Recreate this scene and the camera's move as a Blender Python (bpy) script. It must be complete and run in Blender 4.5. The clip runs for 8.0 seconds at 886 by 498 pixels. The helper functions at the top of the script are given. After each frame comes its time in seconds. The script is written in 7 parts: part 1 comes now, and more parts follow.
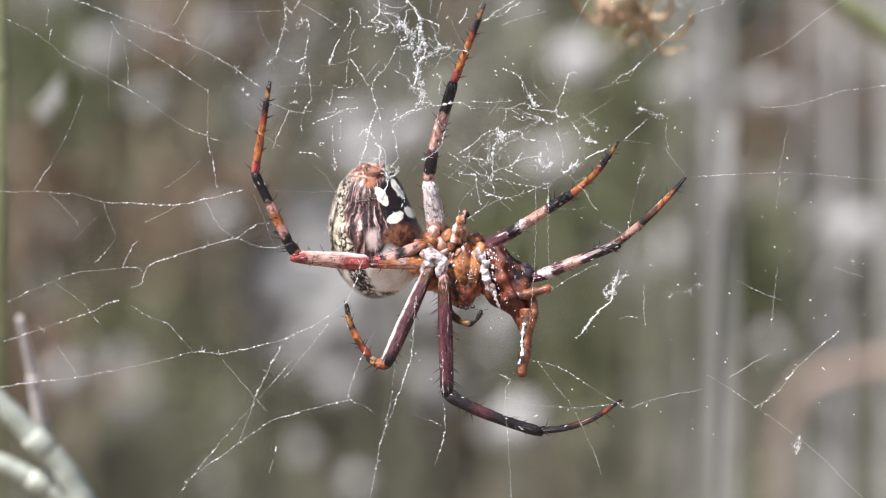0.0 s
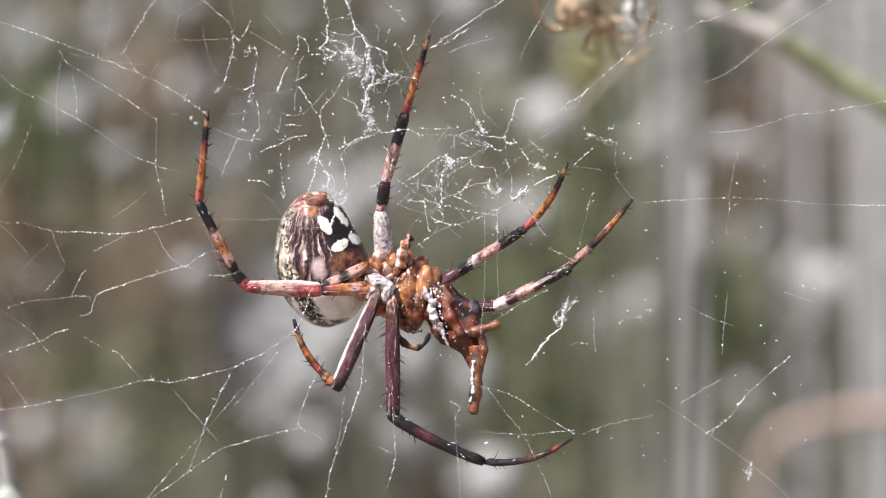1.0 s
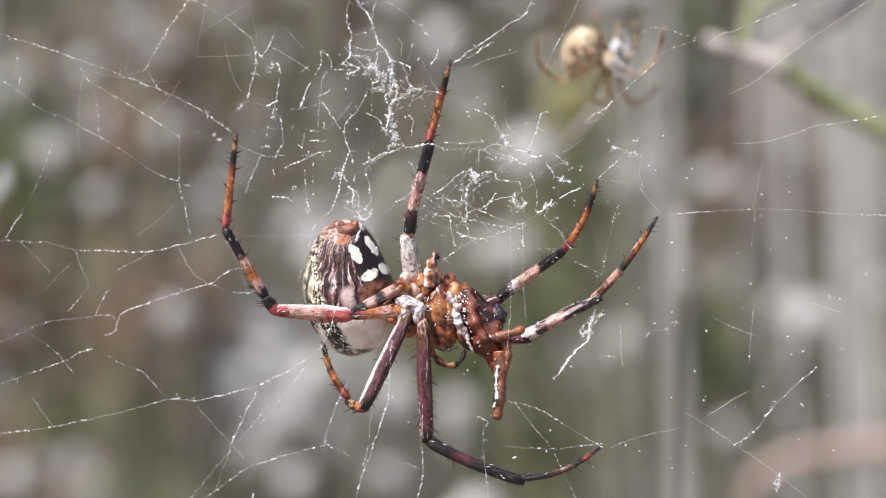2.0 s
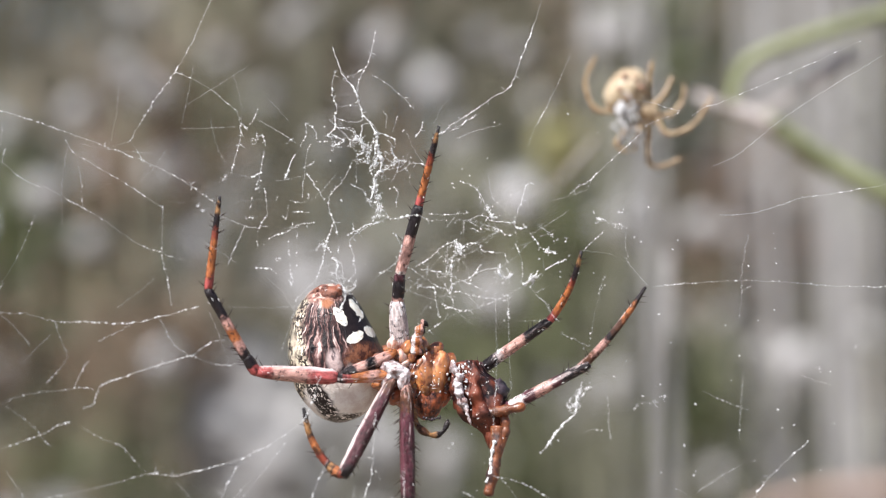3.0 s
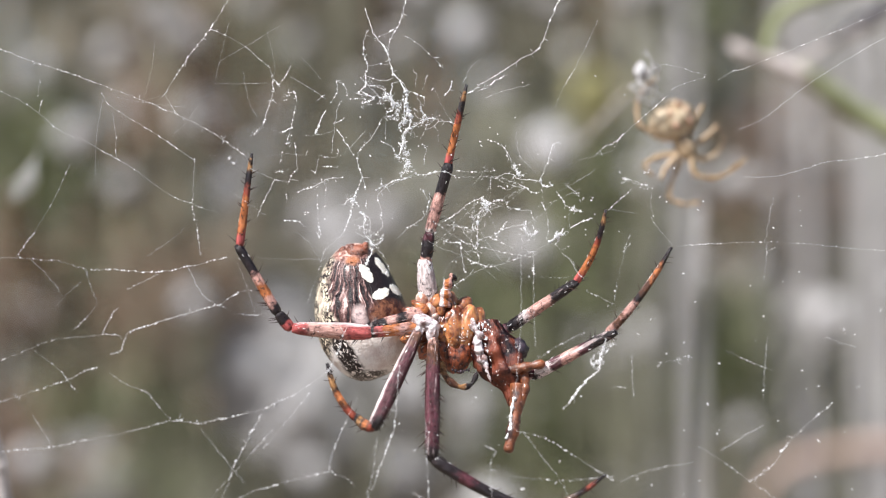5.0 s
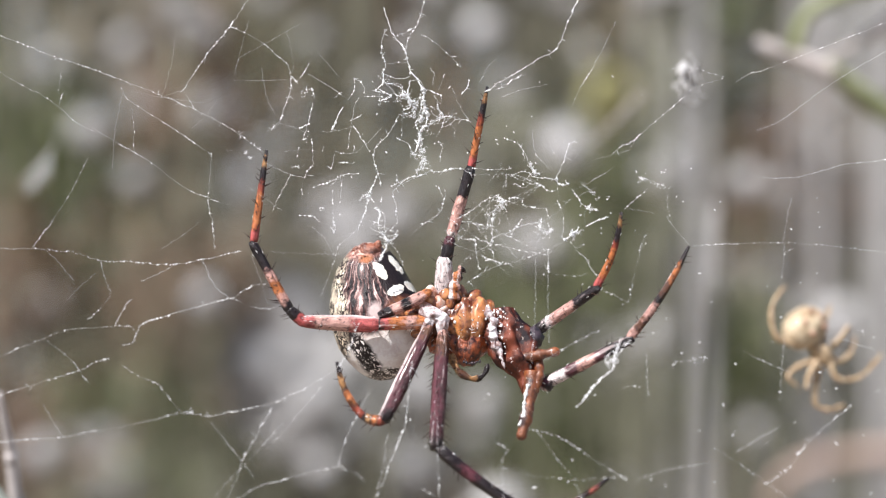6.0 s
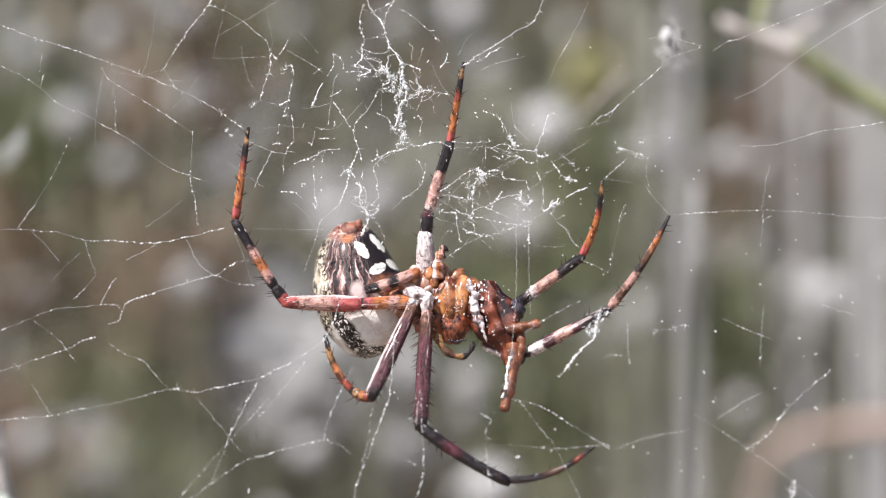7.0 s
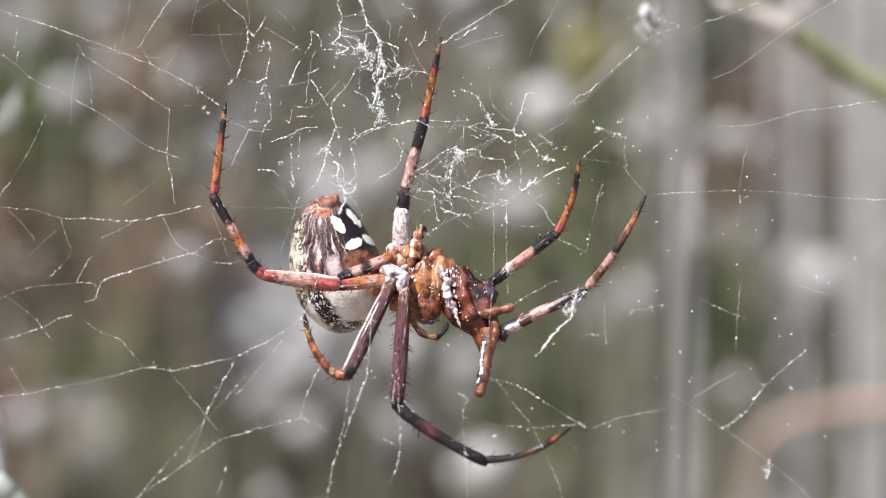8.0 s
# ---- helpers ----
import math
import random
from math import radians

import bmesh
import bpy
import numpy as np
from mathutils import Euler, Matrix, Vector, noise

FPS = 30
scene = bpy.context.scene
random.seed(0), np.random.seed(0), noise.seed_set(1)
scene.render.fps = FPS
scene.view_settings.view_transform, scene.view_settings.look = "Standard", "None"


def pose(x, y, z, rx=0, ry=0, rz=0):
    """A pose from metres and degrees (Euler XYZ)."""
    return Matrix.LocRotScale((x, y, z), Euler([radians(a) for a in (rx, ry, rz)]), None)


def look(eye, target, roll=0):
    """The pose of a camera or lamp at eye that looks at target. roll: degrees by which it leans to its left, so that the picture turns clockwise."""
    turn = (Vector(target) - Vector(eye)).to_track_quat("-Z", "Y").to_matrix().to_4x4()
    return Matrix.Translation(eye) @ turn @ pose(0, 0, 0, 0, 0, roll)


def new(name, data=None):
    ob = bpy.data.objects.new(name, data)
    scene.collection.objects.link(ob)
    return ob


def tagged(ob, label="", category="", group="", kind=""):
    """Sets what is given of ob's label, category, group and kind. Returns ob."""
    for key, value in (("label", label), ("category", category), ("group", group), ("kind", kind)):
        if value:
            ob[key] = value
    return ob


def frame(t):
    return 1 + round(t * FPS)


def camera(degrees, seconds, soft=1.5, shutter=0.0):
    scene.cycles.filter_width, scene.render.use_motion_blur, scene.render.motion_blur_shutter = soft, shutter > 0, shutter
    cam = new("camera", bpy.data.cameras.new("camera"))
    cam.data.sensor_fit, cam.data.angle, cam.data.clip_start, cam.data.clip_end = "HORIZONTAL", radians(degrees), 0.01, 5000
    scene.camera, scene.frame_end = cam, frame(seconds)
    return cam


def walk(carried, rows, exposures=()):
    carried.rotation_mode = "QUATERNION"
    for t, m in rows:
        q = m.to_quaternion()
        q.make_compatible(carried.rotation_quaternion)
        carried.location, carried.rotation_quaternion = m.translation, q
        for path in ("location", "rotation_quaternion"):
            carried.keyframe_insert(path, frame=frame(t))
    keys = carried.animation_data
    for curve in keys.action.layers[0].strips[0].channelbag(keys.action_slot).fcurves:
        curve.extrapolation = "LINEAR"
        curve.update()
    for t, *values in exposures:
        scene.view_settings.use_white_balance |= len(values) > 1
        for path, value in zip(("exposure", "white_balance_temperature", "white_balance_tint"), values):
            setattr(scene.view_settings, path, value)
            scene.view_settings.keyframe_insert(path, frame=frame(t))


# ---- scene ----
from math import cos, sin, pi, sqrt

MM = 0.001
EYE_Z = 0.55            # height of the web's middle above the ground
REACH = 0.11656            # from the lens to the web

# ---------------------------------------------------------------- camera
cam = camera(34, 8.0, soft=1.0)
cam.data.dof.use_dof = True
cam.data.dof.focus_distance = REACH + 0.0025
cam.data.dof.aperture_fstop = 12.0
walk(cam, [
    (0, pose(0, -REACH, EYE_Z, 87.469, 0.005, 1.218)),
    (0.1, pose(0, -REACH, EYE_Z, 87.68, -0.08, 1.17)),
    (0.2, pose(0, -REACH, EYE_Z, 88.015, -0.26, 0.871)),
    (0.3, pose(0, -REACH, EYE_Z, 88.279, -0.535, 0.519)),
    (0.4, pose(0, -REACH, EYE_Z, 88.469, -0.71, -0.38)),
    (0.5, pose(0, -REACH, EYE_Z, 88.685, -0.775, -0.251)),
    (0.6, pose(0, -REACH, EYE_Z, 88.957, -0.73, -0.823)),
    (0.7, pose(0, -REACH, EYE_Z, 89.158, 0.087, -0.887)),
    (0.8, pose(0, -REACH, EYE_Z, 89.237, 0.183, -0.012)),
    (0.9, pose(0, -REACH, EYE_Z, 89.382, 0.041, -0.067)),
    (1, pose(0, -REACH, EYE_Z, 89.579, 0.304, 0.067)),
    (1.1, pose(0, -REACH, EYE_Z, 89.702, 0.514, -0.07)),
    (1.2, pose(0, -REACH, EYE_Z, 89.952, 0.315, -0.33)),
    (2.3, pose(0, -REACH, EYE_Z, 91.327, 1.105, -0.658)),
    (2.4, pose(0, -REACH, EYE_Z, 91.456, 0.678, -0.827)),
    (2.5, pose(0, -REACH, EYE_Z, 91.849, 0.133, -0.827)),
    (2.7, pose(0, -REACH, EYE_Z, 92.516, 0.518, -0.883)),
    (2.8, pose(0, -REACH, EYE_Z, 92.919, 0.589, -1.032)),
    (3, pose(0, -REACH, EYE_Z, 92.865, 0.837, -1.056)),
    (3.2, pose(0, -REACH, EYE_Z, 92.642, 0.807, -0.925)),
    (3.3, pose(0, -REACH, EYE_Z, 92.275, 0.652, -1.073)),
    (3.5, pose(0, -REACH, EYE_Z, 92.093, 0.584, -1.079)),
    (3.7, pose(0, -REACH, EYE_Z, 91.884, 0.356, -0.764)),
    (3.8, pose(0, -REACH, EYE_Z, 91.73, 0.36, -0.608)),
    (4, pose(0, -REACH, EYE_Z, 91.556, 0.005, -0.17)),
    (4.2, pose(0, -REACH, EYE_Z, 91.345, 0.163, -0.002)),
    (5.3, pose(0, -REACH, EYE_Z, 90.785, -0.511, 0.318)),
    (5.5, pose(0, -REACH, EYE_Z, 90.859, -0.696, 0.48)),
    (5.7, pose(0, -REACH, EYE_Z, 90.777, -0.874, 0.51)),
    (5.8, pose(0, -REACH, EYE_Z, 90.77, -0.965, 0.524)),
    (6, pose(0, -REACH, EYE_Z, 90.743, -1.005, 0.61)),
    (6.1, pose(0, -REACH, EYE_Z, 90.674, -0.228, 0.607)),
    (6.2, pose(0, -REACH, EYE_Z, 90.574, -0.366, 0.284)),
    (6.3, pose(0, -REACH, EYE_Z, 90.321, -0.188, 0.32)),
    (6.4, pose(0, -REACH, EYE_Z, 90.292, 0.019, 0.381)),
    (6.5, pose(0, -REACH, EYE_Z, 90.333, -0.022, 0.356)),
    (6.6, pose(0, -REACH, EYE_Z, 90.261, -0.09, 0.216)),
    (6.7, pose(0, -REACH, EYE_Z, 90.235, -0.138, 0.057)),
    (6.8, pose(0, -REACH, EYE_Z, 90.038, -0.094, 0.059)),
    (6.9, pose(0, -REACH, EYE_Z, 90.021, -0.014, 0.043)),
    (7, pose(0, -REACH, EYE_Z, 90.001, 0.017, 0.001)),
    (7.1, pose(0, -REACH, EYE_Z, 89.894, 0.076, -0.016)),
    (7.2, pose(0, -REACH, EYE_Z, 89.763, 0.104, -0.015)),
    (7.3, pose(0, -REACH, EYE_Z, 89.503, 0.18, 0.012)),
    (7.5, pose(0, -REACH, EYE_Z, 89.351, 0.229, 0.015)),
    (7.7, pose(0, -REACH, EYE_Z, 89.094, 0.038, 0.019)),
    (7.8, pose(0, -REACH, EYE_Z, 89.129, -0.093, -0.147)),
    (7.9, pose(0, -REACH, EYE_Z, 89.143, -0.207, -0.156)),
    (8, pose(0, -REACH, EYE_Z, 89.209, -0.212, -0.112)),
])

# ---------------------------------------------------------------- light
SUN_FROM = Vector((-0.46, -0.46, 0.90)).normalized()
world = bpy.data.worlds.new("sky")
scene.world = world
world.use_nodes = True
wn = world.node_tree.nodes
sky = wn.new("ShaderNodeTexSky")
sky.sky_type, sky.sun_disc = "NISHITA", False
sky.sun_elevation = math.asin(SUN_FROM.z)
sky.sun_rotation = math.atan2(SUN_FROM.x, SUN_FROM.y)
wn["Background"].inputs["Strength"].default_value = 0.070
world.node_tree.links.new(sky.outputs["Color"], wn["Background"].inputs["Color"])
sun = new("sun", bpy.data.lights.new("sun", "SUN"))
sun.data.energy, sun.data.angle, sun.data.color = 5.0, radians(0.6), (1.0, 0.970, 0.950)
sun.matrix_world = look(SUN_FROM * 5, (0, 0, 0))
scene.view_settings.exposure = 0.66


# ---------------------------------------------------------------- materials
def mat(name, rough=0.6, spec=0.5):
    m = bpy.data.materials.new(name)
    m.use_nodes = True
    b = m.node_tree.nodes["Principled BSDF"]
    b.inputs["Roughness"].default_value = rough
    b.inputs["Specular IOR Level"].default_value = spec
    return m, m.node_tree, b


def node(tree, kind, **values):
    n = tree.nodes.new(kind)
    for key, value in values.items():
        n.inputs[key].default_value = value
    return n


def coords(tree, output="Object", scale=(1, 1, 1)):
    c = tree.nodes.new("ShaderNodeTexCoord")
    v = tree.nodes.new("ShaderNodeMapping")
    v.inputs["Scale"].default_value = scale
    tree.links.new(c.outputs[output], v.inputs["Vector"])
    return v.outputs["Vector"]


def noise_of(tree, vector, scale, detail=4.0, rough=0.6):
    n = node(tree, "ShaderNodeTexNoise", Scale=scale, Detail=detail, Roughness=rough)
    tree.links.new(vector, n.inputs["Vector"])
    return n.outputs["Fac"]


def ramp(tree, fac, stops, interpolation="LINEAR"):
    r = tree.nodes.new("ShaderNodeValToRGB")
    r.color_ramp.interpolation = interpolation
    while len(r.color_ramp.elements) < len(stops):
        r.color_ramp.elements.new(0.5)
    for e, (at, colour) in zip(r.color_ramp.elements, stops):
        e.position, e.color = at, (*colour, 1)
    tree.links.new(fac, r.inputs["Fac"])
    return r.outputs["Color"]


def mix(tree, fac, a, b, blend="MIX"):
    m = tree.nodes.new("ShaderNodeMix")
    m.data_type, m.blend_type, m.clamp_result = "RGBA", blend, True
    for socket, value in ((m.inputs[0], fac), (m.inputs[6], a), (m.inputs[7], b)):
        if hasattr(value, "is_output"):
            tree.links.new(value, socket)
        elif isinstance(value, tuple):
            socket.default_value = (*value, 1)
        else:
            socket.default_value = value
    return m.outputs[2]


def calc(tree, op, a, b=0.0, c=0.0):
    n = tree.nodes.new("ShaderNodeMath")
    n.operation = op
    for socket, value in zip(n.inputs, (a, b, c)):
        if hasattr(value, "is_output"):
            tree.links.new(value, socket)
        else:
            socket.default_value = value
    return n.outputs[0]


def relief(tree, b, height, strength, distance):
    n = node(tree, "ShaderNodeBump", Strength=strength, Distance=distance)
    tree.links.new(height, n.inputs["Height"])
    tree.links.new(n.outputs["Normal"], b.inputs["Normal"])


def grainy(name, dark, light, scale, rough=0.6, spec=0.5, bump=0.4, depth=0.05 * MM, through_light=0.0, random_tone=0.0, glow=0.0, coat=0.0, skin=0.0):
    """Two-scale mottled surface; scale is features per metre."""
    m, t, b = mat(name, rough, spec)
    v = coords(t)
    broad, fine = noise_of(t, v, scale * 0.3, 3), noise_of(t, v, scale, 5)
    col = ramp(t, calc(t, "MULTIPLY_ADD", fine, 0.6, calc(t, "MULTIPLY", broad, 0.4)), [(0.43, dark), (0.58, light)] if skin else [(0.36, dark), (0.64, light)])
    if random_tone:
        info = t.nodes.new("ShaderNodeNewGeometry")
        col = mix(t, 1.0, col, ramp(t, info.outputs["Random Per Island"],
                  [(0, (1 - random_tone,) * 3), (1, (1 + random_tone, 1 + random_tone, 1 + random_tone * 0.8))]), "MULTIPLY")
    t.links.new(col, b.inputs["Base Color"])
    if through_light:
        tr = t.nodes.new("ShaderNodeBsdfTranslucent")
        t.links.new(col, tr.inputs["Color"])
        ms = node(t, "ShaderNodeMixShader", Fac=through_light)
        t.links.new(b.outputs[0], ms.inputs[1])
        t.links.new(tr.outputs[0], ms.inputs[2])
        t.links.new(ms.outputs[0], t.nodes["Material Output"].inputs["Surface"])
    if glow:
        b.inputs["Subsurface Weight"].default_value = glow
        b.inputs["Subsurface Radius"].default_value = (1.0, 0.4, 0.15)
        b.inputs["Subsurface Scale"].default_value = 0.6 * MM
    if coat:
        b.inputs["Coat Weight"].default_value = coat
        b.inputs["Coat Roughness"].default_value = 0.10
    if skin:
        # fine wrinkles, dark flecks as gaps, pale flecks as painted highlights
        grit = noise_of(t, v, skin, 5, 0.75)
        col = mix(t, ramp(t, grit, [(0.31, (0.8,) * 3), (0.42, (0, 0, 0))]), col, dark)
        col = mix(t, ramp(t, noise_of(t, v, skin * 1.3, 3, 0.6), [(0.65, (0, 0, 0)), (0.71, (0.6,) * 3)]), col, (0.86, 0.74, 0.66))
        t.links.new(col, b.inputs["Base Color"])
        t.links.new(ramp(t, grit, [(0.3, (0.2,) * 3), (0.7, (0.6,) * 3)]), b.inputs["Roughness"])
        relief(t, b, grit, bump, depth)
    else:
        relief(t, b, fine, bump, depth)
    return m


BLACK, ORANGE, RUST, PINK = (0.014, 0.009, 0.011), (0.48, 0.16, 0.05), (0.28, 0.055, 0.03), (0.60, 0.34, 0.29)
PURPLE, SILVER, ROSE, TAN, BROWN = (0.092, 0.022, 0.032), (0.80, 0.70, 0.69), (0.50, 0.105, 0.10), (0.44, 0.23, 0.09), (0.10, 0.036, 0.016)


def banded(name, stops, speckle=0.35, rough=0.36, sheen_lines=0.0, sheen_side=False):
    """Cuticle with cross bands along the segment, pale hairs, dark flecks and painted sheen."""
    m, t, b = mat(name, rough, 0.4)
    g, v = coords(t, "Generated"), coords(t)
    sep = t.nodes.new("ShaderNodeSeparateXYZ")
    t.links.new(g, sep.inputs[0])
    along = calc(t, "MULTIPLY_ADD", calc(t, "SUBTRACT", noise_of(t, v, 2300, 4, 0.7), 0.5), 0.30, sep.outputs[0])
    full = []
    for i, (at, colour) in enumerate(stops):
        full.append((at, colour))
        if i + 1 < len(stops):
            full.append((max(at, stops[i + 1][0] - 0.07), colour))
    col = ramp(t, along, full)
    streak = noise_of(t, coords(t, "Object", (0.22, 1, 1)), 4200, 5, 0.75)
    col = mix(t, 1.0, col, ramp(t, streak, [(0.42, (0.7, 0.68, 0.68)), (0.52, (1, 1, 1)), (0.68, (1 + speckle, 1 + speckle * 1.5, 1 + speckle * 1.6))]), "MULTIPLY")
    col = mix(t, ramp(t, noise_of(t, v, 3100, 4), [(0.35, (0.85,) * 3), (0.46, (0, 0, 0))]), col, (0.025, 0.010, 0.012))
    # silver streaks along the segment paint in the sun's glossy highlight
    if sheen_lines:
        sheen_streak = noise_of(t, coords(t, "Object", (0.10, 1, 1)), 2600, 4, 0.7)
        col = mix(t, ramp(t, sheen_streak, [(0.66 - 0.14 * sheen_lines, (0, 0, 0)), (0.74 - 0.14 * sheen_lines, (0.9,) * 3)]), col, SILVER)
    # silver over the low-z edge paints the sunlit side into the colour
    if sheen_side:
        edge = calc(t, "MULTIPLY_ADD", calc(t, "SUBTRACT", noise_of(t, coords(t, "Object", (0.3, 1, 1)), 1500, 4), 0.5), 0.5, sep.outputs[2])
        col = mix(t, ramp(t, edge, [(0.10, (0.9,) * 3), (0.22, (0, 0, 0))]), col, SILVER)
    wear = noise_of(t, v, 900, 4, 0.65)
    col = mix(t, 1.0, col, ramp(t, wear, [(0.30, (0.45, 0.38, 0.38)), (0.55, (1.05, 1.02, 1.02))]), "MULTIPLY")
    t.links.new(col, b.inputs["Base Color"])
    t.links.new(ramp(t, streak, [(0.35, (0.22,) * 3), (0.65, (0.5,) * 3)]), b.inputs["Roughness"])
    b.inputs["Coat Weight"].default_value = 0.12
    b.inputs["Coat Roughness"].default_value = 0.12
    relief(t, b, calc(t, "ADD", streak, wear), 1.0, 0.18 * MM)
    return m


M_silk = grainy("silk", (0.90, 0.90, 0.91), (0.98, 0.98, 0.99), 4000, 0.3, 0.7, 0.2, 0.02 * MM, 0.25)
M_hair = grainy("bristle", (0.02, 0.012, 0.012), (0.08, 0.04, 0.03), 3000, 0.4)
# the amber mottling doubles as painted crevice shade and glints
M_amber = grainy("amber_cuticle", (0.13, 0.030, 0.011), (0.62, 0.26, 0.095), 950, 0.3, 0.6, 0.35, 0.06 * MM, glow=0.5, coat=0.6, skin=1300)
M_rust = grainy("rust_cuticle", (0.035, 0.007, 0.006), (0.40, 0.095, 0.030), 1700, 0.3, 0.6, 0.8, 0.09 * MM, glow=0.08, coat=0.25, skin=3300)
# near-white tone that stands in for sun glare on cuticle and prey rim
M_glare = grainy("glare_cuticle", (0.20, 0.11, 0.10), (0.80, 0.74, 0.76), 1700, 0.25, 0.7, 0.8, 0.08 * MM, coat=0.4, skin=3600)
# pinkish skin with whitish highlights mixed into its light tone
M_blushlit = grainy("blush_lit_cuticle", (0.34, 0.13, 0.075), (0.82, 0.62, 0.55), 1100, 0.28, 0.6, 0.6, 0.08 * MM, glow=0.2, coat=0.5, skin=2800)
M_spin = grainy("spinneret_skin", (0.04, 0.012, 0.010), (0.34, 0.12, 0.07), 1500, 0.3, 0.6, 1.0, 0.1 * MM, coat=0.2, skin=4000)
M_prey = grainy("wrapped_prey", (0.012, 0.004, 0.007), (0.21, 0.050, 0.024), 800, 0.4, 0.4, 1.0, 0.14 * MM, glow=0.05, coat=0.15, skin=2200)
M_preypale = grainy("prey_limb", (0.035, 0.010, 0.007), (0.30, 0.090, 0.028), 800, 0.3, 0.6, 0.9, 0.10 * MM, glow=0.15, coat=0.3, skin=2800)
M_preydark = grainy("prey_dark", (0.010, 0.008, 0.014), (0.07, 0.045, 0.06), 1500, 0.3, 0.6, 0.8, 0.1 * MM, skin=3000)
M_small = grainy("straw_cuticle", (0.30, 0.19, 0.10), (0.70, 0.54, 0.36), 1500, 0.45, 0.4, 0.5, 0.05 * MM, 0.15)
M_smallback = grainy("cream_abdomen", (0.32, 0.21, 0.12), (0.78, 0.66, 0.47), 1100, 0.45, 0.4, 0.5, 0.05 * MM, 0.1)


def abdomen_skin():
    """Cream sides with a black net, a dark belly with pale streaks, chalk-white spots."""
    m, t, b = mat("abdomen_skin", 0.42, 0.3)
    v = coords(t, "Object", (1000, 1000, 1000))
    wob = node(t, "ShaderNodeTexNoise", Scale=0.9, Detail=4.0)
    t.links.new(v, wob.inputs["Vector"])
    shift = t.nodes.new("ShaderNodeVectorMath")
    shift.operation = "MULTIPLY_ADD"
    t.links.new(wob.outputs["Color"], shift.inputs[0])
    shift.inputs[1].default_value = (0.9, 0.9, 0.9)
    off = t.nodes.new("ShaderNodeVectorMath")
    off.operation = "ADD"
    off.inputs[1].default_value = (-0.45, -0.45, -0.45)
    t.links.new(v, off.inputs[0])
    t.links.new(off.outputs[0], shift.inputs[2])
    p = shift.outputs[0]

    small = t.nodes.new("ShaderNodeVectorMath")
    small.operation = "MULTIPLY_ADD"
    fringe = node(t, "ShaderNodeTexNoise", Scale=2.6, Detail=3.0)
    t.links.new(v, fringe.inputs["Vector"])
    t.links.new(fringe.outputs["Color"], small.inputs[0])
    small.inputs[1].default_value = (0.42, 0.42, 0.42)
    back = t.nodes.new("ShaderNodeVectorMath")
    back.operation = "ADD"
    back.inputs[1].default_value = (-0.21, -0.21, -0.21)
    t.links.new(v, back.inputs[0])
    t.links.new(back.outputs[0], small.inputs[2])

    def oval(x, z, rx, rz, soft=0.25, turn=0.0, at=p):
        mp = t.nodes.new("ShaderNodeMapping")
        mp.vector_type = "TEXTURE"
        mp.inputs["Location"].default_value = (x, 0, z)
        mp.inputs["Rotation"].default_value = (0, -radians(turn), 0)
        mp.inputs["Scale"].default_value = (rx, 1e4, rz)
        t.links.new(at, mp.inputs["Vector"])
        ln = t.nodes.new("ShaderNodeVectorMath")
        ln.operation = "LENGTH"
        t.links.new(mp.outputs[0], ln.inputs[0])
        return ramp(t, ln.outputs["Value"], [(max(0.0, 0.95 - soft), (1, 1, 1)), (0.95, (0, 0, 0))])

    crook = t.nodes.new("ShaderNodeVectorMath")
    crook.operation = "MULTIPLY_ADD"
    twist = node(t, "ShaderNodeTexNoise", Scale=1.7, Detail=3.0)
    t.links.new(v, twist.inputs["Vector"])
    t.links.new(twist.outputs["Color"], crook.inputs[0])
    crook.inputs[1].default_value = (0.9, 0.9, 0.9)
    t.links.new(p, crook.inputs[2])

    def net(scale, stretch, thin, thick):
        slim = t.nodes.new("ShaderNodeMapping")
        slim.inputs["Scale"].default_value = (stretch, 1.1, 1.1)
        t.links.new(crook.outputs[0], slim.inputs["Vector"])
        cells = node(t, "ShaderNodeTexVoronoi", Scale=scale)
        cells.feature = "DISTANCE_TO_EDGE"
        t.links.new(slim.outputs[0], cells.inputs["Vector"])
        return ramp(t, cells.outputs["Distance"], [(thin, (1, 1, 1)), (thick, (0, 0, 0))])

    ink = (0.016, 0.010, 0.011)
    lines = net(2.3, 0.55, 0.09, 0.19)
    patchy = ramp(t, noise_of(t, p, 0.85, 3), [(0.40, (0.12,) * 3), (0.52, (1, 1, 1))])
    cream = ramp(t, noise_of(t, p, 1.3, 4), [(0.35, (0.34, 0.26, 0.20)), (0.48, (0.56, 0.47, 0.37)), (0.62, (0.84, 0.75, 0.58))])
    flank = mix(t, calc(t, "MULTIPLY", lines, patchy), cream, ink)
    milky = ramp(t, noise_of(t, p, 0.8, 4), [(0.35, (0.72, 0.62, 0.59)), (0.6, (0.93, 0.89, 0.87))])
    # below the legs: milky skin with a dark net column and a netted rim
    col = mix(t, oval(9.6, 1.2, 3.4, 4.2, 0.12), flank, milky)
    dense = net(2.7, 0.6, 0.14, 0.26)
    col = mix(t, calc(t, "MULTIPLY", dense, oval(9.4, -1.1, 3.1, 1.0, 0.30, 26)), col, ink)
    col = mix(t, calc(t, "MULTIPLY", net(2.6, 0.9, 0.10, 0.2), oval(11.5, 0.7, 0.8, 2.6, 0.3)), col, (0.04, 0.028, 0.025))
    # dark belly with pale streaks that fan out from the spinnerets
    axes = t.nodes.new("ShaderNodeSeparateXYZ")
    t.links.new(p, axes.inputs[0])
    fan = calc(t, "DIVIDE", calc(t, "ADD", axes.outputs[2], 0.1), calc(t, "ADD", axes.outputs[0], 1.4))
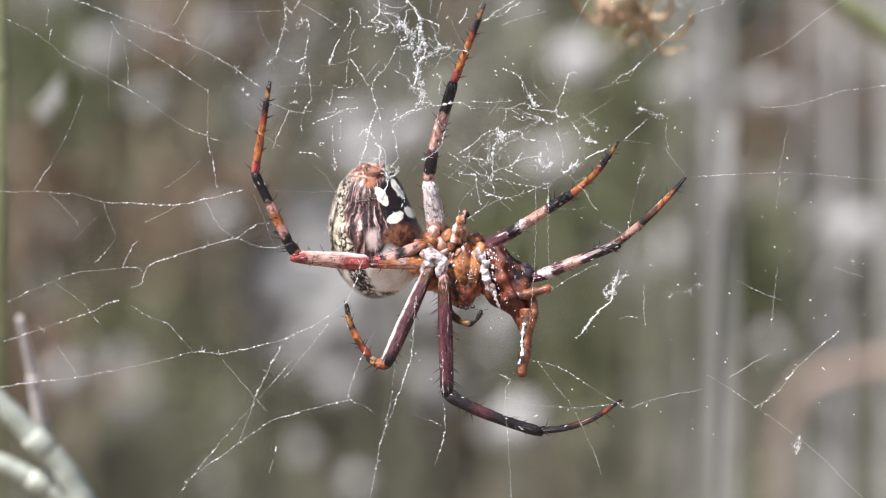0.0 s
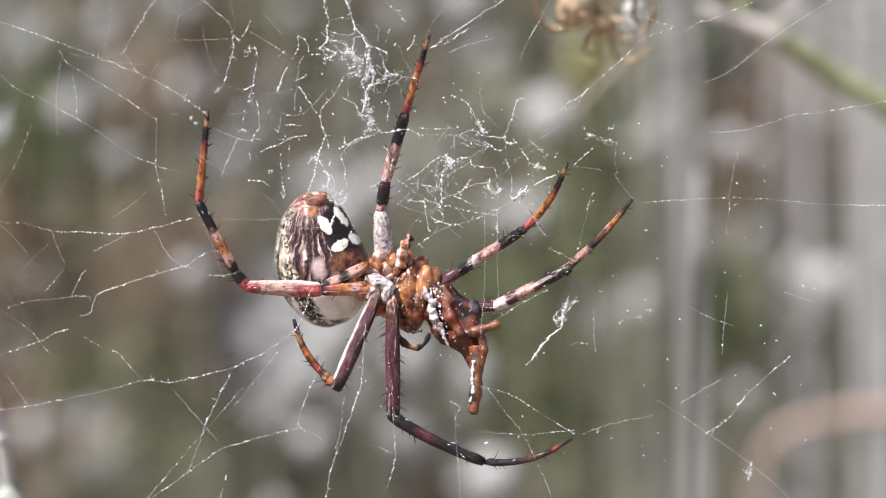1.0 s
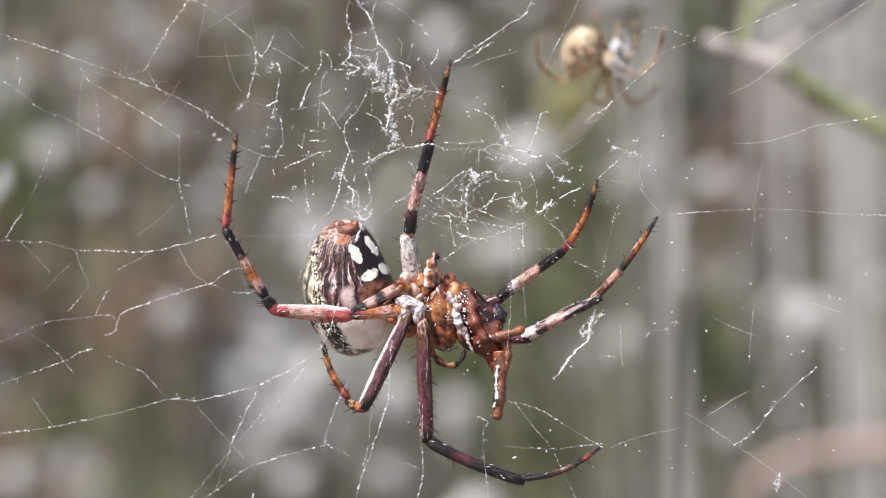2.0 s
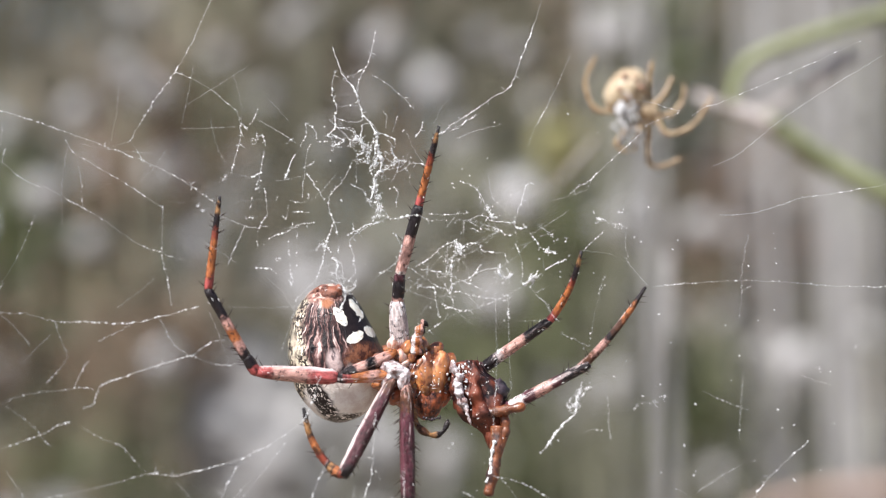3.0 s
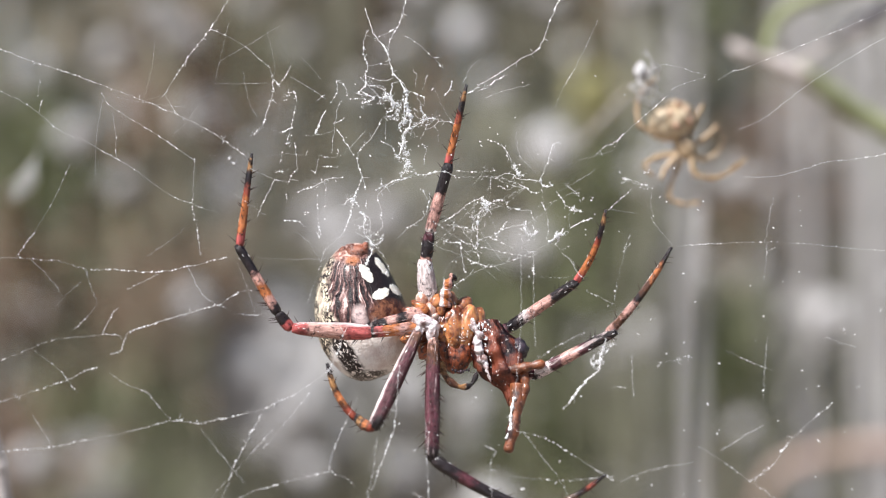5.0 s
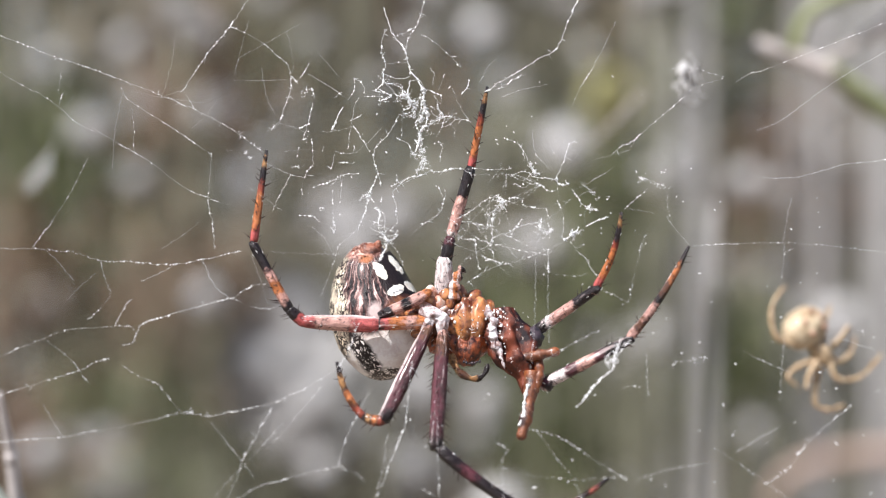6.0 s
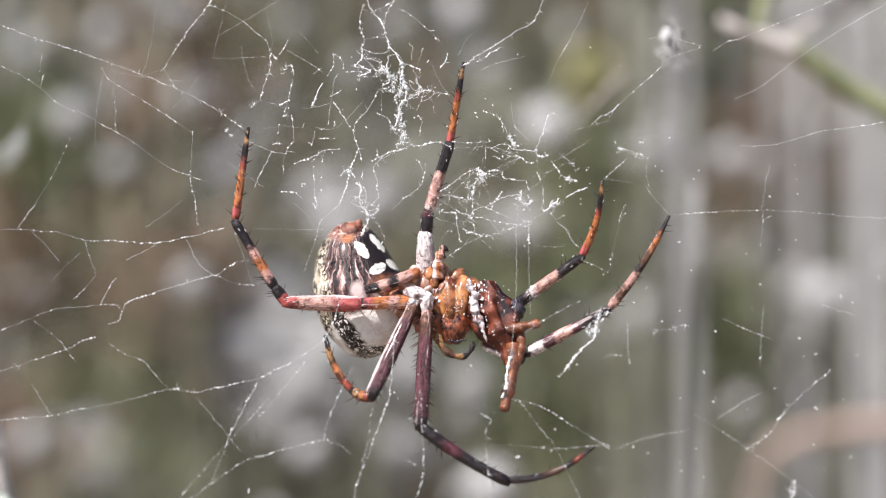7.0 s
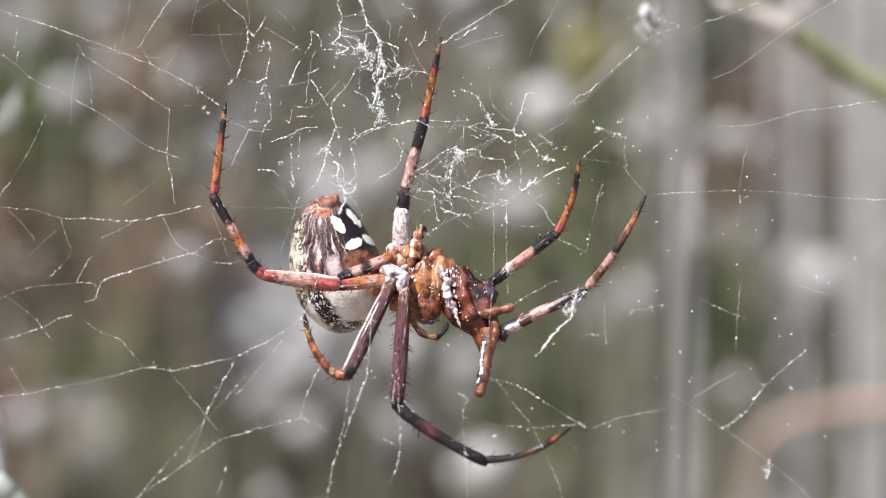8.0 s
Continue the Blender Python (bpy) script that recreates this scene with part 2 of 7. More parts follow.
    spread = t.nodes.new("ShaderNodeCombineXYZ")
    t.links.new(calc(t, "MULTIPLY", fan, 19.0), spread.inputs[0])
    t.links.new(calc(t, "MULTIPLY", axes.outputs[0], 0.34), spread.inputs[1])
    strand = noise_of(t, spread.outputs[0], 1.0, 4, 0.62)
    streaks = ramp(t, strand, [(0.45, ink), (0.53, (0.10, 0.045, 0.042)), (0.585, (0.36, 0.22, 0.20)), (0.66, (0.82, 0.68, 0.64))])
    col = mix(t, oval(4.2, -0.15, 4.4, 2.25, 0.16), col, streaks)
    col = mix(t, oval(6.2, 0.25, 1.2, 0.85, 0.5), col, (0.60, 0.46, 0.44))
    # black shoulder with four chalk-white spots, brown below
    col = mix(t, oval(3.4, 2.75, 3.3, 2.05, 0.14, 14), col, ink)
    col = mix(t, oval(6.1, 2.7, 1.4, 2.0, 0.35), col, ramp(t, noise_of(t, p, 1.6, 3), [(0.4, (0.07, 0.024, 0.018)), (0.6, (0.27, 0.11, 0.06))]))
    chalk = ramp(t, noise_of(t, v, 2.5, 3), [(0.35, (0.80, 0.74, 0.62)), (0.6, (0.93, 0.91, 0.85))])
    for spot in ((2.75, 1.05, 0.98, 0.44, 0.10, 29), (4.55, 2.15, 0.80, 0.50, 0.10, 112), (2.25, 2.35, 1.10, 0.28, 0.14, 32), (4.25, 3.35, 0.66, 0.34, 0.12, 40)):
        col = mix(t, oval(*spot, small.outputs[0]), col, chalk)
    # rosy wrinkled skin about the spinnerets, an orange spot under them
    rosy = ramp(t, noise_of(t, p, 1.7, 4), [(0.36, (0.05, 0.016, 0.014)), (0.47, (0.30, 0.13, 0.10)), (0.58, (0.70, 0.50, 0.43))])
    col = mix(t, oval(0.6, -0.2, 1.25, 1.9, 0.30), col, rosy)
    col = mix(t, oval(1.55, -0.05, 0.55, 0.80, 0.5, 0, small.outputs[0]), col, (0.36, 0.125, 0.05))
    t.links.new(col, b.inputs["Base Color"])
    b.inputs["Coat Weight"].default_value = 0.10
    b.inputs["Coat Roughness"].default_value = 0.2
    relief(t, b, calc(t, "ADD", strand, noise_of(t, v, 3.2, 4)), 0.8, 0.12 * MM)
    return m


M_abdomen = abdomen_skin()
M_ground = grainy("dry_soil", (0.10, 0.075, 0.055), (0.30, 0.25, 0.20), 60, 0.95, 0.1, 0.8, 0.01)
M_twig = grainy("grey_twig", (0.25, 0.24, 0.232), (0.45, 0.436, 0.432), 300, 0.8, 0.2, 0.6, 0.5 * MM)
M_brown_twig = grainy("brown_twig", (0.22, 0.12, 0.08), (0.52, 0.33, 0.24), 300, 0.8, 0.2, 0.6, 0.5 * MM)
M_dark_twig = grainy("olive_twig", (0.12, 0.12, 0.08), (0.27, 0.26, 0.19), 300, 0.8, 0.2, 0.6, 0.5 * MM)
M_rosy_twig = grainy("rosy_twig", (0.27, 0.185, 0.15), (0.46, 0.34, 0.285), 300, 0.8, 0.2, 0.6, 0.5 * MM)
M_green_stem = grainy("green_stem", (0.22, 0.24, 0.125), (0.38, 0.40, 0.23), 500, 0.5, 0.4, 0.4, 0.2 * MM, 0.15)
M_pale_green = grainy("pale_green_stem", (0.40, 0.43, 0.36), (0.66, 0.69, 0.61), 500, 0.5, 0.4, 0.4, 0.2 * MM, 0.1)
M_pale_node = grainy("pale_node", (0.38, 0.33, 0.31), (0.60, 0.545, 0.525), 700, 0.7, 0.2, 0.5, 0.3 * MM)
M_leaf = grainy("olive_leaf", (0.19, 0.200, 0.135), (0.43, 0.435, 0.325), 90, 0.6, 0.3, 0.4, 0.3 * MM, 0.25, 0.45)
M_olive = grainy("dark_olive_leaf", (0.085, 0.10, 0.048), (0.21, 0.23, 0.12), 90, 0.6, 0.3, 0.4, 0.3 * MM, 0.2, 0.4)
M_brown_leaf = grainy("red_brown_leaf", (0.17, 0.115, 0.085), (0.33, 0.24, 0.185), 90, 0.7, 0.2, 0.4, 0.3 * MM, 0.2, 0.4)
M_litter = grainy("dry_leaf", (0.19, 0.165, 0.13), (0.40, 0.355, 0.30), 90, 0.75, 0.2, 0.4, 0.3 * MM, 0.2, 0.4)
M_grey_leaf = grainy("grey_leaf", (0.28, 0.28, 0.245), (0.48, 0.475, 0.45), 90, 0.75, 0.2, 0.4, 0.3 * MM, 0.2, 0.4)
M_fluff = grainy("pale_fluff", (0.55, 0.535, 0.535), (0.76, 0.745, 0.75), 400, 0.9, 0.1, 0.5, 0.5 * MM, 0.2)
M_grey_fluff = grainy("grey_fluff", (0.40, 0.39, 0.38), (0.64, 0.62, 0.62), 400, 0.9, 0.1, 0.5, 0.5 * MM, 0.2)
M_yellow = grainy("yellow_flower", (0.36, 0.34, 0.15), (0.56, 0.52, 0.27), 400, 0.8, 0.2, 0.5, 0.5 * MM, 0.3)


# ---------------------------------------------------------------- building helpers
def part(name, bm, material, parent=None, label="", smooth=True):
    me = bpy.data.meshes.new(name)
    bmesh.ops.recalc_face_normals(bm, faces=bm.faces)
    bm.to_mesh(me)
    bm.free()
    for p in me.polygons:
        p.use_smooth = smooth
    me.materials.append(material)
    ob = new(name, me)
    if parent:
        ob.parent = parent
    if label:
        tagged(ob, label)
    return ob


def tube(bm, points, radii, sides=8):
    """A capped tube along points, in metres."""
    points = [Vector(p) for p in points]
    rings, side = [], None
    for i, p in enumerate(points):
        way = (points[min(i + 1, len(points) - 1)] - points[max(i - 1, 0)]).normalized()
        if side is None:
            side = way.orthogonal().normalized()
        side = (side - way * side.dot(way)).normalized()
        up = way.cross(side)
        r = radii[i] if isinstance(radii, (list, tuple)) else radii
        rings.append([bm.verts.new(p + (side * cos(2 * pi * k / sides) + up * sin(2 * pi * k / sides)) * r) for k in range(sides)])
    for a, b in zip(rings, rings[1:]):
        for k in range(sides):
            bm.faces.new((a[k], a[(k + 1) % sides], b[(k + 1) % sides], b[k]))
    bm.faces.new(rings[0][::-1])
    bm.faces.new(rings[-1])


def lump(bm, centre, radii, rough=0.08, freq=1.2, detail=3, turn=None):
    """An uneven rounded body; radii in metres."""
    made = bmesh.ops.create_icosphere(bm, subdivisions=detail, radius=1.0)["verts"]
    size = max(radii)
    seed = Vector(centre) * 913
    for v in made:
        n = noise.noise(v.co * freq + seed) + 0.5 * noise.noise(v.co * freq * 2.7 + seed)
        p = Vector((v.co.x * radii[0], v.co.y * radii[1], v.co.z * radii[2])) + v.co.normalized() * n * rough * size
        v.co = (turn @ p if turn else p) + Vector(centre)


def fuse(ob, voxel=0.07, smooth=6):
    """Melts overlapping bodies of one part into one smooth skin; voxel in millimetres."""
    m = ob.modifiers.new("fuse", "REMESH")
    m.mode, m.voxel_size, m.use_smooth_shade = "VOXEL", voxel * MM, True
    m = ob.modifiers.new("even", "SMOOTH")
    m.factor, m.iterations = 0.5, smooth


def curve_points(points, n):
    """n + 1 points along a smooth line through the points."""
    pts = [Vector(p) for p in points]
    out = []
    for k in range(n + 1):
        s = k / n * (len(pts) - 1)
        i = min(int(s), len(pts) - 2)
        f = s - i
        a, b, c, d = pts[max(i - 1, 0)], pts[i], pts[i + 1], pts[min(i + 2, len(pts) - 1)]
        out.append(0.5 * (2 * b + (c - a) * f + (2 * a - 5 * b + 4 * c - d) * f * f + (3 * b - a - 3 * c + d) * f ** 3))
    return out


def holder(name, label, category, group="", kind="", place=(0, 0, 0)):
    ob = new(name)
    ob.empty_display_size = 0.002
    ob.location = place
    return tagged(ob, label, category, group, kind)


# ---------------------------------------------------------------- ground and background plants
def ground():
    bm = bmesh.new()
    n = 70
    grid = {}
    for i in range(n + 1):
        for j in range(n + 1):
            u, w = 2 * i / n - 1, 2 * j / n - 1
            x, y = math.copysign(abs(u) ** 4, u) * 400, math.copysign(abs(w) ** 4, w) * 400
            z = 0.02 * noise.noise(Vector((x * 3, y * 3, 0))) if abs(x) < 4 and abs(y) < 4 else 0
            grid[i, j] = bm.verts.new((x, y, z))
    for i in range(n):
        for j in range(n):
            bm.faces.new((grid[i, j], grid[i + 1, j], grid[i + 1, j + 1], grid[i, j + 1]))
    tagged(part("ground", bm, M_ground), "dry pale soil under the shrubs", "ground", kind="structure")


def leaf_cloud(bm, rnd, centre, spread, count, length):
    for _ in range(count):
        c = Vector([rnd.gauss(m, s) for m, s in zip(centre, spread)])
        if c.z < 0.01:
            c.z = abs(c.z) + 0.01
        a = Vector((rnd.gauss(0, 0.5), rnd.gauss(0, 0.5), rnd.gauss(0.7, 0.5))).normalized()
        side = a.orthogonal().normalized()
        side.rotate(Matrix.Rotation(rnd.uniform(0, 6.28), 3, a))
        fold = a.cross(side)
        ln = length * rnd.uniform(0.6, 1.5)
        w = ln * rnd.uniform(0.16, 0.3)
        v = [bm.verts.new(c + a * ln * f + side * w * s + fold * w * h) for f, s, h in
             ((0, 0, 0), (0.35, 0.5, 0.15), (0.75, 0.38, 0.12), (1, 0, -0.1), (0.75, -0.38, 0.12), (0.35, -0.5, 0.15), (0.5, 0, 0))]
        for k in range(6):
            bm.faces.new((v[6], v[k], v[(k + 1) % 6]))


def shrub(place, height, seed, leafy=M_leaf, label="grey-green wild shrub with thin stems on dry soil", leaves=2200, stems=5, size=1.0):
    rnd = random.Random(seed)
    ob = holder("shrub", label, "shrub", "shrubs behind the web", place=place)
    for _ in range(stems):
        bm = bmesh.new()
        lean = Vector((rnd.gauss(0, 0.12), rnd.gauss(0, 0.08), 1))
        pts = [Vector((rnd.gauss(0, 0.03), rnd.gauss(0, 0.03), 0)) + lean * height * f + Vector((rnd.gauss(0, 0.012), rnd.gauss(0, 0.012), 0)) * (f > 0)
               for f in (0, 0.3, 0.6, 1.0)]
        r = rnd.uniform(0.002, 0.004)
        tube(bm, curve_points(pts, 12), [r * (1 - 0.06 * k) for k in range(13)], 6)
        part("stem", bm, M_dark_twig if rnd.random() < 0.75 else M_brown_twig, ob)
    for name, material, share in (("foliage", leafy, 18), ("dry_foliage", M_litter, 7), ("grey_foliage", M_grey_leaf, 6)):
        bm = bmesh.new()
        for _ in range(share):
            f = rnd.uniform(0.05, 1.05)
            leaf_cloud(bm, rnd, (rnd.gauss(0, 0.10), rnd.gauss(0, 0.05), f * height), (0.024, 0.02, 0.03), leaves // 30, 0.022 * size)
        tagged(part(name, bm, material, ob), kind="stuff")
    return ob


def stalk(name, points, r0, r1, material, label, category="stalk", group="", joints=(7, 15)):
    """A plant stalk from the ground up; the points are in metres."""
    base = Vector(points[0])
    ob = holder(name, label, category, group, place=base)
    bm = bmesh.new()
    pts = curve_points([Vector(p) - base for p in points], 24)
    tube(bm, pts, [r0 + (r1 - r0) * k / 24 + 0.06 * r0 * sin(k * 2.1) for k in range(25)], 10)
    part("stem", bm, material, ob)
    for k in joints:
        bm = bmesh.new()
        p, way = pts[k], (pts[k + 1] - pts[k - 1]).normalized()
        r = r0 + (r1 - r0) * k / 24
        tube(bm, [p - way * r * 1.2, p - way * r * 0.5, p + way * r * 0.5, p + way * r * 1.2], [r * 1.02, r * 1.16, r * 1.16, r * 1.02], 10)
        part("node", bm, material, ob)
    return ob


def seed_head(place, r, material=M_fluff, label="pale fluffy seed head on a thin stalk"):
    ob = holder("seed_head", label, "seed head", "seed heads behind the web", place=(place[0], place[1], 0))
    rnd = random.Random(round(place[0] * 9e4 + place[2] * 7e3))
    top = Vector((0, 0, place[2]))
    bm = bmesh.new()
    sway = Vector((rnd.gauss(0, 0.02), rnd.gauss(0, 0.02), 0))
    tube(bm, curve_points([sway * 2, sway + top * 0.5, top], 8), 0.0008, 6)
    part("stem", bm, M_dark_twig, ob)
    bm = bmesh.new()
    lump(bm, top, (r * 0.8, r * 0.8, r * 0.9), 0.16, 2.2, 2)
    for _ in range(70):
        d = Vector((rnd.gauss(0, 1), rnd.gauss(0, 1), rnd.gauss(0, 1))).normalized()
        tube(bm, [top + d * r * 0.6, top + d * r * rnd.uniform(1.0, 1.25)], [r * 0.05, r * 0.02], 3)
    tagged(part("fluff", bm, material, ob), kind="stuff")


ground()
rnd = random.Random(5)
for row, (dist, step, hi, size, count) in enumerate(((0.72, 0.16, 0.95, 1.0, 2200), (0.98, 0.19, 1.2, 1.2, 2400), (1.35, 0.24, 1.5, 1.6, 2600), (1.9, 0.26, 2.0, 2.6, 3000), (2.5, 0.30, 2.4, 4.0, 3200))):
    k = 0
    x = -0.62 - 0.2 * row
    while x < 0.66 + 0.2 * row:
        dry = rnd.random() < 0.25
        shrub((x + rnd.gauss(0, 0.03), dist + rnd.gauss(0, 0.05), 0), hi * rnd.uniform(0.85, 1.1), 100 * row + k,
              M_litter if dry else M_leaf,
              "dry brown shrub with withered leaves on dry soil" if dry else "grey-green wild shrub with thin stems on dry soil",
              count, 5, size)
        x += step
        k += 1

for place, r in (
        ((-0.0868, 0.55, 0.6023), 0.007),
        ((-0.0539, 0.5, 0.5743), 0.008),
        ((-0.043, 0.6, 0.6397), 0.007),
        ((0.024, 0.6, 0.6397), 0.008),
        ((-0.0202, 0.5, 0.4565), 0.008),
        ((-0.0479, 0.55, 0.4723), 0.007),
        ((-0.0067, 0.6, 0.4944), 0.007),
        ((0.0588, 0.55, 0.649), 0.007),
        ((-0.0738, 0.6, 0.6621), 0.007),
        ((0.0381, 0.42, 0.5952), 0.0095),
        ((0.0334, 0.47, 0.5605), 0.01),
        ((-0.0995, 0.5, 0.6164), 0.009),
        ((-0.0407, 0.45, 0.5602), 0.009),
        ((-0.0827, 0.5, 0.4998), 0.008),
        ((-0.1428, 0.5, 0.6417), 0.008),
        ((-0.1741, 0.5, 0.6345), 0.007),
        ((-0.1379, 0.45, 0.4807), 0.006),
        ((0.0134, 0.5, 0.4805), 0.009),
        ((-0.0528, 0.45, 0.4707), 0.008),
        ((-0.079, 0.55, 0.6205), 0.007),
        ((-0.1356, 0.5, 0.6176), 0.009),
        ((-0.1068, 0.5, 0.5022), 0.008),
        ((-0.0218, 0.55, 0.653), 0.008),
        ((0.0087, 0.5, 0.6512), 0.009),
        ((-0.0923, 0.5, 0.5839), 0.009),
        ((-0.1573, 0.5, 0.584), 0.008),
        ((0.0735, 0.5, 0.5214), 0.008),
        ((-0.079, 0.55, 0.5191), 0.007),
        ((-0.0539, 0.5, 0.4902), 0.008),
        ((-0.0274, 0.5, 0.5214), 0.008),
        ((0.0952, 0.5, 0.6007), 0.008),
        ((-0.1164, 0.5, 0.5311), 0.006),
        ((0.019, 0.45, 0.4574), 0.01),
        ((0.1059, 0.42, 0.5837), 0.007),
        ((0.1419, 0.55, 0.6204), 0.008),
):
    if r > 0.0085:
        seed_head(place, r)
    else:
        seed_head(place, r, M_grey_fluff, "greyish dry flower head on a thin stalk")
rnd = random.Random(14)
for _ in range(56):
    y = rnd.uniform(0.36, 0.62)
    half = (y + REACH) * 0.36
    seed_head((rnd.uniform(-half, half), y, EYE_Z + rnd.uniform(-0.62, 0.62) * half), rnd.uniform(0.004, 0.009), M_grey_fluff,
              "small greyish dry flower head on a thin stalk")


def leafy_sprig(place, r, material, label, seed):
    """A tuft of leaves on its own thin stalk."""
    ob = holder("leafy_sprig", label, "plant", "sprigs behind the web", place=(place[0], place[1], 0))
    r_ = random.Random(seed)
    bm = bmesh.new()
    tube(bm, curve_points([(0.02, 0.01, 0), (0.01, 0, place[2] * 0.5), (0, 0, place[2])], 8), 0.001, 6)
    part("stem", bm, M_dark_twig, ob)
    bm = bmesh.new()
    leaf_cloud(bm, r_, (0, 0, place[2]), (r * 0.5, r * 0.4, r * 0.6), 160, 0.016)
    tagged(part("foliage", bm, material, ob), kind="stuff")


BROWN_SPRIG, OLIVE_SPRIG = "withered red-brown leaf tuft on a thin stalk", "dark olive-green leaf tuft on a thin stalk"
for k, (place, r, brown) in enumerate((
        ((0.1361, 0.5, 0.5839), 0.030, True), ((-0.1092, 0.5, 0.519), 0.028, True), ((0.1653, 0.55, 0.5788), 0.026, True), ((-0.1164, 0.5, 0.608), 0.028, True),
        ((0.1, 0.5, 0.668), 0.028, False), ((-0.1789, 0.5, 0.5359), 0.030, True), ((0.07, 0.5, 0.5767), 0.026, False),
        ((-0.1861, 0.5, 0.4638), 0.030, True), ((-0.126, 0.5, 0.4782), 0.030, False), ((0.0375, 0.5, 0.4733), 0.030, False), ((-0.1741, 0.5, 0.5936), 0.026, False),
        ((0.1168, 0.5, 0.5021), 0.022, False))):
    leafy_sprig(place, r, M_brown_leaf if brown else M_olive, BROWN_SPRIG if brown else OLIVE_SPRIG, 300 + k)
for place, r in (((-0.1447, 0.5034, 0.46), 0.017), ((-0.0561, 0.5434, 0.4649), 0.014), ((-0.0842, 0.5834, 0.4829), 0.012), ((-0.0219, 0.5234, 0.4513), 0.012), ((-0.1737, 0.5034, 0.5314), 0.011), ((-0.0458, 0.5034, 0.5765), 0.009), ((0.0234, 0.5434, 0.5592), 0.01), ((-0.1344, 0.6034, 0.5103), 0.012), ((-0.0759, 0.5234, 0.5004), 0.016), ((-0.0345, 0.5434, 0.4859), 0.015), ((-0.0912, 0.5634, 0.5264), 0.012), ((-0.0066, 0.5834, 0.452), 0.012), ((-0.0717, 0.5234, 0.5311), 0.016), ((-0.0475, 0.5434, 0.4893), 0.014), ((0.0657, 0.5434, 0.5157), 0.012), ((-0.0816, 0.49, 0.5064), 0.017), ((-0.0684, 0.51, 0.5123), 0.015), ((-0.0481, 0.5, 0.5057), 0.016), ((-0.058, 0.53, 0.5237), 0.013), ((-0.0273, 0.52, 0.5117), 0.013), ((-0.0409, 0.54, 0.4875), 0.013), ((-0.1009, 0.53, 0.4884), 0.013), ((-0.0568, 0.47, 0.4961), 0.014), ((-0.0438, 0.48, 0.4836), 0.013), ((-0.0706, 0.49, 0.48), 0.013), ((-0.0738, 0.55, 0.5087), 0.016), ((-0.0827, 0.5, 0.4902), 0.016), ((-0.0432, 0.52, 0.4808), 0.015), ((-0.0154, 0.5, 0.4974), 0.015), ((-0.0574, 0.54, 0.4581), 0.014), ((-0.0202, 0.5, 0.4661), 0.015), ((-0.0327, 0.56, 0.5107), 0.014)):
    seed_head(place, r, M_grey_fluff, "broad greyish dry flower head on a thin stalk")
for k, (place, r) in enumerate((((0.0541, 0.4834, 0.5328), 0.026), ((0.0104, 0.5234, 0.5115), 0.022))):
    leafy_sprig(place, r, M_olive, OLIVE_SPRIG, 340 + k)
leafy_sprig((-0.1125, 0.4834, 0.533), 0.026, M_brown_leaf, BROWN_SPRIG, 350)
leafy_sprig((-0.1569, 0.5034, 0.5666), 0.026, M_olive, OLIVE_SPRIG, 351)
seed_head((0.0577, 0.45, 0.6165), 0.013, M_yellow, "yellowish flower head on a thin stalk")

rnd = random.Random(35)
for bearing, y, r in ((0.128, 0.50, 0.0026), (0.150, 0.48, 0.0034), (0.162, 0.54, 0.0034), (0.170, 0.42, 0.0028), (0.196, 0.56, 0.0030), (0.226, 0.46, 0.0024), (0.240, 0.52, 0.0042),
                    (0.252, 0.44, 0.0034), (0.262, 0.58, 0.0036), (0.286, 0.42, 0.0036), (0.296, 0.50, 0.0044), (0.312, 0.46, 0.0036), (0.330, 0.54, 0.0040), (-0.300, 0.55, 0.0026)):
    x, lean = bearing * (y + REACH), rnd.gauss(0, 0.006)
    stalk("dry_stalk", [(x - lean, y, 0), (x, y, EYE_Z), (x + 0.5 * lean, y, EYE_Z + 0.24)], r, r * 0.8, M_twig, "upright grey dry stalk rising from the soil", "stalk", "dry stalks")

stalk("curved_twig", [(0.0929, 0.36, 0.329), (0.098, 0.36, 0.4244), (0.1018, 0.36, 0.464), (0.1054, 0.36, 0.4799), (0.1136, 0.36, 0.4868), (0.1265, 0.36, 0.4902), (0.1412, 0.36, 0.4921), (0.1596, 0.36, 0.4922)], 0.0004, 0.0036, M_rosy_twig,
      "curved rosy-brown dry twig", "twig", "", (15,))

# forked green plant close behind the web; it sways as one
plant = holder("green_plant", "forked green plant stem with pale papery joints behind the web", "plant", place=(0.1371, 0.1154, 0.5085))


def shoot(name, points, radii, material, label=""):
    """A stem of the plant through places in metres, its thickness uneven along it."""
    base = Vector(plant.location)
    pts = curve_points([Vector(p) - base for p in points], 28)
    bm = bmesh.new()
    rad = []
    for k, p in enumerate(pts):
        q = k / 28 * (len(radii) - 1)
        i = min(int(q), len(radii) - 2)
        r = radii[i] + (radii[i + 1] - radii[i]) * (q - i)
        rad.append(r * (1 + 0.10 * noise.noise(Vector((k * 0.45, len(points), radii[0] * 9e3)))))
    tube(bm, pts, rad, 12)
    part(name, bm, material, plant, label)


shoot("stem", [(0.1371, 0.1154, 0.5085), (0.0752, 0.0829, 0.5586), (0.0529, 0.0783, 0.5729), (0.0451, 0.076, 0.5778)], (0.00172, 0.00155, 0.0012), M_green_stem, "green main stem")
shoot("side_stem", [(0.041, 0.076, 0.5799), (0.0421, 0.076, 0.5841), (0.0455, 0.076, 0.5867), (0.0523, 0.076, 0.589), (0.0627, 0.0806, 0.5925), (0.0737, 0.0806, 0.5947)], (0.00086, 0.00107, 0.00103), M_green_stem, "thin green side stem curving up")
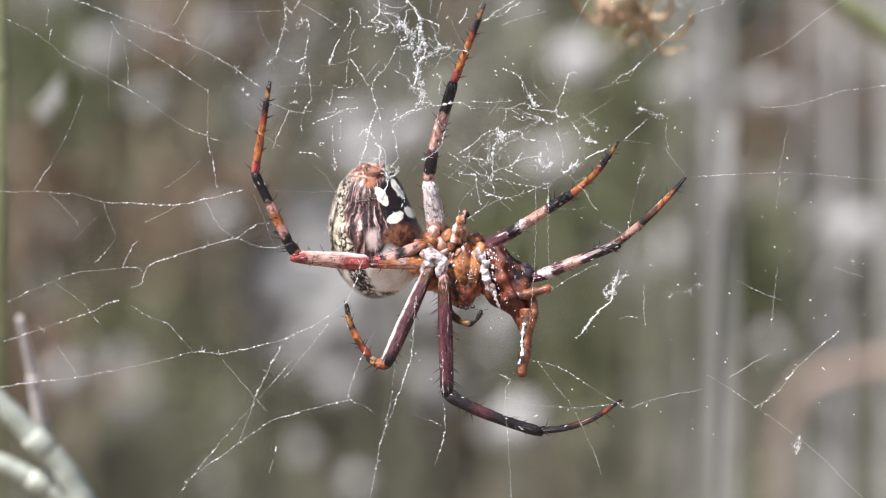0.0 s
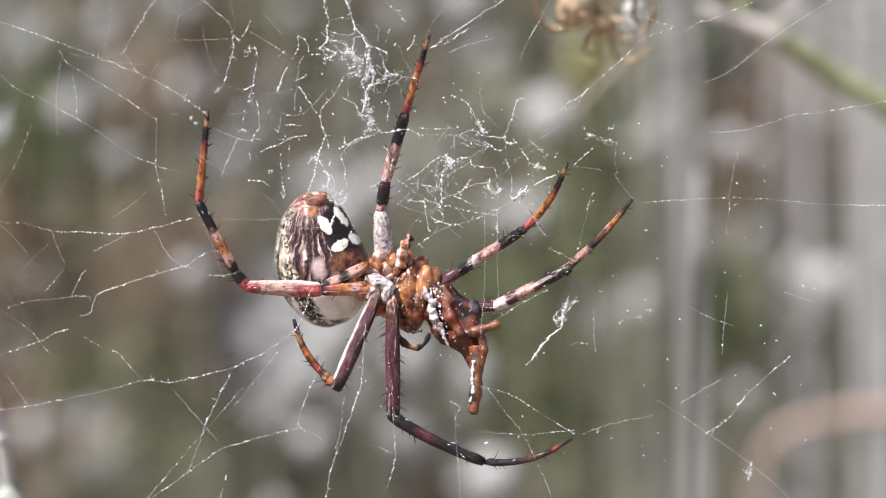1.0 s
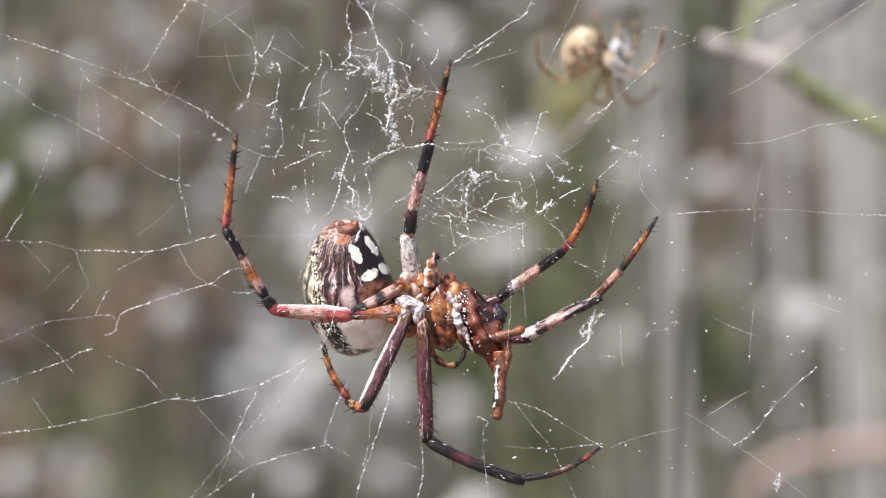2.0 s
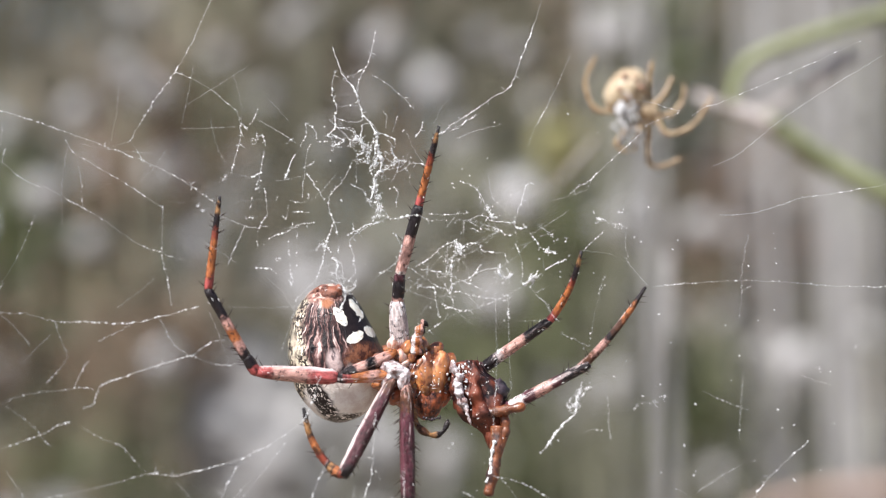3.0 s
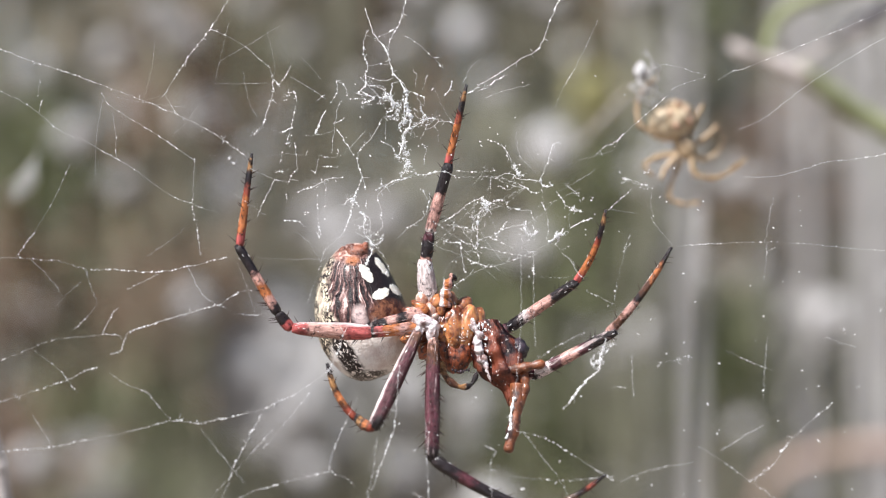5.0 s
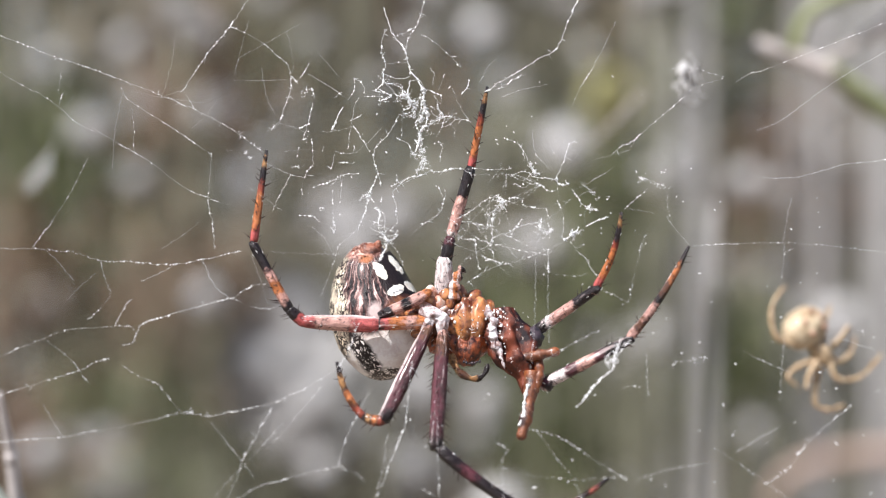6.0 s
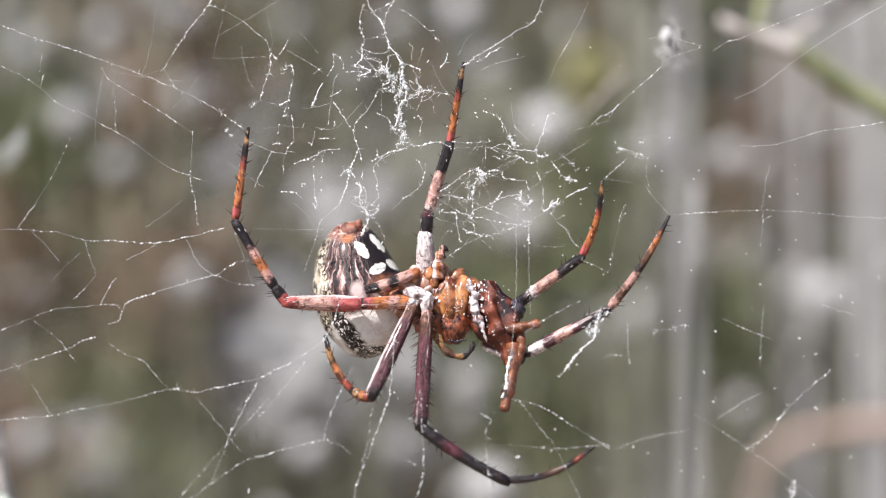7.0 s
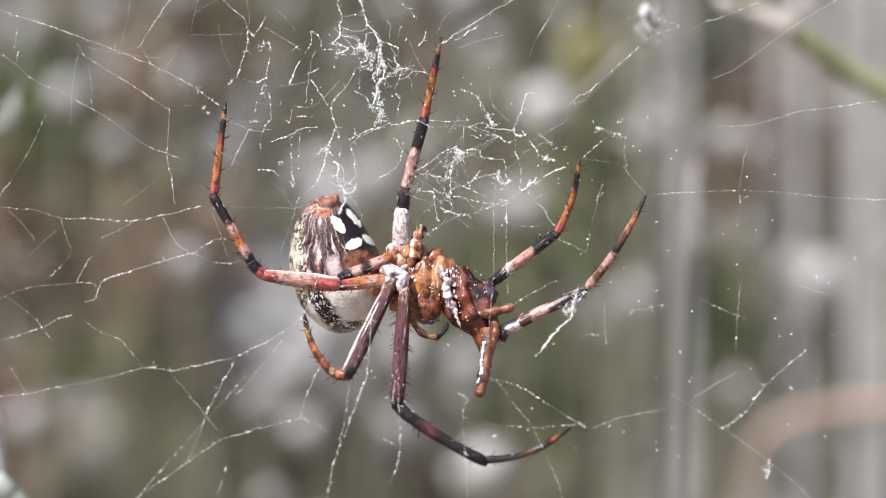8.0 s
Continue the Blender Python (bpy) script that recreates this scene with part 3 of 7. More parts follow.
shoot("joint", [(0.0357, 0.0748, 0.5811), (0.0385, 0.0748, 0.5796), (0.0414, 0.076, 0.579), (0.0463, 0.076, 0.5769)], (0.0005, 0.00105, 0.00062, 0.00125, 0.00120), M_pale_node, "pale papery swollen joint")
shoot("bud_stalk", [(0.043, 0.0771, 0.5779), (0.0468, 0.0771, 0.5797), (0.0507, 0.0783, 0.5821)], (0.00077, 0.00043, 0.00052), M_pale_node, "pale papery bud stalk")
shoot("bud", [(0.0504, 0.0783, 0.5818), (0.0537, 0.0783, 0.5839), (0.0577, 0.0806, 0.5868), (0.0596, 0.0806, 0.5879)], (0.00052, 0.00129, 0.00146, 0.0006), M_pale_node, "pale papery bud")
stalk("dry_grass", [(0.0403, 0.1234, 0.4509), (0.0403, 0.1184, 0.5263), (0.04, 0.1134, 0.5492), (0.0407, 0.1134, 0.5604)], 0.0004, 0.0007, M_twig,
      "thin pale dry grass blade", "stem")
# pale stems close by at the lower edge
stalk("dry_grass", [(-0.0446, 0.0244, 0.5371), (-0.0443, 0.0254, 0.5342), (-0.044, 0.0264, 0.5313), (-0.0437, 0.0274, 0.5272), (-0.0432, 0.0284, 0.523), (-0.0426, 0.0294, 0.5181), (-0.0423, 0.0304, 0.5109)], 0.0003, 0.0010, M_pale_node,
      "thin pale dry stem beside the web", "stem", "", (9, 16))
stalk("grass_stalk", [(-0.0493, 0.0224, 0.5315), (-0.0463, 0.0234, 0.5286), (-0.0436, 0.0244, 0.5254), (-0.0411, 0.0254, 0.5223), (-0.0389, 0.0264, 0.5182), (-0.037, 0.0274, 0.5128)], 0.0010, 0.0013, M_pale_green,
      "pale green arching stem beside the web", "stem", "", (11,))
stalk("grass_stalk", [(-0.0501, 0.0244, 0.5242), (-0.0471, 0.0254, 0.5225), (-0.044, 0.0264, 0.5206), (-0.0409, 0.0274, 0.5183), (-0.0378, 0.0284, 0.5143)], 0.0008, 0.0011, M_pale_green,
      "pale green arching stem beside the web", "stem", "", (13,))
stalk("grass_stalk", [(-0.0682, 0.0834, 0.4674), (-0.0561, 0.0534, 0.5395), (-0.054, 0.0484, 0.5655), (-0.0543, 0.0484, 0.5823)], 0.0010, 0.0007, M_green_stem,
      "upright pale green stem beside the web", "stem")


stalk("grass_bit", [(0.0166, 0.0734, 0.5662), (0.0193, 0.0734, 0.5687), (0.0218, 0.0734, 0.5714), (0.024, 0.0734, 0.5736)], 0.00018, 0.00022, M_pale_node,
      "short pale dry grass bit caught in loose silk", "grass", "", ())

# ---------------------------------------------------------------- the web; lengths in millimetres on the web's own plane
web = holder("spider_web", "torn white orb web hung between plants", "spider web")
strand_rnd = random.Random(11)


def silk_line(bm, pts, r, rnd_, core=0.21, drops=1.0):
    """A thin dry line with sticky droplets and lint gathered in clumps; millimetres."""
    n = max(4, int(sum((a - b).length for a, b in zip(pts, pts[1:])) / 0.075))
    fine = curve_points(pts, n)
    at = rnd_.uniform(0, 90)
    for k, p in enumerate(fine):
        w = Vector((at, k * 0.21, 0))
        fine[k] = p + Vector((noise.noise(w), noise.noise(w + Vector((7, 0, 0))), noise.noise(w + Vector((0, 0, 9))))) * 0.09 \
            + Vector((rnd_.gauss(0, 1), rnd_.gauss(0, 1), rnd_.gauss(0, 1))) * 0.016
    radii = []
    for k in range(n + 1):
        clump = max(0.0, 0.22 + noise.noise(Vector((at, 3, k * 0.05))) + 0.7 * noise.noise(Vector((at, 5, k * 0.23))))
        bead = drops * rnd_.uniform(0.6, 2.3) if rnd_.random() < 0.07 + 0.36 * clump else 0.0
        radii.append(r * 0.84 * MM * (core * rnd_.uniform(0.7, 1.35) + bead))
    tube(bm, [p * MM for p in fine], radii, 4)
    return fine


def thread(points, r=0.04, label=""):
    """One silk line through (x, z) places, with frayed ends along it."""
    bm = bmesh.new()
    fine = silk_line(bm, [Vector((x, strand_rnd.gauss(0, 0.12), z)) for x, z in points], r, strand_rnd, 0.5 if r < 0.021 else 0.2 if r < 0.05 else 0.32 if r < 0.07 else 0.6, 0.6 if r < 0.021 else 1.0)
    if r >= 0.04:
        for _ in range(int(len(fine) * 0.075 * (0.9 if r < 0.06 else 1.6))):
            p = strand_rnd.choice(fine)
            q = p + Vector((strand_rnd.gauss(0, 0.22), strand_rnd.gauss(0, 0.15), strand_rnd.gauss(0, 0.22)))
            tube(bm, [p * MM, p.lerp(q, 0.5) * MM, q * MM], [0.010 * MM, strand_rnd.uniform(0.012, 0.03) * MM, 0.008 * MM], 4)
    part("silk_thread", bm, M_silk, web, label)


def tangle(spine, spread, lines, r=0.03, hop=0.8):
    """Fine curling silk filaments and lint knots about a line of (x, z) places."""
    knots = []
    for _ in range(max(4, lines // 3)):
        q = strand_rnd.uniform(0, len(spine) - 1.001)
        i = int(q)
        c = Vector(spine[i]).lerp(Vector(spine[i + 1]), q - i)
        knots.append(Vector((c.x + strand_rnd.gauss(0, spread), strand_rnd.gauss(0, spread * 0.4), c.y + strand_rnd.gauss(0, spread))))
    for _ in range(round(lines * 1.5)):
        p = strand_rnd.choice(knots)
        near = sorted(knots, key=lambda k: (k - p).length)[1:4]
        pts = [p]
        if near and strand_rnd.random() < 0.55 and (near[-1] - p).length < 3.2 * hop:
            e = strand_rnd.choice(near)
            side = Vector((strand_rnd.gauss(0, 0.16), strand_rnd.gauss(0, 0.12), strand_rnd.gauss(0, 0.16))) * hop
            pts += [p.lerp(e, 0.35) + side, p.lerp(e, 0.7) + side * 0.7, e]
        else:
            ang = strand_rnd.uniform(0, 6.28)
            turn = strand_rnd.gauss(0, 0.7)
            for _k in range(strand_rnd.randint(2, 4)):
                ang += turn + strand_rnd.gauss(0, 0.35)
                p = p + Vector((cos(ang), strand_rnd.gauss(0, 0.25), sin(ang))) * strand_rnd.uniform(0.12, 0.34) * hop
                pts.append(p)
        bm = bmesh.new()
        fine = silk_line(bm, pts, r * strand_rnd.uniform(0.6, 1.05), strand_rnd, 0.26)
        for _k in range(2):
            q = strand_rnd.choice(fine) + Vector((strand_rnd.gauss(0, 0.08), strand_rnd.gauss(0, 0.06), strand_rnd.gauss(0, 0.08)))
            e = q + Vector((strand_rnd.gauss(0, 0.07), 0, strand_rnd.gauss(0, 0.07)))
            tube(bm, [q * MM, q.lerp(e, 0.5) * MM, e * MM], [0.008 * MM, strand_rnd.uniform(0.6, 1.4) * r * MM, 0.008 * MM], 4)
        part("silk_strand", bm, M_silk, web)


thread([(-39.9, 19.9), (-66.7, 29.2), (-108.3, 43.2)], r=0.03)
thread([(-36.8, -14.4), (-66.1, -20.2), (-100.8, -29.9)], r=0.0285)
thread([(-18.2, 22.7), (-4.3, 57.4), (5.9, 104.4)], r=0.03)
thread([(9.7, 24.3), (20.5, 57.2), (36.9, 91.5)], r=0.03)
thread([(38.9, 2.2), (59.6, 2.5), (95.5, 4.8)], r=0.0255)
thread([(31.4, -22.4), (47.6, -37.4), (70, -60.5)], r=0.0255)
thread([(-7, -21.3), (-11, -41.8), (-16.1, -69)], r=0.033)
thread([(3.9, -20.8), (5.2, -45.7), (7.4, -72.3)], r=0.033)
thread([(39.4, 10.8), (61, 17.7), (99.6, 32.8)], r=0.0255)
thread([(-39.9, 19.9), (-34.6, 17.9), (-30.2, 16.4), (-25, 14.4), (-22, 13.2), (-19.2, 11.8), (-16.4, 9.8)], r=0.045)
thread([(-18.2, 22.7), (-19.5, 20.5), (-21.3, 17.9), (-23.1, 14.9)], r=0.045)
thread([(-19.5, 20.5), (-16.9, 19.2), (-15.7, 18.2), (-14.6, 17.2), (-14.3, 16.2)], r=0.042)
thread([(-14.3, 16.2), (-14.3, 15), (-14.6, 13.8), (-15, 12.3)], r=0.065)
thread([(-14, 15.7), (-13.3, 16.4), (-12.9, 17.4)], r=0.032)
thread([(-14.3, 16.2), (-13.7, 15.7)], r=0.06)
thread([(-23.1, 14.9), (-22, 13.2)], r=0.032)
thread([(-23.1, 14.8), (-24.6, 14.5)], r=0.025)
thread([(-38.7, 16.3), (-36.1, 14.9), (-34.8, 14.3), (-33.3, 13.3), (-31.9, 12.1), (-30.2, 11.2)], r=0.036)
thread([(-33.3, 16.3), (-33.4, 14.7)], r=0.032)
thread([(-33, 14.4), (-33.3, 13.3)], r=0.036)
thread([(-28.3, 15.1), (-27.8, 14.2), (-27, 13.6), (-23.4, 11.4), (-21.5, 10.1), (-20.6, 9.5)], r=0.032)
thread([(-27.3, 13.3), (-27, 11.6), (-26.9, 9.9), (-26.6, 9.4)], r=0.03)
thread([(-28, 10.1), (-26.6, 9.4), (-24.9, 8.3), (-22.5, 6.6), (-20.6, 5.8)], r=0.034)
thread([(-20.5, 9.6), (-20.5, 6.4), (-20.6, 5.6), (-20.1, 3.5), (-19.8, 1.6)], r=0.042)
thread([(-37.8, 1.3), (-35.9, 1.3), (-34.5, 1.3), (-31.3, 1.1), (-29, 0.5), (-26.7, 0.4), (-23.4, 0.2), (-20.7, 0.7), (-17.7, 1.5)], r=0.037)
thread([(-34.6, 1.4), (-33.3, 3.5), (-31.8, 6.1), (-30.6, 9)], r=0.024)
thread([(-29, 0.5), (-28.4, -1.2), (-28, -2.5), (-29.6, -4.4)], r=0.026)
thread([(-20.7, 0.6), (-19.5, -1.6), (-18.1, -2.5)], r=0.02)
thread([(-36.8, -7.6), (-33.2, -6), (-31, -5.2), (-28.7, -5), (-26.4, -4.8), (-25.9, -5.1)], r=0.034)
thread([(-32.7, -6.2), (-30.8, -7.6), (-29.2, -9.4)], r=0.024)
thread([(-27.4, -4.7), (-26.5, -2.9)], r=0.05)
thread([(-26.6, -6.4), (-25.9, -6.1), (-25.7, -5.3), (-25.2, -4.6), (-23.3, -3.9), (-20.1, -2.9), (-18.1, -2.4)], r=0.052)
thread([(-18.1, -2.4), (-16.7, -1.4), (-15.6, -1.2)], r=0.036)
thread([(-18.1, -2.5), (-16, -3.2), (-14.2, -3)], r=0.024)
thread([(-37, -10.8), (-35.2, -10.2), (-33.7, -9.7), (-31.7, -9), (-29.7, -8.3), (-29, -7.9), (-27.7, -7.4)], r=0.042)
thread([(-26.7, -7.9), (-25.1, -8.9), (-23.7, -9.4), (-22.3, -11), (-21.7, -11.5)], r=0.027)
thread([(-36.8, -14.4), (-35, -14.1), (-33, -13.9), (-31, -13.7), (-29, -13.3), (-26.5, -12.8), (-23.4, -12.1)], r=0.0398)
thread([(-23.4, -12.1), (-21.6, -11.6), (-19.6, -11.8), (-18, -11.5), (-14.9, -10.8), (-13.1, -10), (-11.8, -9.4), (-9.3, -7.6)], r=0.0418)
thread([(-14.6, -11.1), (-15.7, -13.2), (-16.7, -15.2)], r=0.0523)
thread([(-16.7, -15.2), (-17.6, -17.8), (-18.2, -19.2)], r=0.019)
thread([(-22.9, -23.1), (-20.4, -20), (-18.2, -17.4), (-16.1, -15), (-14.4, -13.1), (-13.7, -12.3)], r=0.0303)
thread([(-22.5, -22.2), (-18.8, -19.6), (-17.3, -18.5), (-15.4, -17.2), (-14, -16.8), (-12, -16.2), (-9.2, -15.5)], r=0.038)
thread([(-19.3, -12.3), (-17.2, -14.8), (-15.8, -16.5)], r=0.019)
thread([(-32.7, -11.2), (-31, -13.7)], r=0.0172)
thread([(-9.2, -15.5), (-9, -14.3), (-7.9, -11.6), (-7, -9.8)], r=0.0484)
thread([(-9.2, -15.5), (-7.8, -16.1), (-7.1, -16.7)], r=0.033)
thread([(-8, -4.2), (-8.7, -6.2), (-9.4, -7.7)], r=0.055)
thread([(-3.7, -7.1), (-3.9, -9.4), (-4.1, -12.1), (-5, -14.7), (-5.8, -17)], r=0.05)
thread([(-6, -17.2), (-6.6, -19.1), (-7, -21.3)], r=0.055)
thread([(-5.4, -12.9), (-5.8, -16), (-6.2, -17.2)], r=0.0286)
thread([(-4, -16.7), (-1.6, -17.6)], r=0.022)
thread([(-1.6, -11.6), (-1.5, -15.2), (-1.4, -18.2), (-2.2, -20.8)], r=0.0374)
thread([(3.1, -13.5), (3.9, -14), (3.5, -14.8), (3.6, -17.3), (3.9, -20.8)], r=0.0461)
thread([(3.6, -15.4), (3.9, -15.5)], r=0.06)
thread([(6.2, -12.5), (7.5, -14.3), (9, -16.2), (10.6, -19.5), (11.4, -21.7)], r=0.0245)
thread([(5.3, -15.9), (9, -16.2), (11.5, -16), (13.2, -15.9)], r=0.0286)
thread([(5.5, -12.3), (8, -13), (11.1, -14.9), (13.2, -16.2)], r=0.0309)
thread([(13.7, -16.2), (16.4, -15.3), (19.5, -14.7)], r=0.0187)
thread([(19.9, -13.5), (21.7, -14.6), (24, -16.2), (24.9, -16.8)], r=0.0357)
thread([(23.9, -16.2), (25.6, -15.1), (27.3, -12.9), (30.7, -10)], r=0.0442)
thread([(24.9, -16.8), (28.9, -19.9), (31.4, -22.4)], r=0.017)
thread([(21.7, -13.8), (24, -12.4), (25.1, -11.8)], r=0.0204)
thread([(22.4, -5.9), (24.2, -6.8), (26.1, -7.5)], r=0.0272)
thread([(30.3, -4.8), (32.7, -5.6)], r=0.0204)
thread([(25.6, -4.8), (25.3, -7.5), (25.2, -9.8)], r=0.0136)
thread([(12.8, -9), (13.4, -8.8), (14.3, -8.9)], r=0.0382)
thread([(16.5, -6.8), (18.4, -6.8)], r=0.0221)
thread([(14.8, -6.2), (14.8, -8.4), (14.9, -9.6)], r=0.0204)
thread([(18.6, 2.5), (21.3, 2.7), (25.8, 2.9), (30.4, 2.6), (33.5, 2.3), (38.9, 2.2)], r=0.0255)
thread([(25.8, 2.9), (25.8, 1.8), (25.5, -0.2)], r=0.0221)
thread([(26.5, 6.5), (26.1, 4.9), (25.8, 2.9)], r=0.0153)
thread([(25.8, 2.1), (26.5, 2.4)], r=0.0255)
thread([(24.2, 8.2), (26.7, 8.3), (29.7, 9.1)], r=0.0187)
thread([(29.7, 9.1), (31.1, 9.6), (33.4, 9.8), (39.4, 10.8)], r=0.0306)
thread([(12.2, 10.1), (13, 10.8), (13.7, 11.1), (15.8, 13), (18, 14.9)], r=0.0425)
thread([(18.4, 15.5), (19.4, 16), (21.3, 16.6)], r=0.0289)
thread([(22.3, 16.4), (23.6, 17.2), (24.5, 17.4), (29.7, 19.5), (36.4, 22.4)], r=0.0238)
thread([(23.9, 12.2), (26, 13.2), (29.1, 15.6), (32.4, 17.8), (38.2, 21.2)], r=0.0187)
thread([(16.9, 17.3), (18.3, 17.7), (21.3, 16.8)], r=0.0221)
thread([(9.8, -10), (11.1, -8.4), (12.1, -7.5), (12.3, -6.4), (12.6, -5.5)], r=0.095)
thread([(9.3, -10.6), (9.9, -9.9)], r=0.06)
tangle([(12.1, -7.1), (12.6, -5)], 0.32, 22, 0.042, 0.6)
thread([(6.7, -7), (8.9, -5.6), (11, -4.5)], r=0.042)
thread([(11.2, -1.2), (12.4, -1.7), (13.4, -2.2)], r=0.04)
thread([(13.4, -2.2), (13.8, -0.2), (14.5, 2.6), (14.8, 3.3)], r=0.0221)
thread([(14.2, 2), (14.8, 2.7)], r=0.0425)
thread([(6, 1.6), (6, -1.6), (5.9, -4.8), (5.5, -9.4)], r=0.018)
thread([(1.7, 15), (3.1, 16.1), (4.3, 16.8), (6.1, 18.1), (7.6, 19.1), (8.5, 21.3), (9.7, 24.3)], r=0.06)
thread([(2.5, 15.3), (4, 16.2), (5, 16.8)], r=0.045)
thread([(3.1, 14.7), (4.5, 15.3), (6.8, 15.9)], r=0.018)
thread([(8.9, 14), (9.4, 15.4), (10.3, 16.9), (11.5, 19.3), (12.5, 21.5)], r=0.03)
tangle([(15.1, 8.3), (16.4, 7.1)], 0.5, 14, 0.04, 0.5)
thread([(16.6, 6.9), (16.6, 5.4), (16.9, 4.7)], r=0.0272)
thread([(13.1, 5.5), (13.9, 6.2), (15, 7.2)], r=0.0289)
thread([(13.1, 5.5), (15.5, 5.2)], r=0.0153)
thread([(-6.8, 22.3), (-6.1, 20.3), (-5.4, 19.4), (-5, 18.6), (-4.6, 17.4), (-4.4, 16.7), (-3.8, 16.1)], r=0.075)
thread([(-3.3, 23.8), (-3.7, 21.8), (-4.2, 20.6), (-4.6, 19.9), (-4.9, 18.6)], r=0.065)
thread([(-4.2, 20.6), (-5.3, 20), (-5.6, 19.9)], r=0.045)
thread([(-6.7, 20.4), (-6.9, 18.6), (-6.7, 17.9), (-6.5, 17.4), (-6.7, 16.7)], r=0.065)
thread([(-6.5, 17.4), (-5.6, 17.6), (-4.8, 17.5)], r=0.042)
thread([(-6.7, 16.6), (-5.8, 16.3), (-4.6, 16.2), (-4.4, 16.7)], r=0.052)
thread([(-6.7, 16.6), (-6.7, 15.7), (-7.3, 15.1), (-7, 15)], r=0.075)
thread([(-7, 15.2), (-6, 14.7), (-6.7, 14.3)], r=0.07)
thread([(-6.2, 15.6), (-5.5, 14.7), (-5.7, 14.2)], r=0.05)
thread([(-5.4, 15.5), (-4.8, 15), (-4.4, 14), (-4.7, 13.6)], r=0.05)
thread([(-4.5, 15.9), (-4.6, 14.5), (-4.4, 13.8), (-4.9, 13.5)], r=0.075)
thread([(-4.6, 15.9), (-3.8, 16.1), (-3.3, 15.4), (-3.1, 15.2)], r=0.065)
thread([(-3.8, 16), (-3.3, 15), (-3.3, 14), (-3.1, 13.5), (-2.9, 12.9), (-3.1, 12.1)], r=0.13, label="thick white silk strand")
thread([(-3.1, 12.1), (-3.6, 11.6), (-3.6, 10.9), (-3.9, 9.9)], r=0.11)
thread([(-3.1, 15.3), (-2.3, 15), (-1.9, 14.7), (-1.9, 14.1), (-2.3, 14.5), (-2.5, 14.9)], r=0.05)
thread([(-2.2, 14.2), (-2, 13.5), (-1.6, 12.8), (-1.8, 12)], r=0.055)
thread([(-1.8, 12), (-1.1, 12.4), (-0.4, 12.8), (0.6, 12.6)], r=0.062)
thread([(-1.8, 12), (-2.2, 11.3)], r=0.04)
thread([(-3.6, 11.6), (-3.9, 12.3), (-3.6, 12.9)], r=0.06)
thread([(-2.7, 17), (-2.5, 16.5), (-2.6, 15.7)], r=0.05)
thread([(-0.2, 14.9), (0.2, 15.5), (0.4, 16.1)], r=0.07)
thread([(-3.7, 20.1), (-2.9, 19.6), (-1.1, 18.1), (-0.3, 17.2)], r=0.048)
thread([(-4.9, 13.5), (-5, 12.3), (-5, 11.1)], r=0.03)
thread([(-1.6, 16.7), (-2.1, 15.3)], r=0.026)
thread([(-1.4, 12.9), (-0.8, 12.1), (-0.7, 11.1)], r=0.03)
tangle([(-6.7, 15), (-4.4, 14.5)], 0.55, 34, 0.036, 0.8)
tangle([(-4.1, 13.5), (-2.9, 13.5), (-1.9, 13.5)], 0.6, 36, 0.04, 0.8)
tangle([(-3.6, 15.6), (-3.2, 13.6), (-3.1, 12.2), (-3.8, 10)], 0.2, 30, 0.05, 0.6)
tangle([(-3.8, 10.4), (-3.1, 8.9)], 0.4, 34, 0.038, 0.6)
thread([(-5.5, 11.1), (-4.5, 10.6), (-4.1, 9.8)], r=0.05)
thread([(-2.6, 8.5), (-2, 8.3), (-0.4, 8.5), (0.7, 8.2)], r=0.058)
thread([(-2.9, 8.1), (-4.3, 7.8), (-5.3, 7), (-5.6, 6.3), (-5.3, 5.4), (-5.3, 4.7), (-5.2, 4), (-5.8, 3.3)], r=0.055)
thread([(-4.1, 7.9), (-5.7, 7)], r=0.065)
thread([(-5.3, 12.9), (-6.2, 11.3), (-7.1, 10.4), (-7.3, 9.5)], r=0.055)
thread([(-7.3, 9.5), (-7, 8.5), (-6.8, 8), (-6.6, 7)], r=0.06)
thread([(-6.8, 8.1), (-7.1, 7.5), (-7.5, 6.3), (-7.8, 4.9), (-8.3, 3.5)], r=0.052)
thread([(-8.3, 3.5), (-9, 2.8), (-9.9, 1.9)], r=0.045)
thread([(-7.5, 6.3), (-7.1, 5.6)], r=0.04)
thread([(-7, 5.3), (-6.6, 4.7), (-6.7, 3.7), (-6.3, 3), (-6, 2.6), (-6, 1.9), (-6.5, 0.7)], r=0.075)
thread([(-6.8, 5.2), (-6.2, 4.5), (-6.2, 3.5)], r=0.06)
thread([(-7.4, 3.6), (-7, 3.4), (-6.1, 3.1)], r=0.065)
thread([(-6.5, 6.2), (-6.5, 5.5)], r=0.055)
thread([(-5.3, 8), (-5.3, 7.5)], r=0.06)
tangle([(-7, 4.4), (-5.8, 2.8)], 0.35, 16, 0.036, 0.6)
thread([(-5.8, 2.5), (-5, 1.5), (-4.6, 0.5)], r=0.034)
thread([(-12.1, 6.8), (-11, 7.3), (-10.3, 7.5), (-9.7, 7.9), (-8.4, 8.1)], r=0.055)
thread([(-10.7, 11.6), (-10.4, 12.6), (-9.9, 13.6)], r=0.08)
thread([(-9.3, 12.5), (-8.5, 12.8), (-8.4, 13)], r=0.06)
thread([(-9.1, 16.2), (-8.3, 15.6), (-8.2, 14.9)], r=0.065)
thread([(-9.1, 16.2), (-9, 15.2), (-9.5, 14.3)], r=0.03)
thread([(-8.2, 14.7), (-6.7, 14.6)], r=0.04)
thread([(-9, 12.1), (-8.5, 11.3), (-7.6, 9.9)], r=0.055)
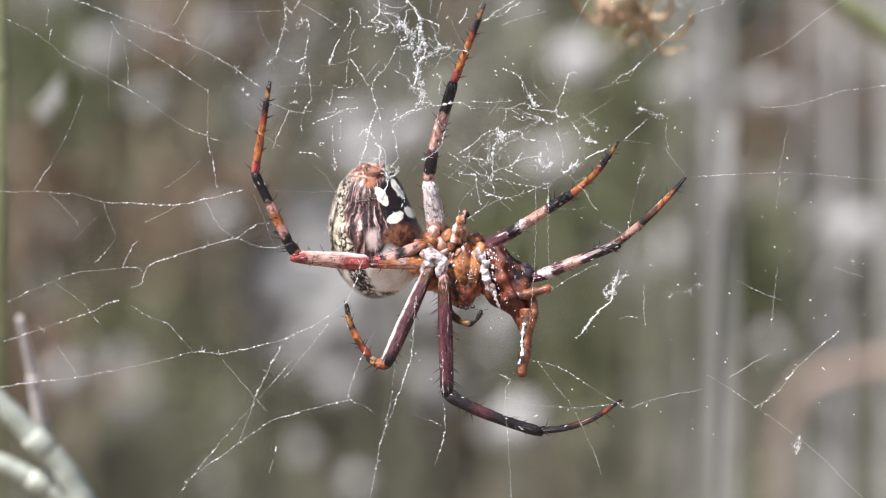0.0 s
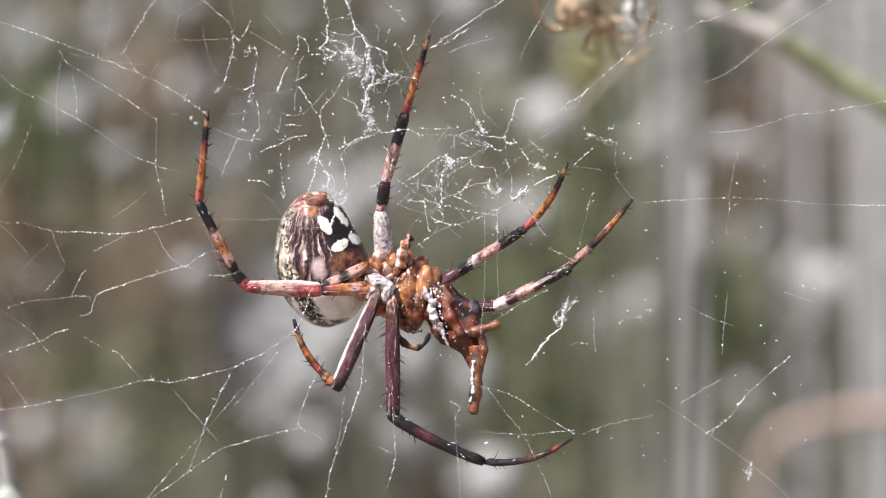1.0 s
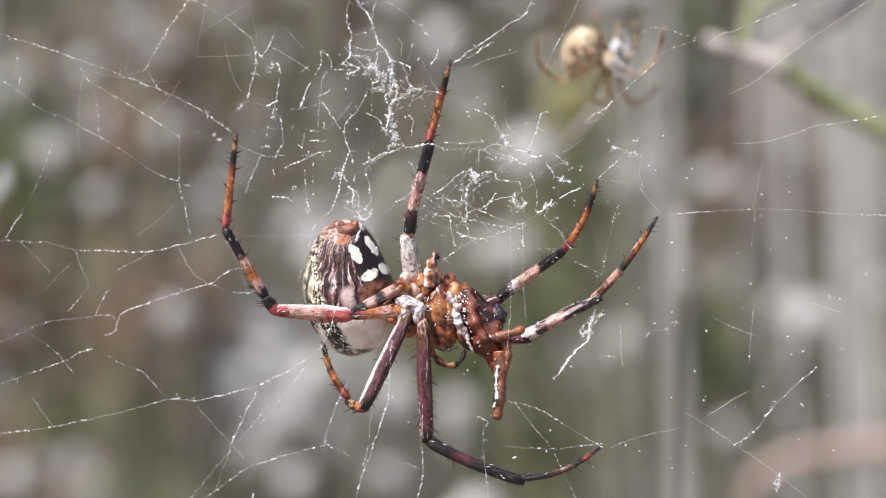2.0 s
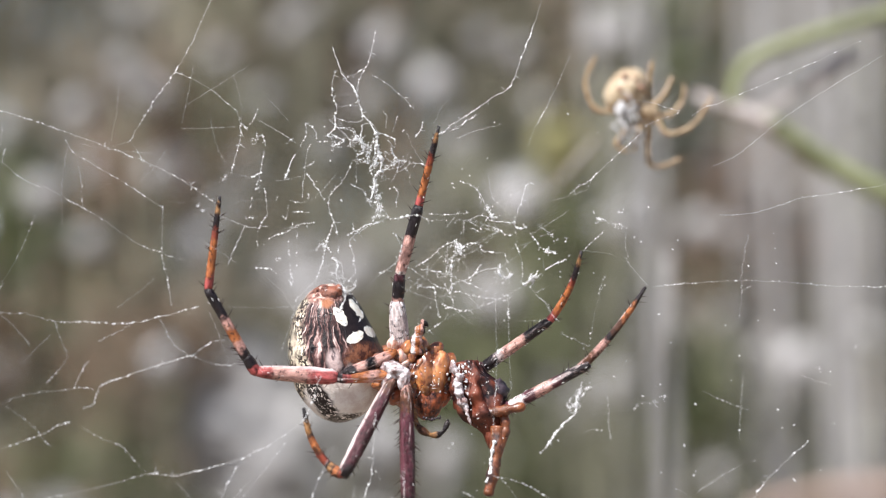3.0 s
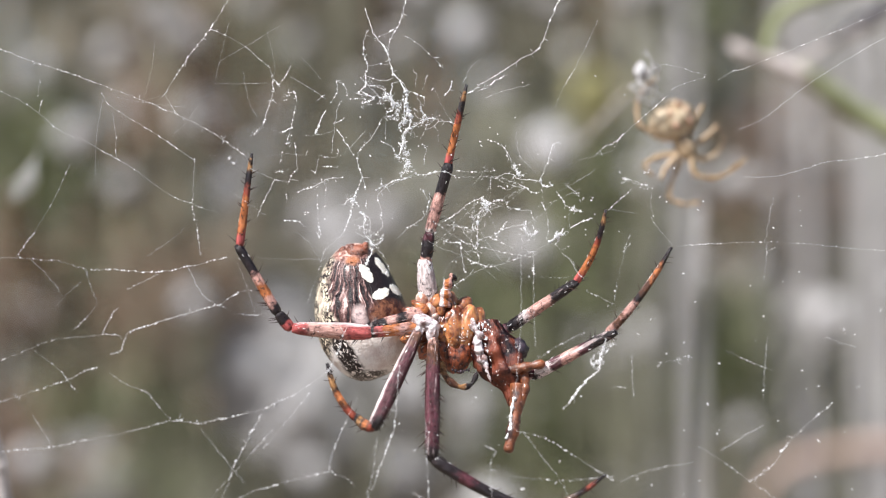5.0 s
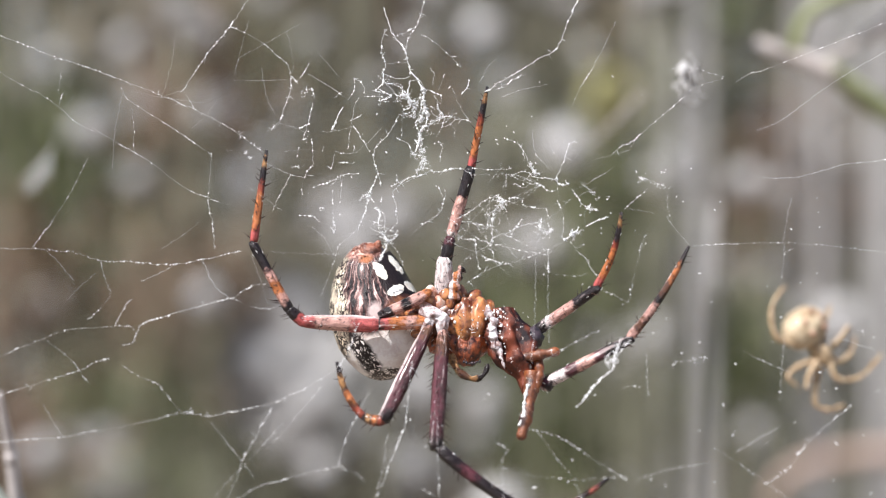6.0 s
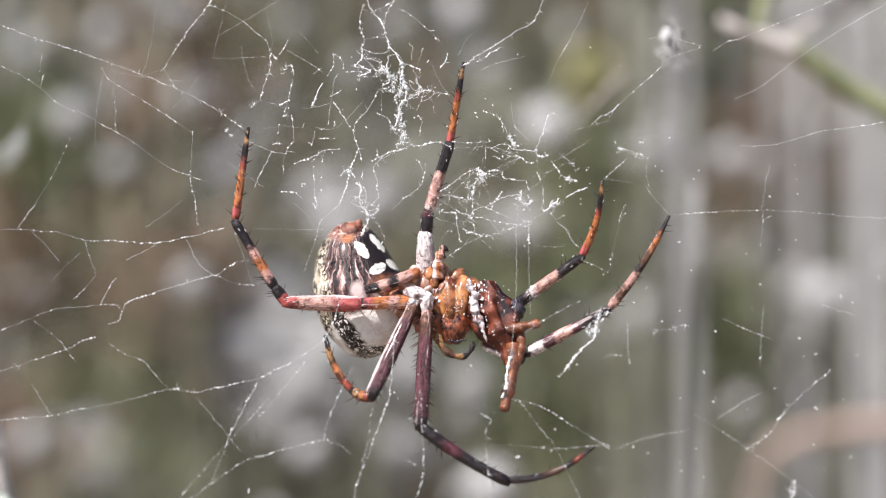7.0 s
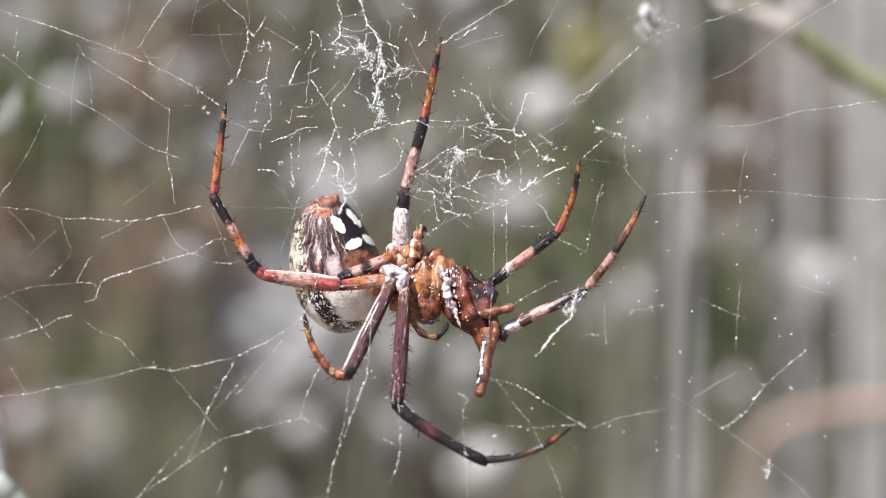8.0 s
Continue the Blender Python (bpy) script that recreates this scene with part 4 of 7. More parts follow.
thread([(-10.4, 9.9), (-9.6, 9.7), (-8.9, 9.9), (-8.9, 10.4)], r=0.042)
thread([(-10.7, 8.3), (-10.4, 9.6)], r=0.05)
thread([(-9.9, 5.3), (-9.8, 6.8), (-9.9, 7.8)], r=0.03)
thread([(-10.3, 4), (-10.1, 3.3)], r=0.055)
thread([(-10.1, 9), (-8.9, 8.9)], r=0.04)
thread([(-2, 10.9), (-1.7, 10.4), (-1.9, 9.2)], r=0.05)
thread([(-1.9, 7.1), (-1.6, 6.3)], r=0.055)
thread([(-1.4, 6.8), (-1.4, 6.3), (-1.7, 5.1), (-2.4, 4.3), (-3.3, 3.9)], r=0.048)
thread([(-9.9, 1.9), (-10.4, -0.2), (-11.2, -2.3)], r=0.03)
thread([(-15.3, 4.8), (-14.7, 6.3), (-14, 7.9)], r=0.055)
thread([(-14, 7.9), (-12.9, 7.7), (-12.6, 8.1), (-12.2, 9), (-12.4, 10.9)], r=0.05)
thread([(-12.9, 7.7), (-13, 5.9)], r=0.03)
thread([(-15.9, 8.7), (-14, 7.9)], r=0.02)
thread([(-13, 15), (-12.5, 15.2), (-12.3, 14.3)], r=0.06)
thread([(-12.4, 14), (-12.7, 12.3), (-13.1, 10.7)], r=0.055)
thread([(-13.4, 11.8), (-12.6, 12.2)], r=0.055)
thread([(-13.4, 10.1), (-13.6, 9.2)], r=0.045)
thread([(-13.1, 4.5), (-12.1, 4.4), (-11.4, 4)], r=0.05)
thread([(-11.5, 9.9), (-11.3, 10.2)], r=0.06)
thread([(-10.7, 14.5), (-10, 15)], r=0.05)
thread([(-8.6, 14.5), (-9, 13.5), (-9.4, 10.1)], r=0.018)
thread([(3.3, 11.3), (4.4, 10.8), (4.9, 10.1), (5, 9.4)], r=0.048)
thread([(4.4, 10.9), (5, 10.1), (5.3, 9.3)], r=0.05)
tangle([(5.5, 9.3), (6, 8.9), (5.7, 8.3)], 0.24, 20, 0.05, 0.55)
thread([(5.4, 8.4), (5.9, 8), (7, 7.9), (7.7, 7.8)], r=0.07)
thread([(3.9, 8.1), (4.7, 8.4), (5.4, 8.4)], r=0.055)
thread([(5.9, 7.6), (6.4, 7.3), (7, 6.8), (7.5, 6.9)], r=0.058)
thread([(5.4, 8.1), (5.6, 7.5), (4.9, 7.1), (4.3, 7.5)], r=0.04)
thread([(7.6, 8), (7.8, 7.4), (8.5, 7.4), (8.3, 7.7)], r=0.075)
thread([(7.6, 8), (8.2, 9.4), (8.7, 10.9), (9.3, 10.9)], r=0.058)
thread([(0.7, 8.6), (3.1, 8.6), (4, 8.7)], r=0.04)
thread([(0.7, 8.1), (2.2, 8.1)], r=0.03)
thread([(-0.3, 4.4), (0.8, 5.1), (1.7, 5.9), (2.9, 6.5)], r=0.05)
tangle([(2.6, 6.4), (3.6, 5.8)], 0.4, 26, 0.04, 0.6)
thread([(3.6, 6.1), (4.7, 6.2), (5.1, 5.6), (6.8, 5.4)], r=0.048)
thread([(2.9, 5.6), (2.5, 4.4), (2.5, 2.6), (2.3, 2.2)], r=0.06)
thread([(-0.3, 4.9), (0.8, 4.2), (1.9, 3), (2.5, 1.9)], r=0.045)
thread([(2.5, 1.9), (2.6, 1.1), (2, 1.1)], r=0.05)
thread([(0.8, 4.2), (3.1, 3.3), (5.4, 2.3)], r=0.03)
thread([(2.5, 4.7), (2.2, 3.9), (0.8, 4.1), (-0.1, 4.2)], r=0.035)
thread([(0.6, 4.7), (0.5, 3.5), (-0.3, 2.6)], r=0.03)
thread([(-0.3, 2.8), (0.8, 2.7), (1.1, 2.6), (1.3, 1.2), (1.5, 0.3)], r=0.055)
thread([(2.3, 2.2), (2.6, 2.9), (4, 3.5), (4.5, 4)], r=0.055)
thread([(3.9, 3.4), (4.9, 4), (6.1, 4.2)], r=0.055)
thread([(4, 3.2), (4.7, 4.2), (4.8, 4.5)], r=0.045)
tangle([(6.1, 3.7), (7.4, 4.3)], 0.35, 26, 0.038, 0.6)
thread([(6.8, 5.4), (7, 4.7), (7.4, 4.4)], r=0.03)
thread([(1.7, 1.4), (2.5, 1), (3.3, 0.8)], r=0.055)
thread([(0.4, -0.9), (2.6, 0.5), (4, 0.9), (5.6, 1.4)], r=0.042)
thread([(5.6, 1.4), (6.7, 1.9), (8.2, 2.7)], r=0.036)
thread([(8.3, 2.8), (8.8, 3.2), (9.5, 3.9)], r=0.1)
thread([(10, 4), (10.9, 4.5), (11.8, 4.8)], r=0.07)
thread([(8.8, 2.6), (9.2, 2.2), (9.9, 2.5)], r=0.045)
thread([(10, 4.1), (9.9, 4.9), (10.1, 5.5)], r=0.034)
thread([(9.2, 2), (9.9, 1.5), (10.4, 0.5), (11, -0.2)], r=0.052)
thread([(7.7, 6.1), (8, 5.4)], r=0.06)
thread([(7.7, 7.7), (7.8, 6.3), (8.2, 4.2), (8, 2.9)], r=0.022)
thread([(6.9, 2), (7, 1.2), (7, 0.5)], r=0.062)
thread([(6.6, 2), (7.2, 2)], r=0.06)
thread([(8.8, 7), (9.3, 6.4), (9.7, 5.8), (10.4, 5.6), (11.1, 5.3)], r=0.052)
tangle([(10, 5.7), (11.3, 5.3)], 0.35, 10, 0.036, 0.5)
tangle([(8.7, 3), (9.7, 3.7)], 0.22, 20, 0.05, 0.45)
thread([(7.4, 0), (9.2, -0.1), (10.1, 0.1)], r=0.024)
tangle([(10.9, 7.7), (11.4, 6.5)], 0.5, 8, 0.03, 0.4)
tangle([(3.1, 3.5), (4.5, 6.3)], 1.6, 16, 0.02, 1.8)
tangle([(-10.3, 8.7), (-8.4, 4.9)], 1.5, 12, 0.026, 0.8)
tangle([(-14.6, 14.5), (-11.2, 4.9)], 1.4, 12, 0.028, 0.7)
tangle([(15.2, -5.7), (24.5, -9.3)], 3.0, 10, 0.026, 0.4)
tangle([(-18.3, 10.4), (-16.8, 9.2)], 0.7, 10, 0.03, 0.4)
tangle([(26.3, -19.5), (28.1, -19)], 0.6, 12, 0.034, 0.5)
tangle([(30.2, -1.6), (34, -5.7)], 2, 5, 0.026, 0.4)
thread([(-30.5, 11.6), (-27.4, 9.8)], r=0.03)
thread([(-20.3, 5.6), (-18.7, 5.2)], r=0.022)
thread([(-12.9, 16.5), (-11.4, 15.6), (-9.9, 14.6)], r=0.02)
thread([(-15.3, 1.4), (-12.4, 1.3), (-9.6, 1.4)], r=0.010)
thread([(-25.6, -1.2), (-24.3, -0.5), (-23.1, 0.1)], r=0.018)
thread([(-10.8, -9.4), (-12.6, -11.6), (-14.4, -13.8)], r=0.034)
thread([(-15.1, -19.4), (-15, -19.7)], r=0.09)
thread([(-15.3, -20.4), (-15.6, -21.5)], r=0.019)
thread([(-10.5, 6.6), (-10.4, 5), (-10.3, 3.5)], r=0.03)
thread([(-10.5, 3.5), (-10.2, 3.1)], r=0.07)
thread([(7, 0.8), (7, 0.1)], r=0.07)
thread([(7, 0.1), (7, -2.4), (7.1, -5.6)], r=0.018)
thread([(16.5, 4.9), (17.2, 3.8), (18.2, 2.6)], r=0.017)
thread([(1.5, 2.7), (4.4, 2), (6.9, 1.6)], r=0.032)
thread([(-34, 2.5), (-33, 3.6)], r=0.03)
thread([(-5.2, 7.1), (-4.1, 7.7), (-2.4, 8.4)], r=0.05)
thread([(-1.1, 4.5), (0.3, 3.5), (1.9, 2.4)], r=0.03)
thread([(1.9, 2.4), (2.2, 4.6), (2.2, 6.4)], r=0.028)
thread([(2.2, 6.4), (4, 5.9), (5.1, 5.3)], r=0.026)
thread([(-1, 2.5), (1.2, 4.6), (2.6, 6.1)], r=0.026)
thread([(-0.3, -1), (0.1, 0.8), (2.2, 2.3)], r=0.022)


def faint_lines(lo, hi, count, reach, r=0.014):
    """Barely visible dry threads across the torn middle; corners as (x, z)."""
    for _ in range(count):
        a = Vector((strand_rnd.uniform(lo[0], hi[0]), strand_rnd.uniform(lo[1], hi[1])))
        q = strand_rnd.choice((0.5, 1.1, 1.9, 2.6)) + strand_rnd.gauss(0, 0.3)
        b = a + Vector((cos(q), sin(q))) * strand_rnd.uniform(0.4, 1.0) * reach
        m = a.lerp(b, 0.5) + Vector((strand_rnd.gauss(0, 0.15), strand_rnd.gauss(0, 0.15)))
        thread([tuple(a), tuple(m), tuple(b)], r)


faint_lines((-12.9, -0.7), (10.6, 20.8), 12, 4.0, 0.011)
faint_lines((-0.1, -0.7), (16, 11.5), 8, 4.0, 0.011)
faint_lines((-18.4, 0.2), (-6.7, 17.9), 7, 5.0, 0.011)
faint_lines((-37.4, -18.8), (-12.4, 17.9), 12, 7.0, 0.011)


def droplets(lo, hi, count):
    """Lone glue drops and crumbs left on threads too thin to see; corners as (x, z)."""
    for _ in range(count):
        a = Vector((strand_rnd.uniform(lo[0], hi[0]), strand_rnd.gauss(0, 0.2), strand_rnd.uniform(lo[1], hi[1])))
        r = strand_rnd.uniform(0.028, 0.075)
        b = a + Vector((strand_rnd.gauss(0, 0.07), 0, strand_rnd.gauss(0, 0.07)))
        bm = bmesh.new()
        tube(bm, [(a - (b - a) * 0.4) * MM, a * MM, b * MM, (b + (b - a) * 0.4) * MM], [0.3 * r * MM, r * MM, 0.9 * r * MM, 0.25 * r * MM], 6)
        part("silk_droplet", bm, M_silk, web)


droplets((12.5, -19), (34, 9), 46)
droplets((-4, -18), (13, -8), 14)
droplets((-14, -1), (15, 17), 40)

# ---------------------------------------------------------------- the big spider
spider = holder("orb_weaver_spider", "orange and black banded orb-weaver spider feeding in its web", "spider")
MOVING = {}


def bristles(seg, length, r0, r1, count, seed, size=0.55, bend=0.0, down=10):
    r_ = random.Random(seed)
    bm = bmesh.new()
    for _ in range(count):
        f = r_.uniform(0.04, 0.97)
        a = r_.uniform(0, 2 * pi)
        r = (r0 + (r1 - r0) * f) * 0.9
        out = Vector((0, cos(a), sin(a)))
        at = Vector((f * length, 0, bend * 4 * f * (1 - f))) + out * r
        tip = at + (out * 0.85 + Vector((0.55, 0, 0))) * size * r_.uniform(0.6, 1.4)
        tube(bm, [at * MM, (at.lerp(tip, 0.5)) * MM, tip * MM], [0.05 * MM, 0.036 * MM, 0.010 * MM], 4)
    tagged(part("bristles", bm, M_hair, seg), kind="stuff")
    # short white hairs, thick enough to stand in for glints on the cuticle
    bm = bmesh.new()
    for _ in range(int(length * down)):
        f = r_.uniform(0.03, 0.98)
        a = r_.uniform(0, 2 * pi)
        if noise.noise(Vector((f * length * 1.1, a * 0.9, seed))) < -0.05:
            continue
        r = r0 + (r1 - r0) * f
        out = Vector((0, cos(a), sin(a)))
        at = Vector((f * length, 0, bend * 4 * f * (1 - f))) + out * r
        w = r_.uniform(0.6, 1.3)
        tube(bm, [at * MM, (at + out * 0.05 + Vector((0.12 * w, 0, 0))) * MM, (at + out * 0.07 + Vector((0.26 * w, 0, 0))) * MM],
             [0.012 * MM, 0.034 * w * MM, 0.008 * MM], 4)
    tagged(part("glint_hairs", bm, M_silk, seg), kind="stuff")


def segment(key, name, length, radii, material, hairs=16, bend=0.0, label=""):
    """A leg segment along x from its body end; radii at even steps, in millimetres."""
    bm = bmesh.new()
    n = 18
    pts, rad = [], []
    for k in range(n + 1):
        f = k / n
        s = f * (len(radii) - 1)
        i = min(int(s), len(radii) - 2)
        w = s - i
        w = w * w * (3 - 2 * w)
        r = radii[i] * (1 - w) + radii[i + 1] * w
        if k in (0, n):
            r *= 0.55 if k == 0 else 0.75
        pts.append(Vector((f * length + (0.2 if k == n else -0.2 if k == 0 else 0), 0, bend * 4 * f * (1 - f))) * MM)
        rad.append(r * (1 + 0.05 * noise.noise(Vector((k * 0.9, len(key), ord(key[0]))))) * MM)
    tube(bm, pts, rad, 14)
    ob = part(name, bm, material, spider, label)
    bristles(ob, length, radii[0], radii[-1], hairs, len(key) * 31 + ord(key[0]), 0.85 if hairs > 40 else 0.6, bend, {"femur": 10, "patella": 4, "leg_base": 6, "tibia": 2.5}.get(name, 1.5))
    MOVING[key] = ob


M_meta = banded("metatarsus_bands", [(0, RUST), (0.10, ROSE), (0.22, ORANGE), (0.58, RUST), (0.70, BLACK), (0.87, TAN), (0.94, BLACK)], 0.2)
M_metared = banded("metatarsus_red_bands", [(0, PINK), (0.16, BROWN), (0.30, PINK), (0.44, BLACK), (0.56, BROWN), (0.68, ORANGE), (0.84, BLACK)], 0.2, sheen_lines=0.4)
M_metadark = banded("metatarsus_dark", [(0, BLACK), (0.45, BROWN), (0.66, BLACK), (0.80, RUST), (0.90, BLACK)], 0.15)
M_metasmall = banded("metatarsus_small", [(0, RUST), (0.30, BROWN), (0.38, ORANGE), (0.56, BLACK), (0.64, TAN), (0.82, BLACK)], 0.3)
M_tibia = banded("tibia_bands", [(0, BLACK), (0.20, PINK), (0.30, ORANGE), (0.50, PINK), (0.62, BLACK)], 0.3)
M_tibiapink = banded("tibia_pink", [(0, SILVER), (0.12, PINK), (0.5, PINK), (0.60, BLACK)], 0.9)
M_tibiaright = banded("tibia_right", [(0, BLACK), (0.27, SILVER), (0.36, PINK), (0.68, BLACK)], 0.5, sheen_lines=0.22)
M_tibiagrey = banded("tibia_grey", [(0, BLACK), (0.10, SILVER), (0.26, PURPLE), (0.42, PINK), (0.60, PURPLE), (0.72, BLACK)], 0.6, sheen_lines=0.8)
M_tibiadark = banded("tibia_dark", [(0, BLACK), (0.34, PURPLE), (0.5, BLACK)], 0.3)
M_patella = banded("patella_dark", [(0, PINK), (0.3, BLACK), (0.8, PURPLE)], 0.3)
M_patellared = banded("patella_red", [(0, ROSE), (0.5, BLACK)], 0.2)
M_femurrose = banded("femur_rose", [(0, ROSE), (0.4, PINK), (0.85, ROSE)], 0.3, sheen_lines=0.15, sheen_side=True)
# the silver stops paint bright sunlight onto the pink femur
M_femurlit = banded("femur_lit", [(0, PINK), (0.3, SILVER), (0.8, SILVER)], 0.7)
M_femurdark = banded("femur_purple", [(0, PINK), (0.07, BROWN), (0.20, PURPLE), (0.85, PURPLE), (0.93, BLACK)], 0.8, sheen_lines=0.38, sheen_side=True)
M_femurbristly = banded("femur_brown", [(0, RUST), (0.06, PINK), (0.14, BROWN), (0.30, PURPLE), (0.85, PURPLE), (0.93, BLACK)], 0.9, sheen_lines=0.5)
M_legbase = banded("leg_base_orange", [(0, RUST), (0.15, ORANGE), (0.45, PINK), (0.6, ORANGE), (0.82, ROSE), (0.92, BLACK)], 0.6, sheen_lines=0.5)
M_short = banded("short_leg_bands", [(0, ORANGE), (0.2, PINK), (0.45, BLACK), (0.62, PINK), (0.80, BLACK)], 0.4, sheen_lines=0.4)

segment("L1_base", "leg_base", 5.17, (0.5, 0.6, 0.55, 0.5), M_legbase, 8, 0)
segment("L1_femur", "femur", 6.27, (0.6, 0.72, 0.62, 0.5), M_femurrose, 18, 0, "rose-pink femur")
segment("L1_patella", "patella", 1.36, (0.46, 0.5, 0.44), M_patellared, 6, 0)
segment("L1_tibia", "tibia", 6.34, (0.44, 0.42, 0.38, 0.4), M_tibia, 16, 0, "tibia banded black and pink")
segment("L1_meta", "metatarsus", 7.54, (0.36, 0.34, 0.3, 0.25, 0.16), M_meta, 24, 0, "orange metatarsus with black tip")
segment("T_femur", "femur", 4.15, (0.85, 0.8, 0.65), M_femurlit, 14, 0, "pale femur with silvery highlight in its colour")
segment("T_patella", "patella", 2.49, (0.5, 0.52, 0.46), M_patella, 8, 0)
segment("T_tibia", "tibia", 5.81, (0.46, 0.5, 0.46, 0.48), M_tibiapink, 16, 0, "pink tibia with a black end")
segment("T_meta", "metatarsus", 6.75, (0.36, 0.32, 0.3, 0.26, 0.15), M_meta, 22, 0, "orange metatarsus with black tip")
segment("R1_femur", "femur", 2.75, (0.7, 0.65, 0.5), M_femurdark, 8, 0)
segment("R1_tibia", "tibia", 6.85, (0.5, 0.48, 0.44, 0.4), M_tibiaright, 16, 0, "pink tibia with black ends")
segment("R1_meta", "metatarsus", 6.39, (0.34, 0.31, 0.28, 0.24, 0.15), M_meta, 20, -0.42, "orange metatarsus with black tip")
segment("R2_femur", "femur", 3.5, (0.6, 0.6, 0.52), M_femurdark, 8, 0)
segment("R2_tibia", "tibia", 7.6, (0.52, 0.5, 0.44, 0.42), M_tibiagrey, 16, 0, "grey and black tibia")
segment("R2_meta", "metatarsus", 8.66, (0.4, 0.34, 0.3, 0.25, 0.15), M_metared, 20, -0.32, "red metatarsus with black tip")
segment("B_femur", "femur", 10.14, (0.42, 0.58, 0.62, 0.6, 0.55), M_femurbristly, 64, 0, "purple-grey bristly femur")
segment("B_tibia", "tibia", 8.3, (0.5, 0.5, 0.44, 0.46), M_tibiadark, 18, -0.25, "black and rose tibia")
segment("B_meta", "metatarsus", 7.02, (0.34, 0.28, 0.25, 0.22, 0.14), M_metadark, 18, -0.7, "thin dark brown metatarsus")
segment("S_femur", "femur", 8.81, (0.45, 0.6, 0.64, 0.55), M_femurdark, 20, 0, "purple-grey femur")
segment("S_patella", "patella", 1.58, (0.45, 0.44, 0.36), M_metasmall, 6, 0.15)
segment("S_meta", "metatarsus", 4.77, (0.32, 0.3, 0.26, 0.18), M_metasmall, 14, 0.4, "thin orange and black leg end")
segment("U_short", "leg_base", 4.43, (0.4, 0.5, 0.48, 0.4), M_short, 8, 0.1, "short leg banded black and orange")


def abdomen(key, length):
    bm = bmesh.new()
    n, sides = 44, 56
    # along the body: how far it reaches to either side
    form = ((0, 0.5, 0.7), (0.04, 1.4, 1.7), (0.10, 2.1, 2.2), (0.17, 2.7, 2.65), (0.27, 3.25, 3.2), (0.38, 3.5, 3.75), (0.5, 3.68, 4.25), (0.62, 3.62, 4.4),
            (0.74, 3.2, 4.25), (0.84, 2.6, 3.75), (0.92, 1.85, 2.95), (0.97, 1.1, 2.0), (1, 0.2, 0.8))
    rings = []
    for i in range(n + 1):
        u = (1 - cos(pi * i / n)) / 2
        j = max(q for q in range(len(form) - 1) if form[q][0] <= u)
        w = (u - form[j][0]) / (form[j + 1][0] - form[j][0])
        left, right = (form[j][q] + (form[j + 1][q] - form[j][q]) * w for q in (1, 2))
        r, mid = (left + right) / 2, (right - left) / 2
        ring = []
        for k in range(sides):
            a = 2 * pi * k / sides
            y, z = cos(a) * r * 0.95, sin(a) * r + mid
            x = u * length
            w = 1 + 0.03 * noise.noise(Vector((x * 0.5, y * 0.5, z * 0.5))) + 0.014 * noise.noise(Vector((x * 2, y * 2, z * 2)))
            ring.append(bm.verts.new((x * MM, y * w * MM, z * w * MM)))
        rings.append(ring)
    for a, b in zip(rings, rings[1:]):
        for k in range(sides):
            bm.faces.new((a[k], a[(k + 1) % sides], b[(k + 1) % sides], b[k]))
    bm.faces.new(rings[0][::-1])
    bm.faces.new(rings[-1])
    ob = part("abdomen", bm, M_abdomen, spider, "cream abdomen with black net and white spots")
    MOVING[key] = ob
    bm = bmesh.new()
    lump(bm, (0.95 * MM, -1.35 * MM, 0.3 * MM), (0.75 * MM, 0.7 * MM, 0.95 * MM), 0.22, 2.4, 3)
    for a in range(6):
        lump(bm, ((0.62 + 0.22 * sin(a * 2.3)) * MM, (-1.0 - 0.2 * (a % 3)) * MM, (-0.8 + 0.38 * a) * MM), ((0.4 + 0.1 * sin(a * 5)) * MM, 0.4 * MM, 0.3 * MM), 0.35, 2.4, 3)
    part("spinnerets", bm, M_spin, ob, "reddish spinnerets")


abdomen("abd", 11.66)


